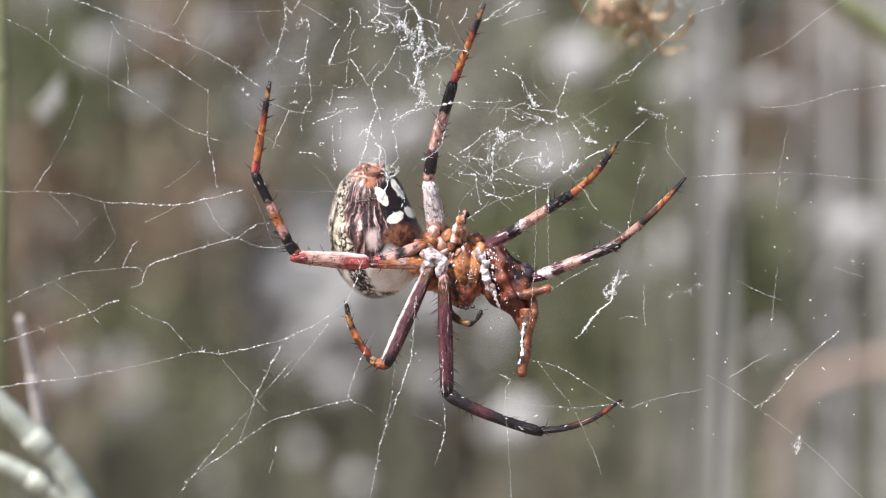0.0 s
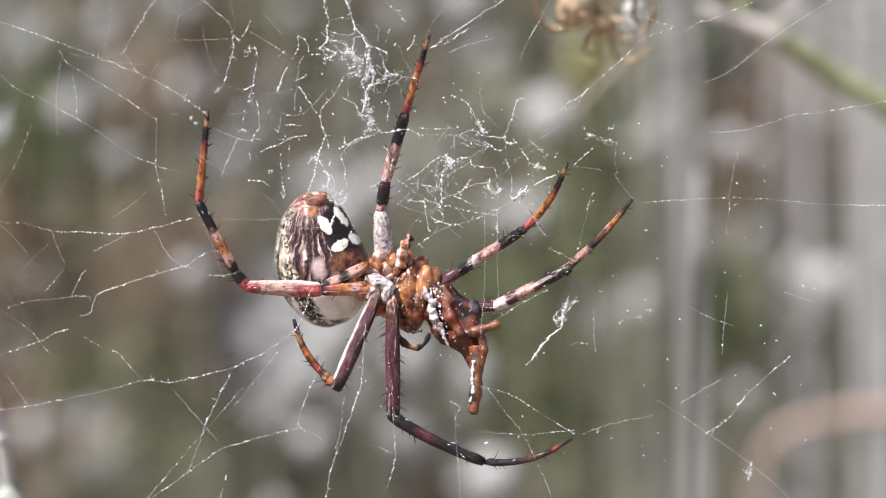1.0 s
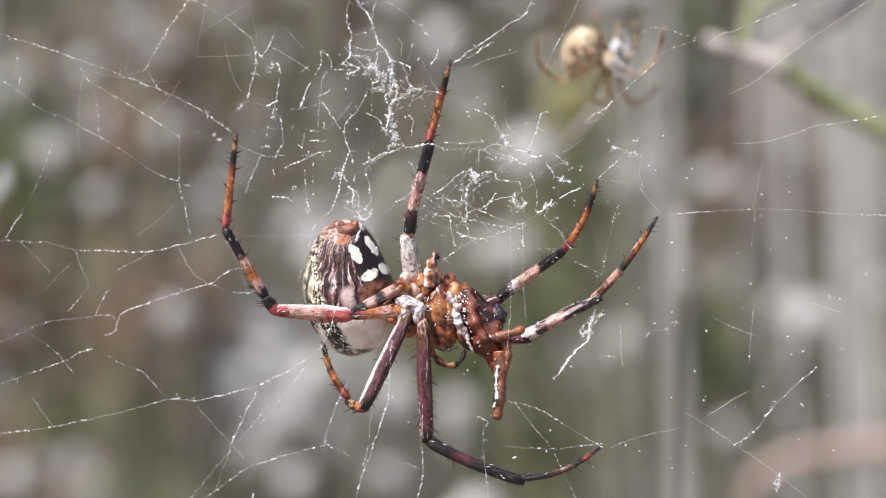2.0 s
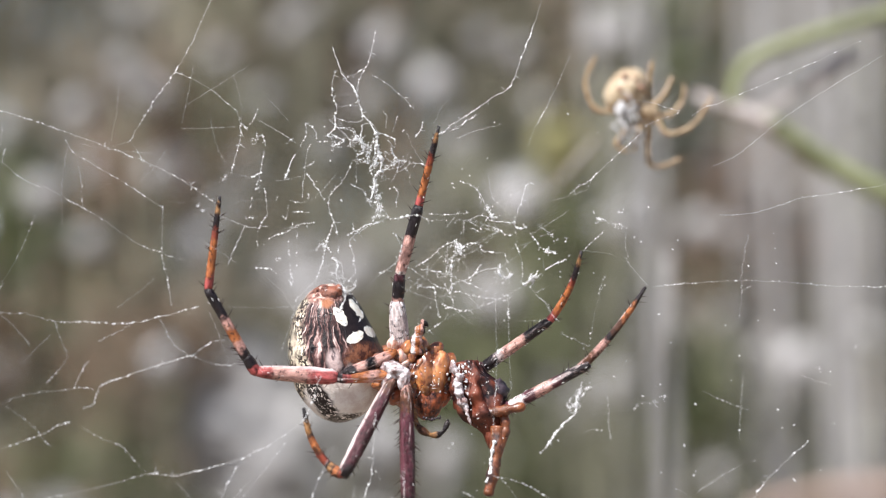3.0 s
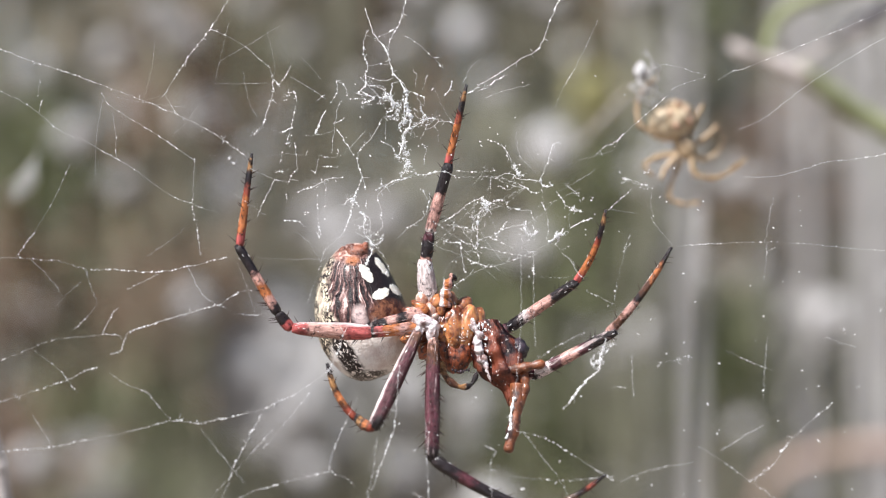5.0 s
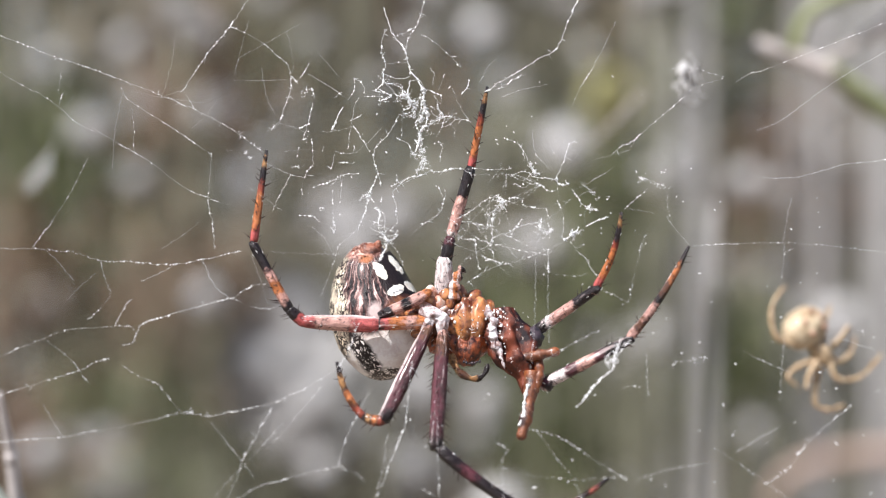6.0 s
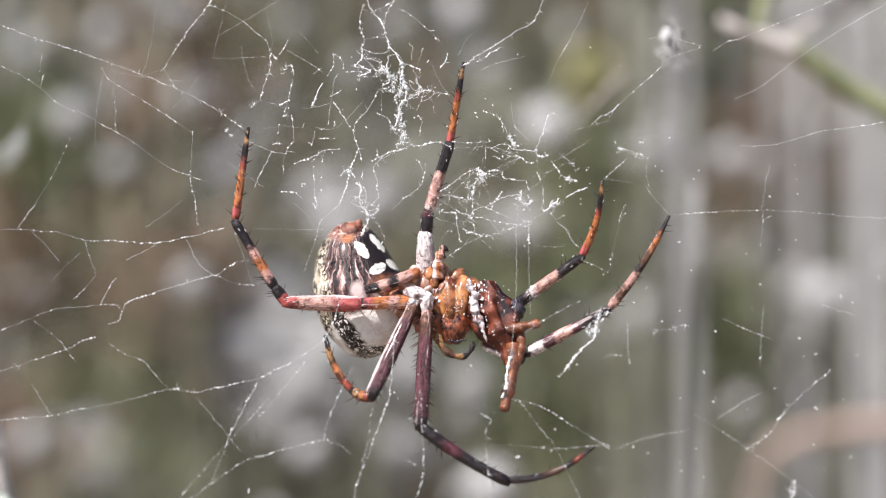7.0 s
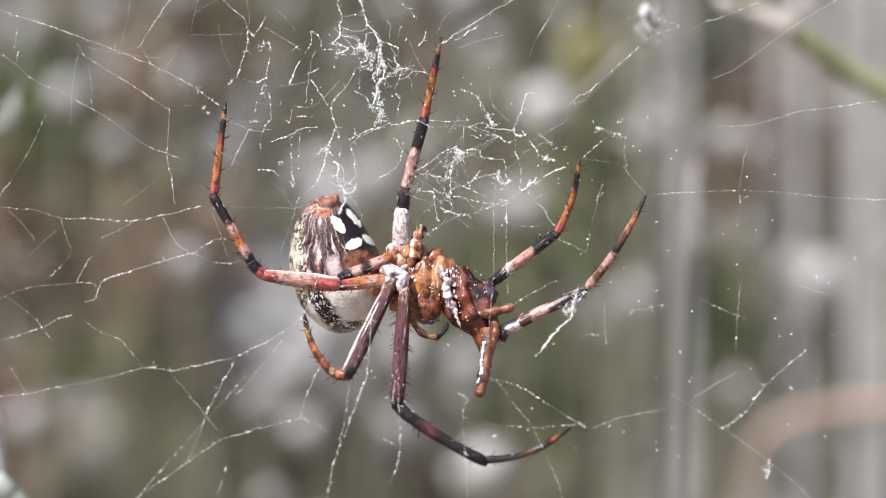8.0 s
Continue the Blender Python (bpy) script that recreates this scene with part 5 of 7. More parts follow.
def thorax(key):
    """Seen from below; millimetres from the bright hip: x across, y away, z up."""
    bm = bmesh.new()
    lump(bm, (1.9 * MM, 3.2 * MM, -0.1 * MM), (3.1 * MM, 2.5 * MM, 2.7 * MM), 0.07, 1.6, 4)
    ob = part("cephalothorax", bm, M_amber, spider, "orange-brown glossy cephalothorax")
    MOVING[key] = ob
    mid = Vector((2.0, 0.9, 0.2))
    for angle, out, a, b, material in (
            (170, 3.1, 1.45, 0.50, M_amber), (196, 3.2, 1.35, 0.48, M_amber), (148, 3.0, 1.3, 0.52, M_amber), (122, 2.5, 1.15, 0.6, M_glare),
            (95, 2.5, 0.95, 0.55, M_amber), (66, 2.4, 0.95, 0.6, M_amber), (34, 1.9, 1.0, 0.6, M_amber),
            (-112, 2.6, 1.0, 0.5, M_rust), (-135, 3.0, 0.9, 0.5, M_rust)):
        bm = bmesh.new()
        q = radians(angle)
        c = mid + Vector((cos(q) * out * 0.82, 0.45 + 0.15 * (a + b), sin(q) * out * 0.82))
        lump(bm, c * MM, (a * 1.25 * MM, 0.8 * MM, b * 1.15 * MM), 0.09, 1.3, 3, Matrix.Rotation(-q, 3, "Y"))
        part("coxa", bm, material, ob)
    for x, y, z, a, b, q, material in ((0.2, 0.05, 1.55, 0.62, 0.45, 1.9, M_blushlit), (1.1, 0.05, 1.75, 0.55, 0.42, 1.5, M_amber), (-0.8, 0.15, 1.25, 0.72, 0.45, 2.6, M_blushlit),
                                       (1.75, 0.0, 1.2, 0.42, 0.36, 1.2, M_blushlit), (0.9, 0.3, 0.9, 0.6, 0.35, 2.4, M_glare), (1.2, 0.3, -0.3, 0.5, 0.4, 0.6, M_amber), (1.0, 0.5, -1.3, 0.6, 0.4, 1.9, M_rust), (-1.0, 0.2, 0.9, 0.8, 0.35, 2.9, M_glare), (0.55, 0.2, 2.25, 0.6, 0.5, 1.2, M_amber), (-0.55, 0.3, 2.4, 0.6, 0.5, 1.9, M_blushlit), (-0.5, 0.1, 1.75, 0.75, 0.42, 2.7, M_amber), (1.3, 0.2, 2.35, 0.5, 0.4, 0.4, M_amber), (-1.6, 0.4, 0.5, 0.9, 0.5, 2.9, M_amber), (-1.5, 0.1, 1.35, 0.55, 0.38, 2.8, M_blushlit), (0.5, 0.1, 1.05, 0.45, 0.36, 0.4, M_blushlit)):
        bm = bmesh.new()
        lump(bm, (x * MM, (y + 0.5) * MM, z * MM), (a * 1.25 * MM, 0.62 * MM, b * 1.1 * MM), 0.10, 1.4, 3, Matrix.Rotation(-q, 3, "Y"))
        part("trochanter", bm, material, ob)
    bm = bmesh.new()
    lump(bm, (2.1 * MM, 0.85 * MM, 0.1 * MM), (1.5 * MM, 0.5 * MM, 1.7 * MM), 0.2, 2.0, 4)
    part("sternum", bm, M_amber, ob, "amber sternum")
    # the lit patch on the hips is put into their pale colour
    bm = bmesh.new()
    lump(bm, (-0.25 * MM, -0.35 * MM, 0.45 * MM), (1.35 * MM, 0.7 * MM, 0.62 * MM), 0.13, 2.2, 4, Matrix.Rotation(0.25, 3, "Y"))
    lump(bm, (0.45 * MM, -0.45 * MM, -0.25 * MM), (0.5 * MM, 0.55 * MM, 0.95 * MM), 0.12, 2.2, 4)
    lump(bm, (-0.75 * MM, -0.3 * MM, -0.2 * MM), (0.55 * MM, 0.55 * MM, 0.9 * MM), 0.12, 2.2, 4, Matrix.Rotation(0.5, 3, "Y"))
    fuse(part("hip", bm, M_glare, ob, "hip joints with white glare in their colour"), 0.05, 3)
    bm = bmesh.new()
    lobes = (((3.3, 0.85, 0.4), (0.86, 1.0, 1.95), 0.10), ((2.2, 0.75, 0.3), (0.86, 1.0, 1.95), -0.05), ((1.35, 0.8, 0.5), (0.55, 0.7, 1.0), -0.3), ((4.0, 1.5, 0.7), (0.75, 0.9, 1.6), 0.15), ((1.7, 1.5, 1.5), (1.9, 1.0, 0.75), 0.05))
    for c, r, q in lobes:
        lump(bm, Vector(c) * MM, Vector(r) * MM, 0.045, 1.6, 4, Matrix.Rotation(q, 3, "Y"))
    fuse(part("chelicera", bm, M_amber, ob, "smooth translucent amber chelicerae"))
    # white grains set on the lobes in place of specular glints
    r_ = random.Random(12)
    bm = bmesh.new()
    for _ in range(30):
        c, r, _q = r_.choice(lobes)
        u, w = r_.uniform(-0.8, 0.8), r_.uniform(-0.9, 0.95)
        if u * u + w * w > 0.95:
            continue
        g = r_.choice((0.05, 0.06, 0.07, 0.09, 0.14))
        lump(bm, Vector((c[0] + u * r[0], c[1] - r[1] * sqrt(1 - u * u - w * w) - 0.02, c[2] + w * r[2])) * MM, Vector((g, g * 0.7, g * r_.uniform(0.6, 1.8))) * MM, 0.45, 2, 2)
    tagged(part("glint_grains", bm, M_silk, ob), kind="stuff")
    bm = bmesh.new()
    for c, r, q in (((3.05, 1.15, -1.5), (0.85, 0.95, 2.0), 0.16), ((2.2, 1.2, -1.6), (0.85, 0.9, 1.9), -0.06), ((1.35, 1.3, -1.3), (0.6, 0.8, 1.3), -0.2), ((3.9, 1.6, -0.9), (0.7, 0.9, 1.5), 0.2)):
        lump(bm, Vector(c) * MM, Vector(r) * MM, 0.06, 1.8, 4, Matrix.Rotation(q, 3, "Y"))
    fuse(part("maxilla", bm, M_rust, ob, "dark rust mouthparts"))
    bm = bmesh.new()
    for k in range(7):
        lump(bm, ((2.3 + 0.22 * k) * MM, (0.1 - 0.12 * (k % 2)) * MM, (-3.25 - 0.12 * sin(k * 0.7)) * MM), ((0.12 + 0.05 * sin(k * 3)) * MM, 0.15 * MM, (0.14 + 0.06 * sin(k * 2.3)) * MM), 0.2, 2, 1)
    part("fang", bm, M_preydark, ob, "black toothed fangs")
    for pts, thick in ((((1.2, 0.4, -2.7), (1.9, 0.0, -4.0), (3.0, -0.1, -4.6), (3.9, 0.1, -4.3), (4.3, 0.3, -3.3)), 0.95),
                       (((1.3, 0.5, 1.9), (1.3, 0.3, 3.0), (1.6, 0.2, 4.0), (2.0, 0.3, 4.6)), 1.65)):
        bm = bmesh.new()
        p = curve_points([Vector(q) * MM for q in pts], 20)
        tube(bm, p, [(0.36 - 0.010 * k + 0.07 * sin(k * 1.15)) * thick * MM for k in range(21)], 9)
        palp = part("palp", bm, M_palp if thick < 1 else M_stoutpalp, ob, "thin banded palp" if thick < 1 else "stout orange bristly palp with a black tip")
        r_ = random.Random(len(pts))
        bm = bmesh.new()
        for _ in range(36):
            c = r_.choice(p)
            d = Vector((r_.gauss(0, 1), r_.gauss(0, 1), r_.gauss(0, 1))).normalized()
            tube(bm, [c + d * 0.22 * MM, c + d * 0.6 * MM], [0.025 * MM, 0.006 * MM], 4)
        tagged(part("bristles", bm, M_hair, palp), kind="stuff")
    # dark bristles, then white hairs that double as glints
    r_ = random.Random(3)
    for name, material, count, reach in (("bristles", M_hair, 70, 0.45), ("glint_hairs", M_silk, 50, 0.08)):
        bm = bmesh.new()
        for _ in range(count):
            a, b = r_.uniform(0, 2 * pi), r_.uniform(0.15, 1.45)
            d = Vector((cos(a) * sin(b), -cos(b), sin(a) * sin(b)))
            q = Vector((1.9, 2.4, -0.1)) + Vector((d.x * 3.4, d.y * 2.6, d.z * 2.9))
            tube(bm, [q * MM, (q + d * reach + Vector((r_.gauss(0, 0.2), 0, r_.gauss(0, 0.2)))) * MM], [(0.028 if material is M_hair else 0.045) * MM, 0.010 * MM], 4)
        tagged(part(name, bm, material, ob), kind="stuff")


M_palp = banded("palp_bands", [(0, TAN), (0.3, BROWN), (0.55, TAN), (0.75, BLACK)], 0.2)
M_stoutpalp = banded("stout_palp_bands", [(0, BROWN), (0.20, SILVER), (0.40, ORANGE), (0.62, PINK), (0.78, BLACK)], 0.5, sheen_lines=0.4)
thorax("thorax")

# ---------------------------------------------------------------- the wrapped prey in its jaws
prey = holder("prey_insect", "brown crumpled insect prey wrapped in silk", "insect prey")


def build_prey():
    bm = bmesh.new()
    n, sides = 40, 30
    rings = []
    crease = random.Random(4)
    for i in range(n + 1):
        u = i / n
        x = 0.1 + 7.6 * u 
        wide = 1.15 + 1.1 * sin(pi * min(1, u * 1.25)) - 0.75 * max(0, u - 0.7) * 2
        mid = 0.1 + 1.45 * u
        ring = []
        for k in range(sides):
            a = 2 * pi * k / sides
            d = Vector((cos(a) * 1.3, sin(a) * 1.3, x * 0.42))
            ridge = Vector((cos(a) * 2.4, sin(a) * 2.4, x * 0.2))
            fold = 0.7 * (0.32 - abs(noise.noise(d))) + 0.7 * (0.24 - abs(noise.noise(ridge + Vector((5, 2, 1))))) + 0.07 * noise.noise(d * 5)
            r = max(0.12, wide * (0.85 + fold) + crease.gauss(0, 0.012)) * (0.25 if i in (0, n) else 1)
            ring.append(bm.verts.new((x * MM, (0.7 + cos(a) * r * 0.72) * MM, (mid + sin(a) * r * 0.86) * MM)))
        rings.append(ring)
    for a, b in zip(rings, rings[1:]):
        for k in range(sides):
            bm.faces.new((a[k], a[(k + 1) % sides], b[(k + 1) % sides], b[k]))
    bm.faces.new(rings[0][::-1])
    bm.faces.new(rings[-1])
    part("body", bm, M_prey, prey)
    bm = bmesh.new()
    lump(bm, (3.0 * MM, 0.5 * MM, 2.5 * MM), (0.9 * MM, 0.8 * MM, 0.75 * MM), 0.25, 2.2, 3)
    part("head", bm, M_preydark, prey, "dark head of the prey")
    for pts, r in ((((4.7, -0.2, 0.9), (4.75, -0.7, 2.4), (4.7, -0.9, 4.3)), 0.48), (((6.0, 0.0, 1.9), (8.6, -0.4, 1.2), (11.3, -0.5, 0.1)), 0.62),
                   (((4.4, 0.0, 2.4), (6.2, -0.3, 2.45), (7.8, -0.2, 1.6)), 0.45)):
        bm = bmesh.new()
        tube(bm, curve_points([Vector(p) * MM for p in pts], 20),
             [r * (0.95 + 0.05 * sin(k * 1.1) + 0.32 * noise.noise(Vector((k * 0.5, r * 9, 0))) - 0.01 * k) * (0.45 if k == 20 else 0.8 if k == 19 else 1) * MM for k in range(21)], 11)
        part("limb", bm, M_preypale, prey, "amber broken limb of the prey")
    r_ = random.Random(8)
    # lumpy white bands modelled in place of glare along the prey edge
    for lane, (x0, x1, lift, wide) in enumerate(((0.0, 4.4, 0.0, 0.50), (2.6, 5.4, 0.22, 0.26))):
        bm = bmesh.new()
        pts = [Vector((x0 + (x1 - x0) * k / 60, -0.58 + 0.10 * noise.noise(Vector((k * 0.13, lane * 5, 1))), -0.92 + lift + 0.07 * x0 + 0.004 * k
                       + 0.28 * noise.noise(Vector((k * 0.075, lane * 9.3, 4))))) * MM for k in range(61)]
        tube(bm, pts, [max(0.05, wide * (0.75 + 0.55 * noise.noise(Vector((k * 0.11, lane * 3.7, 8)))) * sin(pi * (k + 0.6) / 61.4) ** 0.5) * MM for k in range(61)], 14)
        for v in bm.verts:
            q = v.co / MM
            v.co += Vector((noise.noise(q * 2.1), 0.5 * noise.noise(q * 2.6 + Vector((3, 0, 0))), noise.noise(q * 2.3 + Vector((0, 7, 0))))) * 0.20 * MM \
                + Vector((0, noise.noise(q * 6), noise.noise(q * 6 + Vector((9, 0, 0))))) * 0.08 * MM
        part("glare_band", bm, M_glare, prey, "crumpled white band for the glare along the prey edge")
    # white flecks and grains added as glints over the prey
    bm = bmesh.new()
    for _ in range(46):
        x = abs(r_.gauss(0, 2.6)) + 0.2
        edge = r_.random() < 0.55 and x < 5.5
        c = Vector((x, -0.8 + r_.gauss(0, 0.12), (-0.75 + 0.08 * x + abs(r_.gauss(0, 0.38))) if edge else r_.uniform(-0.6, 2.2)))
        q = r_.uniform(0, 3.14)
        w = r_.uniform(0.5, 1.3) * (1.0 if edge else 0.7)
        tube(bm, [c * MM, (c + Vector((cos(q), 0, sin(q))) * 0.14 * w) * MM, (c + Vector((cos(q), 0.2, sin(q))) * 0.26 * w) * MM], [0.012 * MM, 0.045 * w * MM, 0.01 * MM], 5)
    for _ in range(22):
        g, x = r_.choice((0.05, 0.07, 0.10)), abs(r_.gauss(0, 1.4)) + 0.5
        lump(bm, Vector((x, -0.55 + r_.gauss(0, 0.06), r_.uniform(-0.7, 0.3))) * MM, Vector((g * r_.uniform(0.7, 1.8), g * 0.7, g * r_.uniform(0.6, 1.3))) * MM, 0.45, 2, 2)
    tagged(part("glint_flecks", bm, M_silk, prey), kind="stuff")
    # two thin white strips for the glare on the lower limb
    for lane in range(2):
        pts = [Vector((7.0 + 0.8 * k, -0.80 + r_.gauss(0, 0.04), 1.5 - 0.27 * k + 0.1 * lane - 0.2 + r_.gauss(0, 0.08))) for k in range(5)]
        bm = bmesh.new()
        tube(bm, curve_points([q * MM for q in pts], 24), [max(0.015, 0.09 + 0.22 * noise.noise(Vector((k * 0.4, lane * 3.3, 5)))) * MM for k in range(25)], 6)
        part("glare_band", bm, M_silk, prey)


build_prey()

# ---------------------------------------------------------------- the small pale spider and the silk tuft
small = holder("small_spider", "small straw-coloured spider with a cream abdomen on a thread", "spider")


def build_small():
    bm = bmesh.new()
    lump(bm, (-1.2 * MM, 0, 0.1 * MM), (1.75 * MM, 1.65 * MM, 2.35 * MM), 0.08, 1.5, 3)
    ob = part("abdomen", bm, M_smallback, small, "cream abdomen with brown markings")
    bm = bmesh.new()
    for x, z in ((-0.4, 0.9), (-1.3, 1.1), (-2.1, 0.8), (-0.6, -0.5), (-1.8, -0.4)):
        lump(bm, (x * MM, -1.45 * MM, z * MM), (0.4 * MM, 0.3 * MM, 0.22 * MM), 0.2, 2, 2)
    part("marking", bm, M_brown_twig, ob, "brown markings")
    bm = bmesh.new()
    lump(bm, (1.5 * MM, 0, -0.1 * MM), (1.25 * MM, 0.9 * MM, 0.9 * MM), 0.08, 1.5, 3)
    part("cephalothorax", bm, M_small, small)
    for bends in (
            ((-0.44, -0.2, -1.52), (-2.25, -0.28, -2.97), (-4.53, -0.35, -1.63), (-5.26, -0.42, 0.76)),
            ((1.2, 0.16, 0.47), (0.22, 0.24, 1.67), (-1.09, 0.32, 3.84)),
            ((1.56, -0.16, 0.47), (1.63, -0.24, 1.99), (1.2, -0.32, 3.73)),
            ((2.1, 0.2, 0.29), (3.19, 0.28, 1.02), (3.37, 0.35, 2.65), (2.54, 0.42, 3.99)),
            ((2.47, -0.28, -0.07), (4.1, -0.39, -0.62), (5.37, -0.49, 1.38), (5.11, -0.59, 4.53)),
            ((1.56, 0.12, -0.98), (1.02, 0.17, -2.97), (1.2, 0.21, -4.24), (2.39, 0.26, -3.99)),
            ((1.74, -0.24, -1.16), (2.21, -0.36, -2.86), (2.83, -0.48, -3.84)),
            ((2.28, 0.24, -0.98), (4.46, 0.33, -3.52), (5.84, 0.42, -2.72), (6.45, 0.51, -1.16)),
    ):
        bm = bmesh.new()
        p = curve_points([Vector(q) * MM for q in bends], 20)
        tube(bm, p, [(0.29 - 0.008 * j + 0.04 * sin(j * 1.2)) * MM for j in range(21)], 9)
        leg = part("leg", bm, M_small, small)
        r_ = random.Random(round(bends[0][0] * 100))
        bm = bmesh.new()
        for _ in range(24):
            c = r_.choice(p)
            d = Vector((r_.gauss(0, 1), r_.gauss(0, 1), r_.gauss(0, 1))).normalized()
            tube(bm, [c + d * 0.2 * MM, c + d * 0.55 * MM], [0.03 * MM, 0.01 * MM], 4)
        tagged(part("bristles", bm, M_brown_twig, leg), kind="stuff")


build_small()
small.scale = (1.07,) * 3

tuft = holder("silk_tuft", "fuzzy greyish-white silk tuft hanging on a thread", "silk tuft")


def build_tuft():
    r_ = random.Random(21)
    bm = bmesh.new()
    lump(bm, (0, 0, 0), (0.5 * MM, 0.4 * MM, 0.7 * MM), 0.5, 2.4, 3)
    part("core", bm, M_fluff, tuft)
    for k in range(14):
        bm = bmesh.new()
        p = Vector((r_.gauss(0.2, 0.4), r_.gauss(0, 0.3), r_.gauss(-0.5, 0.6)))
        pts = [p]
        for _k in range(4):
            p = p + Vector((r_.gauss(0.15, 0.35), r_.gauss(0, 0.2), r_.gauss(-0.35, 0.4)))
            pts.append(p)
        tube(bm, curve_points([q * MM for q in pts], 12), 0.09 * MM, 5)
        part("silk_strand", bm, M_grey_fluff, tuft)


build_tuft()
tuft.scale = (1.07,) * 3

wisp = holder("silk_wisp", "blurred white wisp of loose silk beside the web", "silk wisp", place=(-0.0515, 0.0584, 0.5613))
for k in range(7):
    bm = bmesh.new()
    o = Vector((strand_rnd.gauss(0, 0.55), strand_rnd.gauss(0, 0.4), strand_rnd.gauss(0, 0.55)))
    tube(bm, curve_points([(o + Vector((-1.9, 0, -1.7)) * 0.9) * MM, (o + Vector((0.1, 0, -0.2))) * MM, (o + Vector((1.3, 0, 1.7)) * 0.9) * MM], 10), 0.065 * MM, 6)
    part("silk_strand", bm, M_silk, wisp)
bm = bmesh.new()
tube(bm, curve_points([(0.5 * MM, 0, 1 * MM), (3 * MM, 1 * MM, 14 * MM), (4 * MM, 1 * MM, 60 * MM)], 16), 0.02 * MM, 5)
part("silk_thread", bm, M_silk, wisp)


# ---------------------------------------------------------------- what moves
def placed(rows):
    """Rows of seconds, millimetres and degrees as poses."""
    return [(t, pose(x * MM, y * MM, z * MM, a, b, c)) for t, x, y, z, a, b, c in rows]


def motions():
    held = placed([
        (0, -0.97, 0.84, 548.13, -1.95, 0.04, 2.04),
        (0.1, -0.8, 0.59, 548.81, -0.5, 0.02, 1.76),
        (0.2, -1.44, 0.27, 549.08, 0.28, 0.02, 1.39),
        (0.3, -2.09, -0.01, 549.45, 0.72, 0.01, 0.99),
        (0.4, -2.5, -0.02, 550.09, 0.48, 0.01, 0.02),
        (0.5, -3.05, -0.37, 550.21, 0.06, 0.01, 0.21),
        (0.6, -2.25, -0.15, 550.93, 1.11, 0, -0.74),
        (0.7, -0.12, -0.12, 550.62, 1.32, 0, -0.91),
        (0.8, 0.07, 0.12, 549.31, 0.53, 0, 0.05),
        (0.9, -1.05, 0.44, 548.94, 0.23, 0, 0.18),
        (1, -2.74, 0.66, 550.28, -0.21, 0, 0.54),
        (1.1, -0.2, 0.45, 551.28, 0.26, 0, 0.18),
        (1.2, 3.81, 0.36, 552.98, 0.5, 0, -0.1),
        (2.3, 0.04, 0.04, 551.22, 1.14, -0.03, 0.81),
        (2.4, 0.51, -0.33, 550.4, -0.18, -0.04, 0.71),
        (2.5, -1.03, -0.5, 549.32, -0.52, -0.06, 0.88),
        (2.7, 0.54, -0.75, 550.1, -1.45, -0.07, 0.72),
        (2.8, 0.88, -0.83, 549.85, -2.26, -0.08, 0.54),
        (3, 0.37, -0.91, 550.02, -3.09, -0.08, 0.52),
        (3.2, 0.8, -0.39, 550.75, -4.69, -0.07, 0.6),
        (3.3, 0.08, -0.05, 550.44, -6.39, -0.07, 0.63),
        (3.5, 0.61, 0.51, 550.42, -8.86, -0.07, 0.9),
        (3.7, -0.82, 0.33, 549.94, -7.3, -0.05, 0.75),
        (3.8, -0.42, 0.24, 549.99, -7.1, -0.04, 0.56),
        (4, -0.49, 0.33, 549.87, -8.16, -0.02, 0.73),
        (4.2, 0.18, 0.18, 550.14, -9.2, -0.03, 1.13),
        (5.3, -0.01, -0.17, 548.88, -6.72, 0, 0.38),
        (5.5, -0.02, -0.08, 548.54, -4.42, 0, 0.72),
        (5.7, -1.54, -0.13, 548.8, -5.56, 0, 0.27),
        (5.8, -1.41, -0.36, 548.67, -7.39, 0.01, -0.13),
        (6, 0.18, -0.72, 549.64, -11.34, 0.01, -0.4),
        (6.1, 1.89, -0.43, 550.63, -12.34, 0.01, -0.33),
        (6.2, 0.8, -0.23, 549.39, -12.31, 0.01, -0.7),
        (6.3, -0.52, -0.15, 548.72, -11.86, 0.01, -0.75),
        (6.4, 0.78, -0.03, 549.41, -12.07, 0.01, -0.96),
        (6.5, 1.81, 0.11, 550.65, -11.82, 0.01, -1.39),
        (6.6, -0.03, 0.18, 549.93, -11.87, 0.01, -0.99),
        (6.7, -1.15, 0.12, 549.59, -11.13, 0, -0.83),
        (6.8, -0.56, 0.02, 549.83, -10.79, 0, -0.71),
        (6.9, 0.51, 0.08, 549.85, -10.61, 0, -0.85),
        (7, -0.09, 0.2, 550.27, -10.66, 0, -1.23),
        (7.1, -0.58, 0.15, 550, -10.26, 0, -0.9),
        (7.2, -0.64, 0.03, 549.99, -10.2, 0, -0.72),
        (7.3, -0.2, -0.05, 549.96, -10.18, -0.01, -0.73),
        (7.5, -0.96, 0, 550.4, -10.64, -0.01, -0.92),
        (7.7, -1.06, 0.08, 550.41, -10.67, -0.01, -0.51),
        (7.8, -1.52, 0.09, 550.4, -10.3, 0, -0.43),
        (7.9, -1.68, 0.12, 550.41, -10.13, 0, -0.41),
        (8, -1.67, 0.1, 550.34, -10.31, -0.01, -0.5),
    ])
    walk(web, held)
    walk(spider, held)
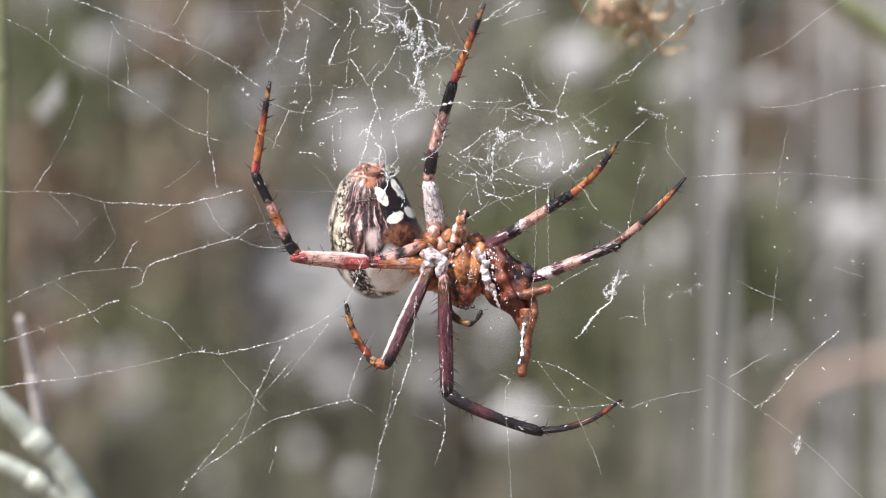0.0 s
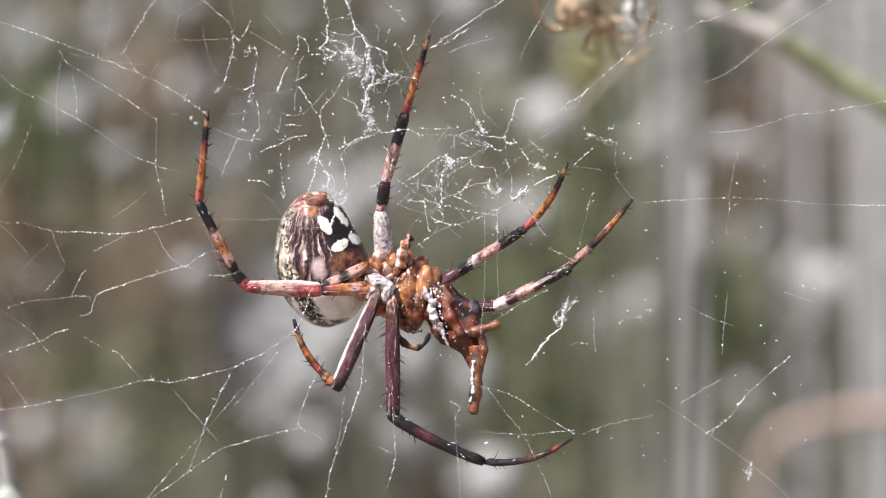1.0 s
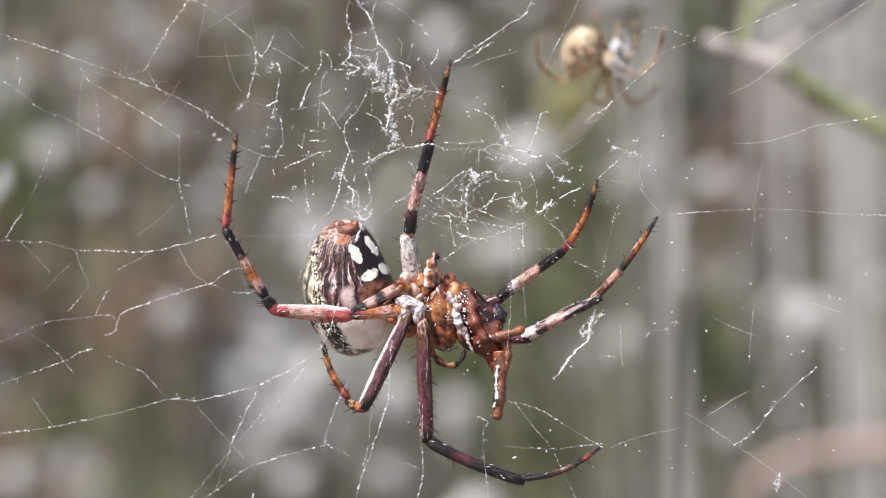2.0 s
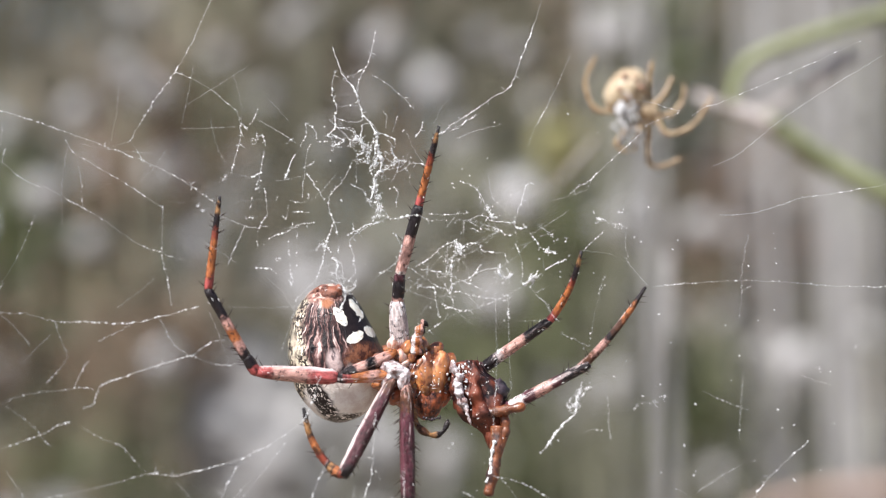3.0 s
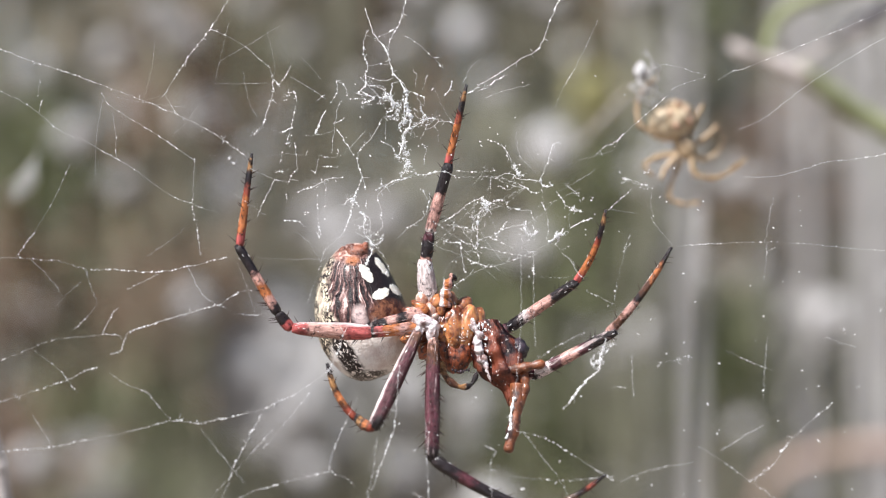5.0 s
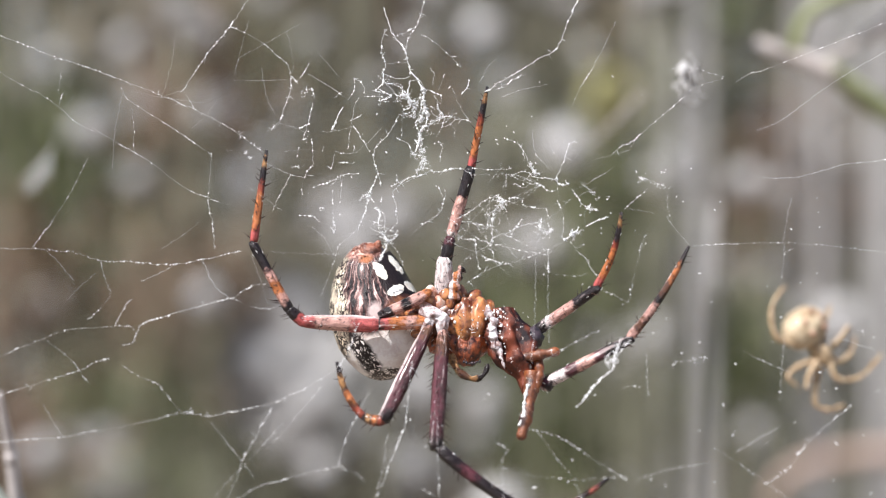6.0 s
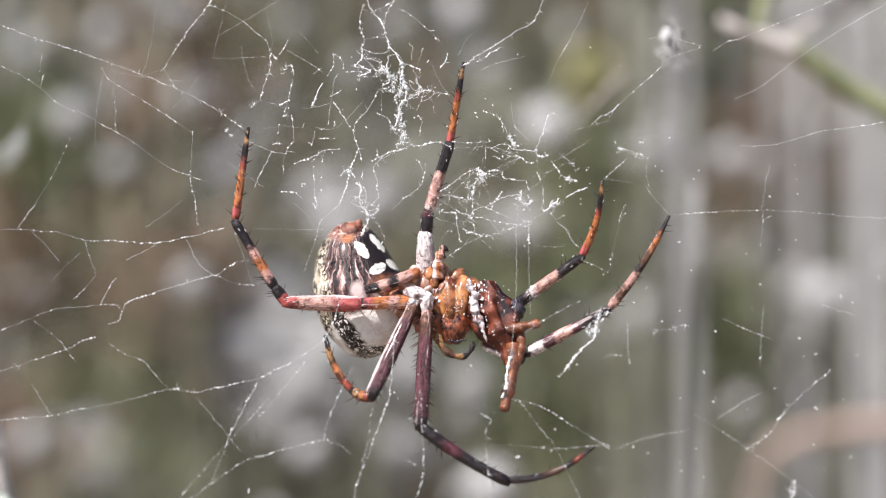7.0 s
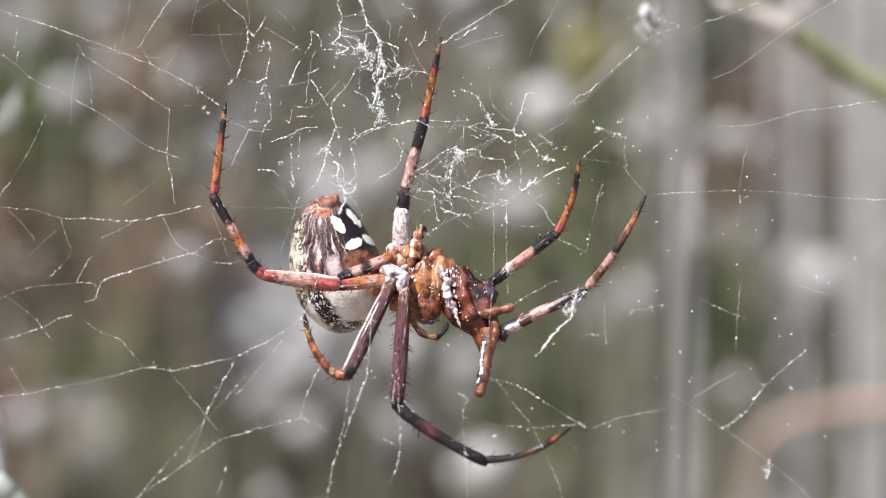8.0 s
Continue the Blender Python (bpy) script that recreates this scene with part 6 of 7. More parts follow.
    walk(MOVING["L1_base"], placed([
        (0, -2.48, 2.93, -4.49, 179.87, -0.78, -172.81),
        (0.5, -1.4, 3.01, -4, -179.49, 1, -170.43),
        (1, -2.27, 2.98, -4.34, -179.52, 1.32, -171.36),
        (1.2, -2.07, 2.97, -5.01, -179.54, 5.1, -171.91),
        (2.3, -1.82, 2.97, -4.57, -179.53, 3.21, -171.72),
        (2.5, -2, 2.98, -4.1, -179.51, 3.26, -171.31),
        (3, -1.58, 3.03, -4.08, -179.43, 2.43, -170.54),
        (3.5, -1.4, 3.08, -4.52, -179.27, 5.68, -170.84),
        (4, -1.5, 3.01, -4.39, -178.98, 6.71, -170.7),
        (4.2, -1.31, 3.01, -4.35, -178.88, 7.59, -170.76),
        (5.3, -1.15, 3.09, -3.46, -178.36, 8.13, -169.04),
        (5.5, -1.16, 3.08, -3.48, -178.43, 6.9, -169.16),
        (6, -1.67, 3.02, -3.42, -178.93, 6.44, -170.49),
        (6.5, -1.44, 3.07, -4.06, -179.25, 4.51, -170.86),
        (7, -1.66, 2.99, -4.05, -179.35, 4.12, -170.89),
        (7.5, -1.66, 3, -4, -179.13, 5.24, -170.72),
        (8, -1.55, 3.02, -3.92, -178.64, 8.14, -170.47),
    ]))
    walk(MOVING["L1_femur"], placed([
        (0, -7.6, 2.25, -4.46, 179.66, -4.69, -175.52),
        (0.5, -6.43, 2.19, -4.08, 179.88, -2.55, -176.6),
        (1, -7.32, 2.21, -4.46, 179.88, -2.83, -176.29),
        (1.2, -7.33, 2.21, -5.49, 179.88, -1.74, -176.22),
        (2.3, -6.96, 2.21, -4.88, 179.61, -5.82, -176.12),
        (2.5, -7.1, 2.2, -4.4, 179.63, -4.98, -176.23),
        (3, -6.83, 2.18, -4.26, 179.72, -4.92, -176.6),
        (3.5, -6.64, 2.26, -5.02, 179.64, -5.55, -176.71),
        (4, -6.64, 2.19, -4.95, 179.55, -7.23, -176.61),
        (4.2, -6.45, 2.19, -4.96, 179.57, -6.89, -176.66),
        (5.3, -6.02, 2.19, -4.11, 179.89, -1.58, -176.72),
        (5.5, -6.01, 2.18, -4.02, 179.93, -1.14, -176.63),
        (6, -6.52, 2.2, -3.99, 179.97, -0.82, -176.2),
        (6.5, -6.4, 2.26, -4.42, 179.97, -0.75, -176.13),
        (7, -6.58, 2.19, -4.43, 179.95, -0.71, -176.17),
        (7.5, -6.57, 2.19, -4.52, 179.82, -2.77, -176.24),
        (8, -6.47, 2.2, -4.62, 179.57, -6.68, -176.39),
    ]))
    walk(MOVING["L1_patella"], placed([
        (0, -13.33, 1.8, -3.98, 163.81, -51.21, -159.57),
        (0.5, -12.85, 1.82, -3.86, 159.95, -53.12, -155.48),
        (1, -13.55, 1.8, -4.13, 163.42, -52.59, -159.47),
        (1.2, -13.54, 1.79, -5.26, 164.27, -52.5, -160.45),
        (2.3, -13.05, 1.8, -4.25, 162.65, -53.74, -158.82),
        (2.5, -13.26, 1.8, -3.86, 161.15, -54.82, -157.34),
        (3, -13.3, 1.81, -3.76, 157.11, -57.34, -153.37),
        (3.5, -13.08, 1.9, -4.43, 161.9, -51.68, -157.5),
        (4, -13.03, 1.81, -4.16, 165.86, -45.9, -160.67),
        (4.2, -12.89, 1.82, -4.2, 165.98, -46.14, -160.78),
        (5.3, -12.59, 1.81, -3.88, 165.98, -49.33, -161.77),
        (5.5, -12.53, 1.79, -3.8, 166.84, -47.32, -162.24),
        (6, -12.69, 1.79, -3.9, 169.36, -39.13, -163.42),
        (6.5, -12.57, 1.84, -4.41, 167.37, -44.92, -162.36),
        (7, -12.72, 1.78, -4.31, 164.97, -50.67, -160.85),
        (7.5, -12.75, 1.78, -4.15, 165.64, -48.65, -161.14),
        (8, -12.73, 1.8, -3.89, 166.97, -44.21, -161.64),
    ]))
    walk(MOVING["L1_tibia"], placed([
        (0, -14.13, 1.5, -2.91, 166.94, -64.13, -165.53),
        (0.5, -13.6, 1.49, -2.73, 167.94, -61.88, -166.5),
        (1, -14.4, 1.5, -2.91, 167.95, -62.58, -166.33),
        (1.2, -14.42, 1.49, -4.02, 168.53, -61.84, -166.95),
        (2.3, -13.84, 1.49, -3.08, 168.87, -60.48, -167.26),
        (2.5, -14.02, 1.49, -2.73, 168.26, -61.22, -166.56),
        (3, -13.96, 1.5, -2.73, 168.41, -60.8, -166.78),
        (3.5, -13.82, 1.59, -3.42, 168.46, -60.55, -166.78),
        (4, -13.85, 1.5, -3.18, 169.02, -59.76, -167.35),
        (4.2, -13.72, 1.51, -3.23, 169.17, -59.26, -167.5),
        (5.3, -13.52, 1.53, -2.88, 169.05, -58.24, -167.2),
        (5.5, -13.44, 1.52, -2.92, 168.72, -59.2, -166.82),
        (6, -13.68, 1.51, -3.17, 168.9, -58.84, -167.13),
        (6.5, -13.52, 1.54, -3.38, 169.79, -58.26, -168.02),
        (7, -13.6, 1.49, -3.22, 170.37, -57.63, -168.52),
        (7.5, -13.64, 1.49, -3.14, 169.91, -58.19, -168.04),
        (8, -13.59, 1.51, -3, 169.29, -58.59, -167.47),
    ]))
    walk(MOVING["L1_meta"], placed([
        (0, -16.86, 0.82, 2.68, 31.81, -77.91, -32.36),
        (0.5, -16.49, 0.8, 2.83, 37.75, -80.2, -38.15),
        (1, -17.24, 0.81, 2.62, 42.18, -80.69, -42.7),
        (1.2, -17.39, 0.81, 1.57, 36.8, -79.68, -37.25),
        (2.3, -16.91, 0.8, 2.47, 36.78, -79.87, -37.21),
        (2.5, -16.95, 0.8, 2.69, 35.46, -79.42, -35.84),
        (3, -17.01, 0.81, 2.7, 38.88, -79.88, -39.19),
        (3.5, -16.9, 0.87, 2.17, 40.42, -80.41, -40.86),
        (4, -16.89, 0.8, 2.33, 36.14, -79.98, -36.62),
        (4.2, -16.85, 0.8, 2.33, 37.5, -80.25, -37.99),
        (5.3, -16.71, 0.8, 2.4, 43.94, -81.25, -44.23),
        (5.5, -16.55, 0.79, 2.48, 46.24, -81.58, -46.54),
        (6, -16.82, 0.78, 2.22, 44.44, -81.48, -44.72),
        (6.5, -16.75, 0.85, 1.99, 45.05, -81.4, -45.48),
        (7, -16.91, 0.8, 2.27, 38.42, -80.52, -38.88),
        (7.5, -16.9, 0.79, 2.4, 39.36, -80.73, -39.81),
        (8, -16.76, 0.79, 2.44, 42.99, -81.35, -43.41),
    ]))
    walk(MOVING["T_femur"], placed([
        (0, -1.88, 4.42, -1.83, 132.63, -73.84, -131.97),
        (0.5, -2.03, 4.4, -1.74, 120.8, -76.71, -119.3),
        (1, -2.25, 4.49, -2.17, 107.92, -76.33, -106.09),
        (1.2, -1.88, 4.5, -2.86, 122.66, -71.56, -121.46),
        (2.3, -1.78, 4.45, -2.83, 113.12, -75.54, -112.57),
        (2.5, -2.01, 4.46, -2.39, 100.23, -76.48, -99.3),
        (3, -1.65, 4.51, -2.25, 103.85, -74.77, -103.04),
        (3.5, -1.44, 4.54, -2.56, 114.46, -74.36, -114.34),
        (4, -1.52, 4.45, -2.29, 104.08, -75.99, -103.87),
        (4.2, -1.35, 4.45, -2.31, 111.05, -75.34, -110.96),
        (5.3, -1.36, 4.59, -2.26, 110.93, -72.04, -109.67),
        (5.5, -1.27, 4.62, -2.28, 104.98, -71.69, -104),
        (6, -1.36, 4.67, -2.16, 90.69, -70.04, -90.71),
        (6.5, -1.15, 4.67, -2.53, 93.13, -71.83, -93.21),
        (7, -1.43, 4.53, -2.31, 91.52, -73.31, -91.44),
        (7.5, -1.52, 4.56, -2.23, 89.66, -72.79, -89.55),
        (8, -1.56, 4.61, -2.1, 89.34, -71.71, -89.34),
    ]))
    walk(MOVING["T_patella"], placed([
        (0, -2.69, 3.5, 2.39, 52.38, -75.54, -53.27),
        (0.5, -2.59, 3.54, 2.45, 49.13, -72.69, -50.44),
        (1, -2.52, 3.5, 2.06, 50.32, -75.29, -51.24),
        (1.2, -2.48, 3.49, 0.72, 51.7, -76.16, -52.52),
        (2.3, -2.17, 3.5, 1.19, 55.88, -76.35, -56.64),
        (2.5, -2.16, 3.48, 1.77, 57.54, -76.64, -58.27),
        (3, -1.88, 3.49, 1.62, 61.05, -77.27, -61.65),
        (3.5, -1.83, 3.58, 1.2, 56.34, -76.48, -57.08),
        (4, -1.74, 3.5, 1.62, 52.15, -75.62, -53.03),
        (4.2, -1.7, 3.52, 1.52, 52.25, -75.75, -53.12),
        (5.3, -1.73, 3.48, 1.46, 54.36, -77.57, -55),
        (5.5, -1.54, 3.48, 1.36, 52.86, -76.9, -53.63),
        (6, -1.38, 3.5, 1.02, 48.5, -73.96, -49.62),
        (6.5, -1.22, 3.54, 0.89, 55.88, -75.23, -56.65),
        (7, -1.46, 3.51, 1.08, 63.93, -76.43, -64.57),
        (7.5, -1.5, 3.51, 1.16, 62.78, -76.3, -63.45),
        (8, -1.55, 3.51, 1.21, 60.31, -76, -61.05),
    ]))
    walk(MOVING["T_tibia"], placed([
        (0, -2.32, 3, 4.81, 40.58, -67.61, -42.77),
        (0.5, -2.14, 2.99, 4.71, 41.57, -68.07, -43.74),
        (1, -2.15, 3.01, 4.43, 40.44, -67.12, -42.4),
        (1.2, -2.13, 3.02, 3.13, 43.08, -68.19, -45.24),
        (2.3, -1.87, 3.03, 3.53, 42.89, -67.7, -45.05),
        (2.5, -1.89, 3.01, 4.12, 40.51, -66.38, -42.54),
        (3, -1.65, 3.03, 4, 41.68, -67.42, -44.11),
        (3.5, -1.56, 3.13, 3.51, 44.86, -68.2, -47.17),
        (4, -1.42, 3.05, 3.87, 45.97, -67.94, -47.96),
        (4.2, -1.38, 3.07, 3.78, 46.76, -68.34, -48.84),
        (5.3, -1.4, 3, 4.09, 41.39, -68.15, -43.51),
        (5.5, -1.18, 2.97, 4.01, 40.79, -68.49, -42.84),
        (6, -0.88, 2.93, 3.59, 40.13, -69.17, -42.05),
        (6.5, -0.84, 2.99, 3.4, 38.58, -67.97, -40.71),
        (7, -1.19, 2.98, 3.51, 37.44, -66.82, -39.75),
        (7.5, -1.22, 2.98, 3.56, 38.64, -67.42, -40.83),
        (8, -1.25, 2.98, 3.63, 41.57, -68.73, -43.64),
    ]))
    walk(MOVING["T_meta"], placed([
        (0, -0.65, 1.48, 10.28, 28.41, -65.09, -30.82),
        (0.5, -0.55, 1.48, 10.17, 31.83, -67.47, -33.91),
        (1, -0.44, 1.47, 9.9, 34.29, -68.33, -35.79),
        (1.2, -0.58, 1.46, 8.64, 37.85, -70.56, -39.49),
        (2.3, -0.29, 1.46, 8.98, 36.22, -70, -37.96),
        (2.5, -0.17, 1.45, 9.38, 38.94, -70.77, -40.83),
        (3, -0.08, 1.5, 9.26, 39.27, -70.01, -41.02),
        (3.5, -0.13, 1.56, 8.88, 41.56, -71.61, -43.11),
        (4, -0, 1.49, 9.12, 42.08, -72.34, -43.4),
        (4.2, -0, 1.51, 9.07, 42.82, -72.48, -44.19),
        (5.3, 0.14, 1.55, 9.34, 44.26, -71.06, -45.87),
        (5.5, 0.37, 1.56, 9.29, 44.96, -71.02, -46.43),
        (6, 0.66, 1.57, 8.95, 52.16, -72.26, -53.47),
        (6.5, 0.82, 1.61, 8.64, 56.28, -73.62, -57.77),
        (7, 0.54, 1.55, 8.74, 51.52, -73.23, -52.81),
        (7.5, 0.43, 1.53, 8.9, 49.87, -72.74, -51.11),
        (8, 0.29, 1.52, 9.04, 48.32, -72.08, -49.54),
    ]))
    walk(MOVING["R1_femur"], placed([
        (0, 2, 4.99, -3.32, 5.79, -28.85, -12.87),
        (0.5, 2.61, 5.03, -4.32, 7.29, -31.28, -13.39),
        (1, 2, 5.02, -4.47, 7.56, -34.23, -15.03),
        (1.2, 2.36, 5.01, -5.13, 6.49, -25.98, -13.35),
        (2.3, 3.03, 5.01, -5.38, 6.52, -29.04, -13.71),
        (2.5, 2.83, 5.01, -4.96, 6.77, -32.44, -13.99),
        (3, 3.1, 5.04, -4.89, 7.59, -30.33, -14.86),
        (3.5, 3.1, 5.09, -5.28, 7.78, -30.76, -15.21),
        (4, 2.94, 5.02, -5.09, 7.18, -28.19, -13.98),
        (4.2, 3.07, 5.02, -5.11, 7.25, -28.84, -14.06),
        (5.3, 2.95, 5.02, -5.21, 7.38, -33.93, -13.38),
        (5.5, 3.25, 5.02, -5.25, 7.17, -33.79, -13.36),
        (6, 3.96, 5.01, -5.25, 6.63, -28.85, -13.84),
        (6.5, 4.04, 5.04, -5.7, 6.28, -31.3, -12.91),
        (7, 3.63, 4.93, -5.5, 5.16, -28.38, -10.11),
        (7.5, 3.62, 4.94, -5.49, 5.52, -29.96, -10.5),
        (8, 3.71, 4.97, -5.51, 6.34, -32.79, -11.59),
    ]))
    walk(MOVING["R1_tibia"], placed([
        (0, 3.86, 4.64, -2.3, 15.67, -30.43, -29),
        (0.5, 4.66, 4.6, -3.07, 16.75, -32.96, -28.96),
        (1, 3.92, 4.5, -3.11, 14.09, -30.83, -24.52),
        (1.2, 4.58, 4.46, -4, 14.67, -33.07, -25.73),
        (2.3, 5.24, 4.43, -4.09, 14.65, -33.48, -24.99),
        (2.5, 5, 4.43, -3.5, 14.32, -31.41, -24.7),
        (3, 5.17, 4.49, -3.64, 14, -31.71, -25.67),
        (3.5, 5.14, 4.51, -4, 13.75, -32.21, -25.25),
        (4, 5.23, 4.42, -3.81, 13.61, -31.92, -24.92),
        (4.2, 5.35, 4.42, -3.81, 13.68, -31.94, -25.12),
        (5.3, 5.19, 4.47, -3.67, 13.1, -30.22, -24.81),
        (5.5, 5.46, 4.49, -3.75, 13.5, -30.22, -25.53),
        (6, 5.91, 4.58, -4.16, 14.99, -30.57, -27.75),
        (6.5, 6.26, 4.56, -4.3, 14.14, -31.11, -25.82),
        (7, 6.12, 4.47, -4.12, 14.02, -31.47, -25.4),
        (7.5, 6.08, 4.47, -4.04, 14.17, -31.42, -25.48),
        (8, 6.03, 4.48, -3.97, 14.58, -32.6, -25.93),
    ]))
    walk(MOVING["R1_meta"], placed([
        (0, 8.53, 2.05, 0.8, 19.74, -44.63, -27.51),
        (0.5, 9.36, 2, 0.42, 26.36, -53.1, -31.52),
        (1, 9.44, 1.98, 0.55, 27.57, -53.71, -31.85),
        (1.2, 9.74, 1.97, -0.23, 29.22, -56.87, -33.74),
        (2.3, 10.5, 1.97, -0.21, 33.07, -60, -37.04),
        (2.5, 10.32, 1.97, 0.12, 32.15, -58.03, -35.9),
        (3, 10.3, 2.03, -0.18, 34.11, -58.63, -38.41),
        (3.5, 10.4, 2.04, -0.36, 34.64, -59.92, -38.83),
        (4, 10.48, 1.98, -0.18, 34.69, -60.21, -38.62),
        (4.2, 10.54, 1.99, -0.23, 35.79, -60.92, -39.82),
        (5.3, 10.48, 2.03, -0.31, 37.9, -61.39, -41.58),
        (5.5, 10.66, 2.01, -0.39, 39.24, -62.44, -42.88),
        (6, 10.87, 1.95, -0.75, 41.25, -64.8, -44.31),
        (6.5, 11.6, 1.99, -0.7, 50.08, -67.64, -53.34),
        (7, 11.32, 2, -0.56, 47.78, -66.36, -50.32),
        (7.5, 11.24, 2.02, -0.56, 48.08, -65.92, -50.67),
        (8, 11.11, 2.02, -0.44, 46.9, -64.76, -49.69),
    ]))
    walk(MOVING["R2_femur"], placed([
        (0, 3.78, 4.51, -6.21, 3.67, -10.88, -20.92),
        (0.5, 4.12, 4.51, -6.58, 2.64, -9.17, -18.22),
        (1, 3.71, 4.45, -6.17, 0.44, -3.65, -15.94),
        (1.2, 4.03, 4.43, -6.72, 0.1, 2.48, -16.13),
        (2.3, 4.28, 4.57, -7.49, 0.13, -0.35, -21.75),
        (2.5, 4.03, 4.56, -7.07, -0.16, 0.39, -20.54),
        (3, 4.25, 4.54, -6.7, -1.28, 3.63, -19.33),
        (3.5, 4.24, 4.56, -7.46, 0.56, -1.79, -19.73),
        (4, 3.97, 4.48, -7.63, 2.39, -7.67, -18.96),
        (4.2, 4.11, 4.47, -7.66, 2.3, -6.59, -18.08),
        (5.3, 4.12, 4.45, -7.58, -1.12, 2.1, -16.11),
        (5.5, 4.32, 4.45, -7.44, -3.53, 8.48, -16.76),
        (6, 4.48, 4.5, -6.91, -10.93, 28.17, -22.03),
        (6.5, 4.23, 4.6, -7.38, -11.08, 25.44, -22.68),
        (7, 3.5, 4.53, -7.31, -10.21, 25.62, -21.3),
        (7.5, 3.6, 4.53, -7.29, -9.61, 25.01, -21.87),
        (8, 3.94, 4.53, -7.3, -8.68, 23.66, -23.37),
    ]))
    walk(MOVING["R2_tibia"], placed([
        (0, 6.2, 3.58, -5.76, 7.44, -21.65, -19.49),
        (0.5, 7.07, 3.55, -6.13, 8.68, -25.45, -19.56),
        (1, 6.57, 3.69, -6.18, 10.38, -26.12, -22.45),
        (1.2, 6.72, 3.72, -7.14, 10.66, -26.17, -23.11),
        (2.3, 6.86, 3.53, -7.52, 8.93, -26.58, -19.35),
        (2.5, 6.77, 3.53, -7.15, 8.91, -26.28, -19.47),
        (3, 6.99, 3.58, -7, 9.04, -26.24, -20.43),
        (3.5, 6.88, 3.6, -7.36, 8.47, -25.33, -19.12),
        (4, 6.82, 3.49, -7.23, 8.13, -24.4, -18.35),
        (4.2, 7.05, 3.51, -7.38, 8.46, -25.79, -19.07),
        (5.3, 7.24, 3.56, -7.79, 9.03, -26.33, -19.72),
        (5.5, 7.35, 3.54, -7.92, 8.87, -26.26, -19.42),
        (6, 7.21, 3.42, -8.23, 7.79, -26.05, -17.3),
        (6.5, 7.26, 3.38, -8.49, 7.26, -26.93, -16.08),
        (7, 6.84, 3.32, -8.33, 6.95, -25.88, -15.37),
        (7.5, 6.76, 3.34, -8.31, 6.78, -25.4, -15.45),
        (8, 6.75, 3.38, -8.21, 6.55, -24.52, -15.74),
    ]))
    walk(MOVING["R2_meta"], placed([
        (0, 11.85, 1.56, -3.49, 10, -42.53, -14.68),
        (0.5, 12.63, 1.56, -3.46, 12.48, -47.94, -16.45),
        (1, 11.89, 1.51, -3.4, 10.49, -44.74, -14),
        (1.2, 11.98, 1.49, -4.3, 10.53, -46.81, -14.17),
        (2.3, 12.62, 1.51, -4.48, 12.58, -50.89, -16.06),
        (2.5, 12.49, 1.51, -4.17, 12.42, -50.03, -15.94),
        (3, 12.47, 1.54, -4.18, 12.14, -48.93, -15.91),
        (3.5, 12.74, 1.57, -4.5, 12.83, -50.85, -16.64),
        (4, 12.79, 1.51, -4.42, 12.75, -50.93, -16.27),
        (4.2, 12.83, 1.5, -4.44, 12.69, -50.98, -16.11),
        (5.3, 13.06, 1.48, -4.64, 13.06, -53.38, -16.17),
        (5.5, 13.33, 1.47, -4.71, 13.52, -54.46, -16.51),
        (6, 13.51, 1.45, -4.88, 14.37, -56.07, -17.09),
        (6.5, 13.74, 1.48, -4.89, 14.29, -56.02, -17.16),
        (7, 13.53, 1.48, -4.82, 13.91, -55.45, -16.87),
        (7.5, 13.49, 1.47, -4.86, 14.15, -55.69, -17.02),
        (8, 13.53, 1.47, -4.92, 14.63, -56.02, -17.28),
    ]))
    walk(MOVING["B_femur"], placed([
        (0, -1.44, 2.58, -5.19, -79.78, 80.99, -80.04),
        (0.5, -0.98, 2.61, -4.5, -120.17, 79.34, -119.55),
        (1, -1.62, 2.6, -4.94, -85.78, 80.88, -86.22),
        (1.2, -1.36, 2.59, -5.63, -58.26, 79.68, -58.68),
        (2.3, -1.19, 2.59, -5.18, -90.16, 81.07, -90.18),
        (2.5, -1.45, 2.59, -4.69, -85.19, 80.95, -85.11),
        (3, -1.23, 2.61, -4.63, -89.79, 80.8, -89.77),
        (3.5, -1.06, 2.66, -5.11, -92.3, 80.9, -92.32),
        (4, -1.13, 2.59, -5.02, -88.16, 81.06, -88.14),
        (4.2, -0.97, 2.59, -5, -90.26, 81.02, -90.25),
        (5.3, -1.06, 2.61, -4.18, -92.42, 80.9, -92.33),
        (5.5, -1.03, 2.61, -4.11, -94.29, 80.75, -94.18),
        (6, -1.33, 2.63, -3.89, -102.95, 80.34, -102.78),
        (6.5, -1.06, 2.68, -4.47, -107.48, 79.93, -107.29),
        (7, -1.24, 2.61, -4.51, -104.68, 80.48, -104.42),
        (7.5, -1.24, 2.61, -4.51, -105.48, 80.58, -105.23),
        (8, -1.19, 2.6, -4.54, -107.77, 80.46, -107.6),
    ]))
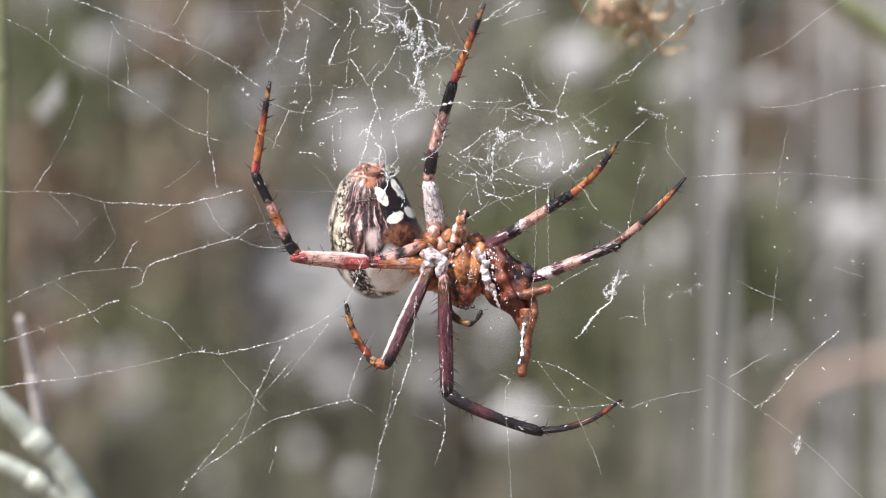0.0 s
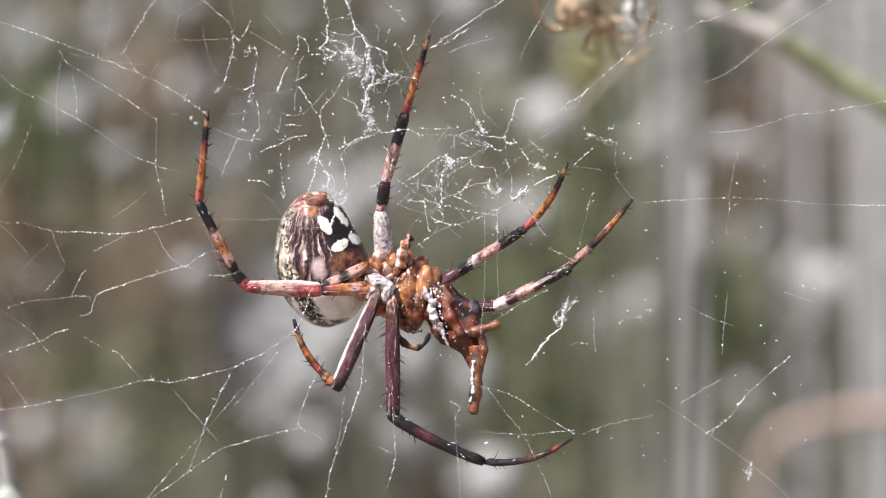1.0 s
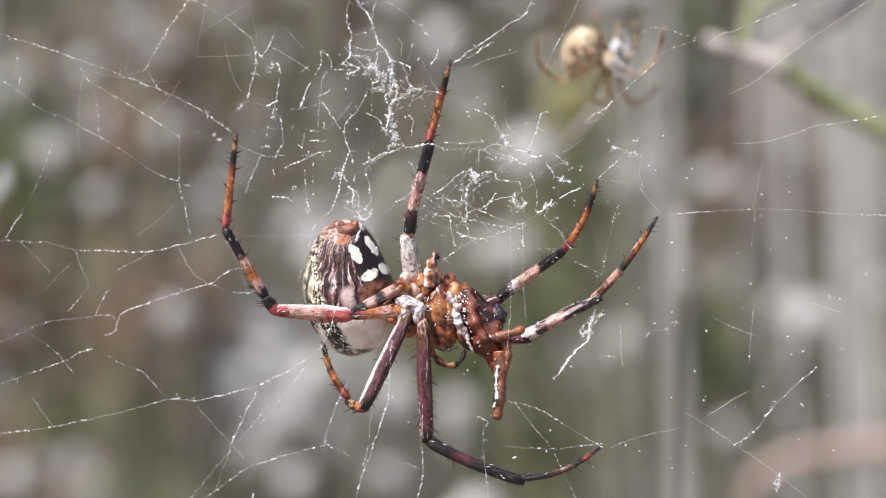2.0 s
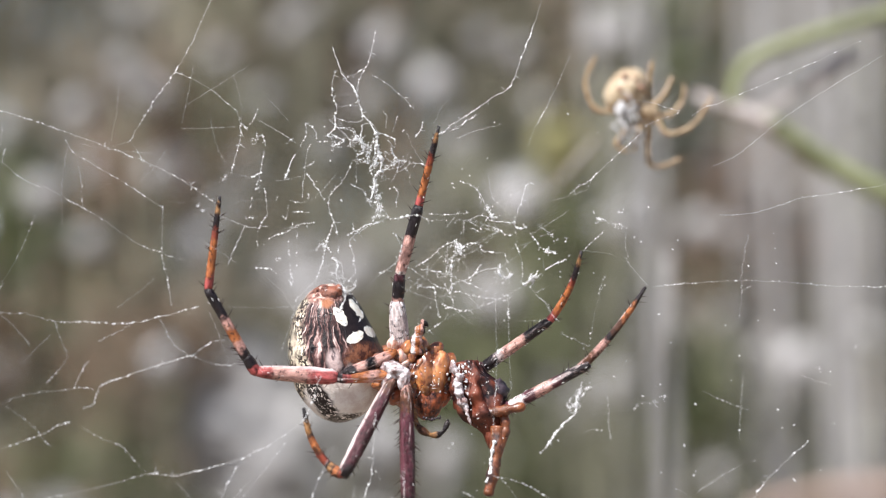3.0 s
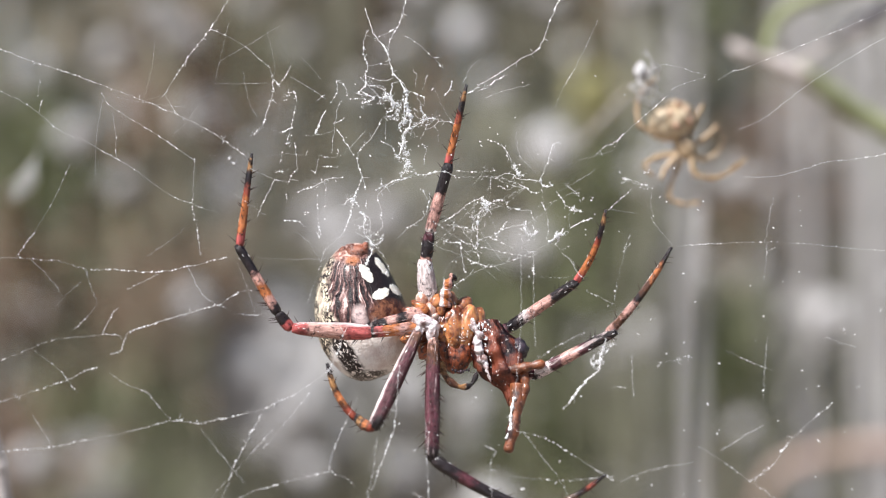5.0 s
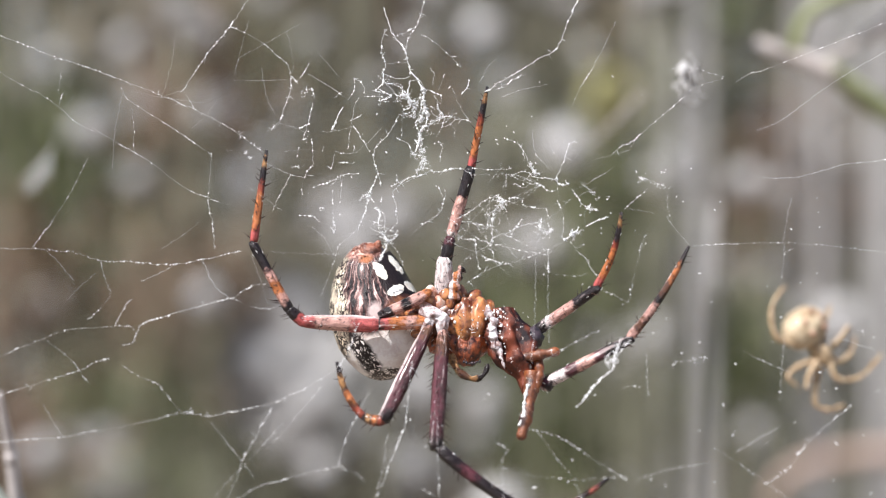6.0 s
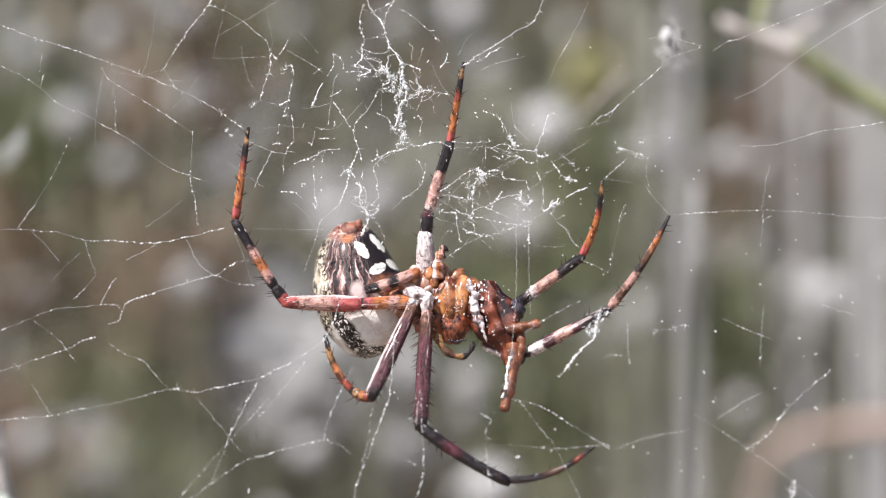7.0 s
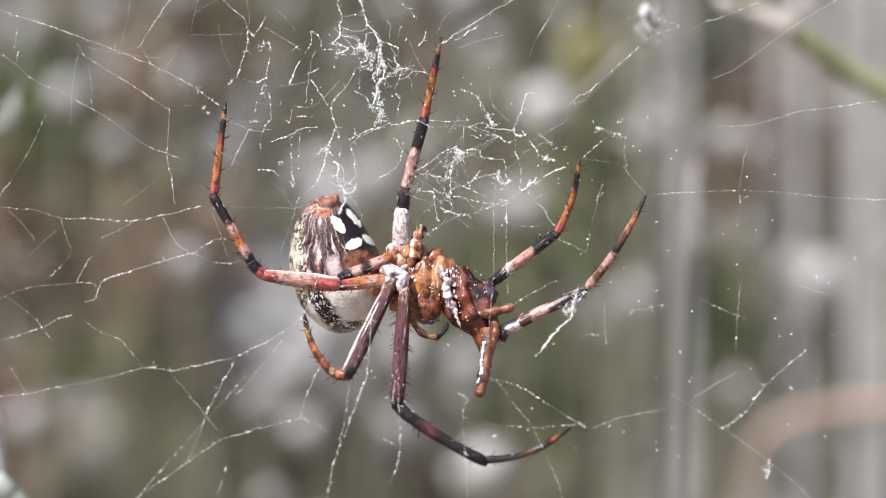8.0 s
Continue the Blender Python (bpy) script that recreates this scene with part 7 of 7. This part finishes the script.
    walk(MOVING["B_tibia"], placed([
        (0, -1.25, 1, -15.25, -0.56, 21.34, -1.56),
        (0.5, -1.63, 0.99, -14.46, -0.76, 29.73, -1.5),
        (1, -1.73, 1.02, -14.73, -0.62, 26.55, -1.6),
        (1.2, -0.74, 1.01, -15.7, -0.62, 22, -1.7),
        (2.3, -1.15, 1, -15.3, -0.62, 24.08, -1.53),
        (2.5, -1.31, 0.99, -14.78, -0.62, 24.01, -1.54),
        (3, -1.28, 1.01, -14.54, -0.63, 23.7, -1.56),
        (3.5, -1.19, 1.06, -15.1, -0.64, 23.93, -1.57),
        (4, -1.13, 1, -15.1, -0.65, 24.57, -1.57),
        (4.2, -1.02, 1, -15.06, -0.66, 24.91, -1.57),
        (5.3, -1.05, 1.01, -14.23, -0.79, 29.9, -1.59),
        (5.5, -1, 1, -14.06, -0.84, 31.74, -1.6),
        (6, -1.51, 0.98, -13.86, -0.93, 34.75, -1.62),
        (6.5, -1.56, 1.03, -14.21, -0.96, 31.96, -1.74),
        (7, -1.73, 1, -14.39, -0.87, 31.81, -1.64),
        (7.5, -1.75, 1.01, -14.54, -0.84, 31.16, -1.6),
        (8, -1.72, 1, -14.52, -0.9, 31.47, -1.72),
    ]))
    walk(MOVING["B_meta"], placed([
        (0, 6.28, 0.79, -18.11, 2.4, -20.7, -6.72),
        (0.5, 5.85, 0.78, -18.62, 1.28, -10.82, -6.44),
        (1, 6.07, 0.78, -18.49, 2.27, -15.48, -6.62),
        (1.2, 6.51, 0.78, -18.46, 2.43, -22.08, -6.43),
        (2.3, 6.29, 0.8, -18.64, 2.41, -20.02, -7),
        (2.5, 6.04, 0.8, -18.24, 2.42, -19.71, -7.16),
        (3, 5.89, 0.84, -17.86, 2.48, -19.46, -7.41),
        (3.5, 6, 0.88, -18.46, 2.5, -19.66, -7.36),
        (4, 6.05, 0.82, -18.51, 2.55, -20.27, -7.33),
        (4.2, 6.13, 0.82, -18.49, 2.6, -20.63, -7.35),
        (5.3, 5.9, 0.83, -18.39, 2.83, -22.17, -7.47),
        (5.5, 5.84, 0.82, -18.43, 2.83, -22.17, -7.49),
        (6, 5.17, 0.82, -18.7, 2.82, -21.97, -7.51),
        (6.5, 5.55, 0.82, -18.67, 2.71, -22.38, -7.51),
        (7, 5.29, 0.79, -18.6, 2.36, -20.6, -6.8),
        (7.5, 5.36, 0.79, -18.67, 2.44, -21.46, -7),
        (8, 5.27, 0.77, -18.66, 2.32, -20.17, -6.6),
    ]))
    walk(MOVING["S_femur"], placed([
        (0, -2.57, 2.6, -4.87, -153.46, 62.37, -150.87),
        (0.5, -2.24, 2.53, -4.66, -155.5, 62.17, -152.45),
        (1, -2.69, 2.64, -4.57, -151.54, 62.71, -148.44),
        (1.2, -2.39, 2.66, -5.13, -151.52, 62.91, -148.54),
        (2.3, -2.26, 2.62, -4.82, -155.82, 59.85, -152.61),
        (2.5, -2.53, 2.61, -4.39, -155.5, 60.28, -152.11),
        (3, -2.32, 2.61, -4.43, -156.47, 59.3, -153.1),
        (3.5, -2.17, 2.65, -4.93, -154.88, 61.32, -151.46),
        (4, -2.26, 2.58, -4.86, -155.41, 61.26, -152.38),
        (4.2, -2.11, 2.58, -4.83, -154.55, 61.76, -151.52),
        (5.3, -2.24, 2.58, -4.07, -153.3, 63.07, -150.54),
        (5.5, -2.2, 2.58, -4.09, -152.69, 63.32, -149.94),
        (6, -2.46, 2.59, -3.92, -152, 63.68, -149.36),
        (6.5, -2.16, 2.68, -4.4, -151.59, 62.81, -148.86),
        (7, -2.3, 2.62, -4.34, -151.75, 63.39, -148.94),
        (7.5, -2.3, 2.62, -4.32, -151.71, 63.5, -148.87),
        (8, -2.28, 2.61, -4.31, -152.09, 63.1, -149.27),
    ]))
    walk(MOVING["S_patella"], placed([
        (0, -6.07, 0.57, -12.74, -174.39, -17.98, 162.33),
        (0.5, -5.89, 0.58, -12.6, -173.28, -21.97, 162.53),
        (1, -6.02, 0.61, -12.09, -169.96, -35.15, 162.82),
        (1.2, -5.8, 0.61, -12.83, -169.35, -37.33, 162.77),
        (2.3, -6.07, 0.57, -12.4, -175.55, -14.49, 162.74),
        (2.5, -6.26, 0.57, -11.97, -174.75, -17.38, 162.8),
        (3, -6.28, 0.6, -11.93, -170.68, -31.24, 162.43),
        (3.5, -5.85, 0.65, -12.62, -169.66, -34.44, 162.09),
        (4, -6.06, 0.6, -12.65, -169.55, -34.92, 162.14),
        (4.2, -5.79, 0.59, -12.57, -169.63, -34.92, 162.3),
        (5.3, -5.81, 0.63, -11.95, -173.52, -25.54, 165.25),
        (5.5, -5.71, 0.62, -11.9, -174.97, -20.45, 165.75),
        (6, -5.87, 0.6, -11.84, -177.28, -10.94, 165.92),
        (6.5, -5.61, 0.64, -12.12, -175.95, -16.13, 165.68),
        (7, -5.7, 0.61, -12.14, -174.56, -21.33, 165.33),
        (7.5, -5.67, 0.61, -12.13, -174.83, -20.05, 165.2),
        (8, -5.69, 0.6, -12.09, -175.42, -17.25, 164.89),
    ]))
    walk(MOVING["S_meta"], placed([
        (0, -7.49, 1, -12.09, -179.97, -66.34, 179.97),
        (0.5, -7.24, 1, -11.99, 179.98, -65.23, -179.97),
        (1, -7.27, 1, -11.19, 179.91, -62.09, -179.9),
        (1.2, -7.03, 1, -11.86, 180, -64.29, -180),
        (2.3, -7.52, 1, -11.86, -180, -66.41, 180),
        (2.5, -7.62, 0.99, -11.48, 180, -66.7, -180),
        (3, -7.5, 1, -11.25, -180, -66.95, 180),
        (3.5, -7.05, 1.05, -11.83, 179.37, -66.05, -179.31),
        (4, -7.29, 1, -11.75, -179.95, -64.2, 179.95),
        (4.2, -7.06, 0.98, -11.68, 179.76, -63.86, -179.73),
        (5.3, -7.22, 1.01, -11.31, -180, -61.42, 180),
        (5.5, -7.13, 1, -11.35, -180, -61.44, 180),
        (6, -7.37, 0.99, -11.63, 180, -61.67, -180),
        (6.5, -7.09, 1.03, -11.74, -179.99, -62.32, 179.99),
        (7, -7.16, 1, -11.59, -180, -63.16, 180),
        (7.5, -7.12, 1, -11.61, -180, -63.98, 180),
        (8, -7.15, 1, -11.62, 180, -64.75, -180),
    ]))
    walk(MOVING["U_short"], placed([
        (0, -3.01, 2.82, -2.87, -177.3, 21.17, -172.56),
        (0.5, -2.51, 2.92, -2.9, -176.02, 22.07, -169.51),
        (1, -3.66, 2.91, -2.4, -175.51, 25.56, -169.72),
        (1.2, -3.53, 2.9, -2.87, -175.36, 26.63, -169.74),
        (2.3, -2.72, 2.96, -2.65, -174.28, 27.82, -167.89),
        (2.5, -2.74, 2.97, -2.24, -174.36, 27.14, -167.69),
        (3, -2.17, 3, -2.3, -175.29, 22.16, -167.69),
        (3.5, -2.24, 3.07, -2.91, -176.09, 17.64, -167.51),
        (4, -2.56, 3.01, -2.95, -176.49, 15.87, -167.35),
        (4.2, -2.36, 3, -2.95, -176.59, 15.9, -167.61),
        (5.3, -1.55, 2.88, -1.99, -176.96, 20.36, -171.32),
        (5.5, -1.66, 2.88, -1.71, -176.62, 22.87, -171.19),
        (6, -2.54, 2.87, -1.09, -175.62, 27.93, -170.72),
        (6.5, -2.06, 2.92, -1.54, -176.27, 24.83, -171.19),
        (7, -2.07, 2.83, -1.62, -176.86, 21.72, -171.57),
        (7.5, -2.23, 2.86, -1.9, -176.53, 22.48, -171.01),
        (8, -2.47, 2.91, -2.14, -175.77, 24.14, -169.75),
    ]))
    walk(MOVING["abd"], placed([
        (0, -7.73, 6.5, 3.98, 70.8, 84.8, 70.87),
        (0.5, -7.87, 6.49, 3.99, 62.05, 84.33, 62.17),
        (1, -8.54, 6.5, 3.76, 44.16, 82.95, 44.37),
        (1.2, -8.47, 6.5, 2.66, 41.86, 82.68, 42.09),
        (2.3, -7.69, 6.51, 2.77, 78.27, 85.07, 78.31),
        (2.5, -7.91, 6.49, 3.37, 71.9, 84.89, 71.97),
        (3, -7.83, 6.5, 3.63, 51.48, 83.66, 51.65),
        (3.5, -7.78, 6.55, 3.3, 54.6, 83.88, 54.75),
        (4, -7.8, 6.49, 3.56, 57.89, 84.09, 58.03),
        (4.2, -7.68, 6.48, 3.59, 57.19, 84.05, 57.33),
        (5.3, -8, 6.52, 3.65, 38.73, 82.19, 38.99),
        (5.5, -7.95, 6.53, 3.49, 35.16, 81.54, 35.45),
        (6, -8.16, 6.49, 3.62, 29.7, 80.19, 30.07),
        (6.5, -8.01, 6.55, 3.08, 28.06, 79.8, 28.45),
        (7, -8.29, 6.49, 3.19, 27.69, 79.76, 28.07),
        (7.5, -8.33, 6.5, 3.28, 28.4, 79.89, 28.78),
        (8, -8.35, 6.51, 3.52, 30.04, 80.18, 30.41),
    ]))
    walk(MOVING["thorax"], placed([
        (0, -2.03, 3, -4.54, -0, 8.28, -0),
        (0.5, -1.79, 3, -4.26, -0, 8.51, 0),
        (1, -2.44, 3.01, -4.4, 0, 6.41, -0),
        (1.2, -2.18, 3, -5.02, 0, 5.02, -0),
        (2.3, -1.95, 3, -4.73, 0, 0.77, -0),
        (2.5, -2.17, 3, -4.26, 0, 1.45, -0),
        (3, -1.88, 3.01, -4.23, 0, 4.55, -0),
        (3.5, -1.76, 3.06, -4.7, -0, 5.06, 0),
        (4, -1.88, 2.99, -4.6, -0, 5.13, 0),
        (4.2, -1.71, 2.99, -4.58, 0, 5.03, -0),
        (5.3, -1.52, 3.02, -3.74, 0, 2.48, 0),
        (5.5, -1.5, 3.01, -3.7, 0, 1.97, 0),
        (6, -1.87, 3, -3.49, 0, 0.91, 0),
        (6.5, -1.56, 3.06, -4.04, -0, 0.24, 0),
        (7, -1.73, 2.98, -4.06, 0, -0, 0),
        (7.5, -1.8, 2.99, -4.04, 0, 0.84, 0),
        (8, -1.85, 3, -4.03, 0, 2.7, -0),
    ]))
    walk(prey, placed([
        (0, 1.2, 4.21, 545, -24.4, 75.41, -22.61),
        (0.1, 1.51, 4.05, 545.62, -20.4, 76.72, -19.04),
        (0.2, 1.03, 3.76, 545.78, -18.69, 77.79, -17.76),
        (0.3, 0.54, 3.5, 546.03, -18.37, 78.76, -17.85),
        (0.4, 0.32, 3.44, 546.5, -21.57, 79.52, -21.96),
        (0.5, -0.1, 3.08, 546.43, -26.29, 80.19, -26.43),
        (0.6, 0.56, 3.32, 547.17, -18.02, 79.34, -19.26),
        (0.7, 2.48, 3.35, 546.83, -15.05, 78.1, -16.54),
        (0.8, 2.4, 3.6, 545.42, -16.8, 76.56, -17.32),
        (0.9, 1.07, 3.9, 544.97, -16.37, 75.16, -16.78),
        (1, -0.86, 4.11, 546.23, -16.47, 73.71, -16.53),
        (1.1, 1.82, 3.92, 547.72, -13.66, 72.5, -14.19),
        (1.2, 5.96, 3.83, 549.9, -11.89, 71.21, -12.8),
        (2.3, 1.83, 3.52, 547.98, -12.06, 77.4, -11.79),
        (2.4, 2.45, 3.09, 547.11, -18.76, 77.54, -18.43),
        (2.5, 1.04, 2.91, 546.03, -21.31, 77.92, -20.76),
        (2.7, 3.16, 2.61, 546.91, -28.17, 78.52, -27.68),
        (2.8, 3.78, 2.49, 546.69, -33.34, 78.58, -32.95),
        (3, 3.81, 2.36, 546.95, -40.91, 79, -40.47),
        (3.2, 4.08, 2.8, 547.57, -43.92, 77.36, -43.28),
        (3.3, 3.29, 3.04, 547.16, -47.79, 75.88, -46.98),
        (3.5, 3.65, 3.45, 546.99, -51.56, 73.52, -50.24),
        (3.7, 2.02, 3.35, 546.55, -45.75, 74.22, -44.69),
        (3.8, 2.34, 3.25, 546.58, -44.23, 74.12, -43.37),
        (4, 2.08, 3.27, 546.35, -45.03, 72.89, -43.85),
        (4.2, 3.08, 3.09, 546.9, -48.63, 72.46, -46.96),
        (5.3, 3.05, 2.93, 545.87, -50.32, 76.07, -49.74),
        (5.5, 3.03, 3.16, 545.85, -43.46, 77.68, -42.71),
        (5.7, 1.55, 3.07, 546.23, -47.21, 76.81, -46.83),
        (5.8, 1.71, 2.75, 546.1, -52.2, 75.39, -52.08),
        (6, 3.33, 2.25, 547.05, -60.17, 72.06, -60),
        (6.1, 5.02, 2.48, 547.94, -61.59, 71.2, -61.27),
        (6.2, 3.94, 2.65, 546.67, -61.41, 71.24, -61.46),
        (6.3, 2.61, 2.74, 545.97, -60.57, 71.64, -60.7),
        (6.4, 3.92, 2.83, 546.61, -60.76, 71.47, -61.08),
        (6.5, 4.96, 2.94, 547.83, -60.24, 71.7, -61),
        (6.6, 3.09, 3.03, 547.11, -60.18, 71.67, -60.53),
        (6.7, 1.95, 3, 546.83, -58.81, 72.31, -59.05),
        (6.8, 2.53, 2.91, 547.1, -58.06, 72.61, -58.22),
        (6.9, 3.6, 2.96, 547.14, -57.61, 72.76, -57.91),
        (7, 3.01, 3.04, 547.58, -57.57, 72.73, -58.25),
        (7.1, 2.45, 3.03, 547.22, -56.21, 72.95, -56.57),
        (7.2, 2.32, 2.91, 547.13, -55.51, 72.87, -55.7),
        (7.3, 2.71, 2.83, 547.01, -54.87, 72.77, -55.05),
        (7.5, 1.85, 2.84, 547.23, -54.62, 72.14, -54.93),
        (7.7, 1.65, 2.93, 547.2, -53.6, 71.85, -53.47),
        (7.8, 1.15, 2.95, 547.2, -52.34, 72.02, -52.15),
        (7.9, 0.95, 2.99, 547.2, -51.47, 72.01, -51.26),
        (8, 0.92, 2.95, 547.1, -51.3, 71.74, -51.15),
    ]))
    walk(small, placed([
        (0, 14.74, 24.14, 566.72, 60, 25, 0),
        (0.1, 15.28, 24.06, 566.72, 60, 25, 0),
        (0.3, 14.28, 23.7, 568.41, 60, 25, 0),
        (0.5, 10.2, 23.41, 569.56, 60, 25, 0),
        (0.7, 16.4, 23.06, 569.48, 60, 25, 0),
        (0.9, 10.57, 23.19, 569.11, 50, 25, 0),
        (1, 13.88, 23.17, 571.54, 50, 25, 0),
        (1.1, 13.75, 23.09, 570.86, 45, 22, 0),
        (1.2, 19.49, 22.91, 572.15, 40, 20, 0),
        (2.3, 15.66, 22.42, 570.71, 20, 15, 0),
        (2.5, 16.53, 22.24, 570.57, 10, 25, 0),
        (2.8, 19.65, 21.83, 571.4, 5, 35, 0),
        (3, 21.43, 21.82, 571.01, 0, 40, 0),
        (3.3, 21.23, 22.02, 569.53, 0, 43, 0),
        (3.5, 21.22, 22.08, 569.11, 0, 45, 0),
        (4, 22.52, 22.53, 567.99, -10, 60, 0),
        (4.2, 22.43, 22.66, 567.15, -10, 60, 0),
        (5.3, 22.19, 22.97, 562.78, -20, 60, 0),
        (5.5, 23.74, 23, 564.86, -20, 45, 0),
        (5.7, 24.38, 23.08, 561.48, -18, 38, 0),
        (6, 34.16, 23.44, 543.78, -22, 52, 0),
        (6.1, 41.61, 23.6, 535, -22, 54, 0),
        (6.5, 64.76, 23.57, 514.98, -22, 54, 0),
        (8, 66.07, 22.4, 512.45, -22, 54, 0),
    ]))
    sway = [(0, 0, -2), (0.5, -1.3, -2.6), (1, -2, -0.7), (1.2, 4, 0.6), (2.3, 1.3, 0.1), (2.7, 1.2, -1.2), (3, 2.1, -1.5), (3.5, 0.6, -1.6), (4, 0.7, -1.1),
            (4.2, 0.6, -0.8), (5.3, 2.2, -1.3), (5.7, 2.5, 0), (6, 3.7, -0.4), (6.5, 2.1, -1.4), (7, 0.9, -0.9), (8, 0.3, -0.5)]
    walk(plant, placed([(t, 137.1 + 0.86 * x, 115.4, 508.5 + 0.86 * z, 0, 0, 0) for t, x, z in sway]))
    drift = [(0, 0.3, -1.2), (1, -2.1, 2.2), (1.2, 1.2, 1.8), (2.3, 0, 0.5), (4.2, 0, 0), (5.5, 1, -1), (6.6, 0, 0.1), (8, -0.6, 2.5)]
    walk(wisp, placed([(t, -51.5 + x, 58.4, 561.3 + z, 0, 0, 0) for t, x, z in drift]))
    walk(tuft, placed([
        (0, 18.28, 22.34, 569.95, 0, 0, 0),
        (1, 17.82, 22, 571.82, 0, 0, 0),
        (1.2, 23.33, 21.5, 571.26, 0, 0, 0),
        (2.3, 17.23, 20.38, 571.72, 0, 0, 0),
        (3, 19.77, 19.9, 569.82, 0, 0, 0),
        (3.5, 18.66, 20.1, 569.67, 0, 0, 0),
        (4, 18.44, 20.49, 570.14, 0, 0, 0),
        (4.2, 18.09, 20.59, 570.13, 0, 0, 0),
        (5.3, 18.97, 20.87, 568.75, 0, 0, 0),
        (5.5, 19.85, 20.9, 570.07, 0, 0, 0),
        (6, 21.06, 21, 569.13, 0, 0, 0),
        (6.5, 22.63, 21.03, 570.17, 0, 0, 0),
        (7, 21.25, 21, 570.17, 0, 0, 0),
        (7.5, 20.48, 21.23, 570.14, 0, 0, 0),
        (8, 19.45, 21.24, 570.65, 0, 0, 0),
    ]))


motions()
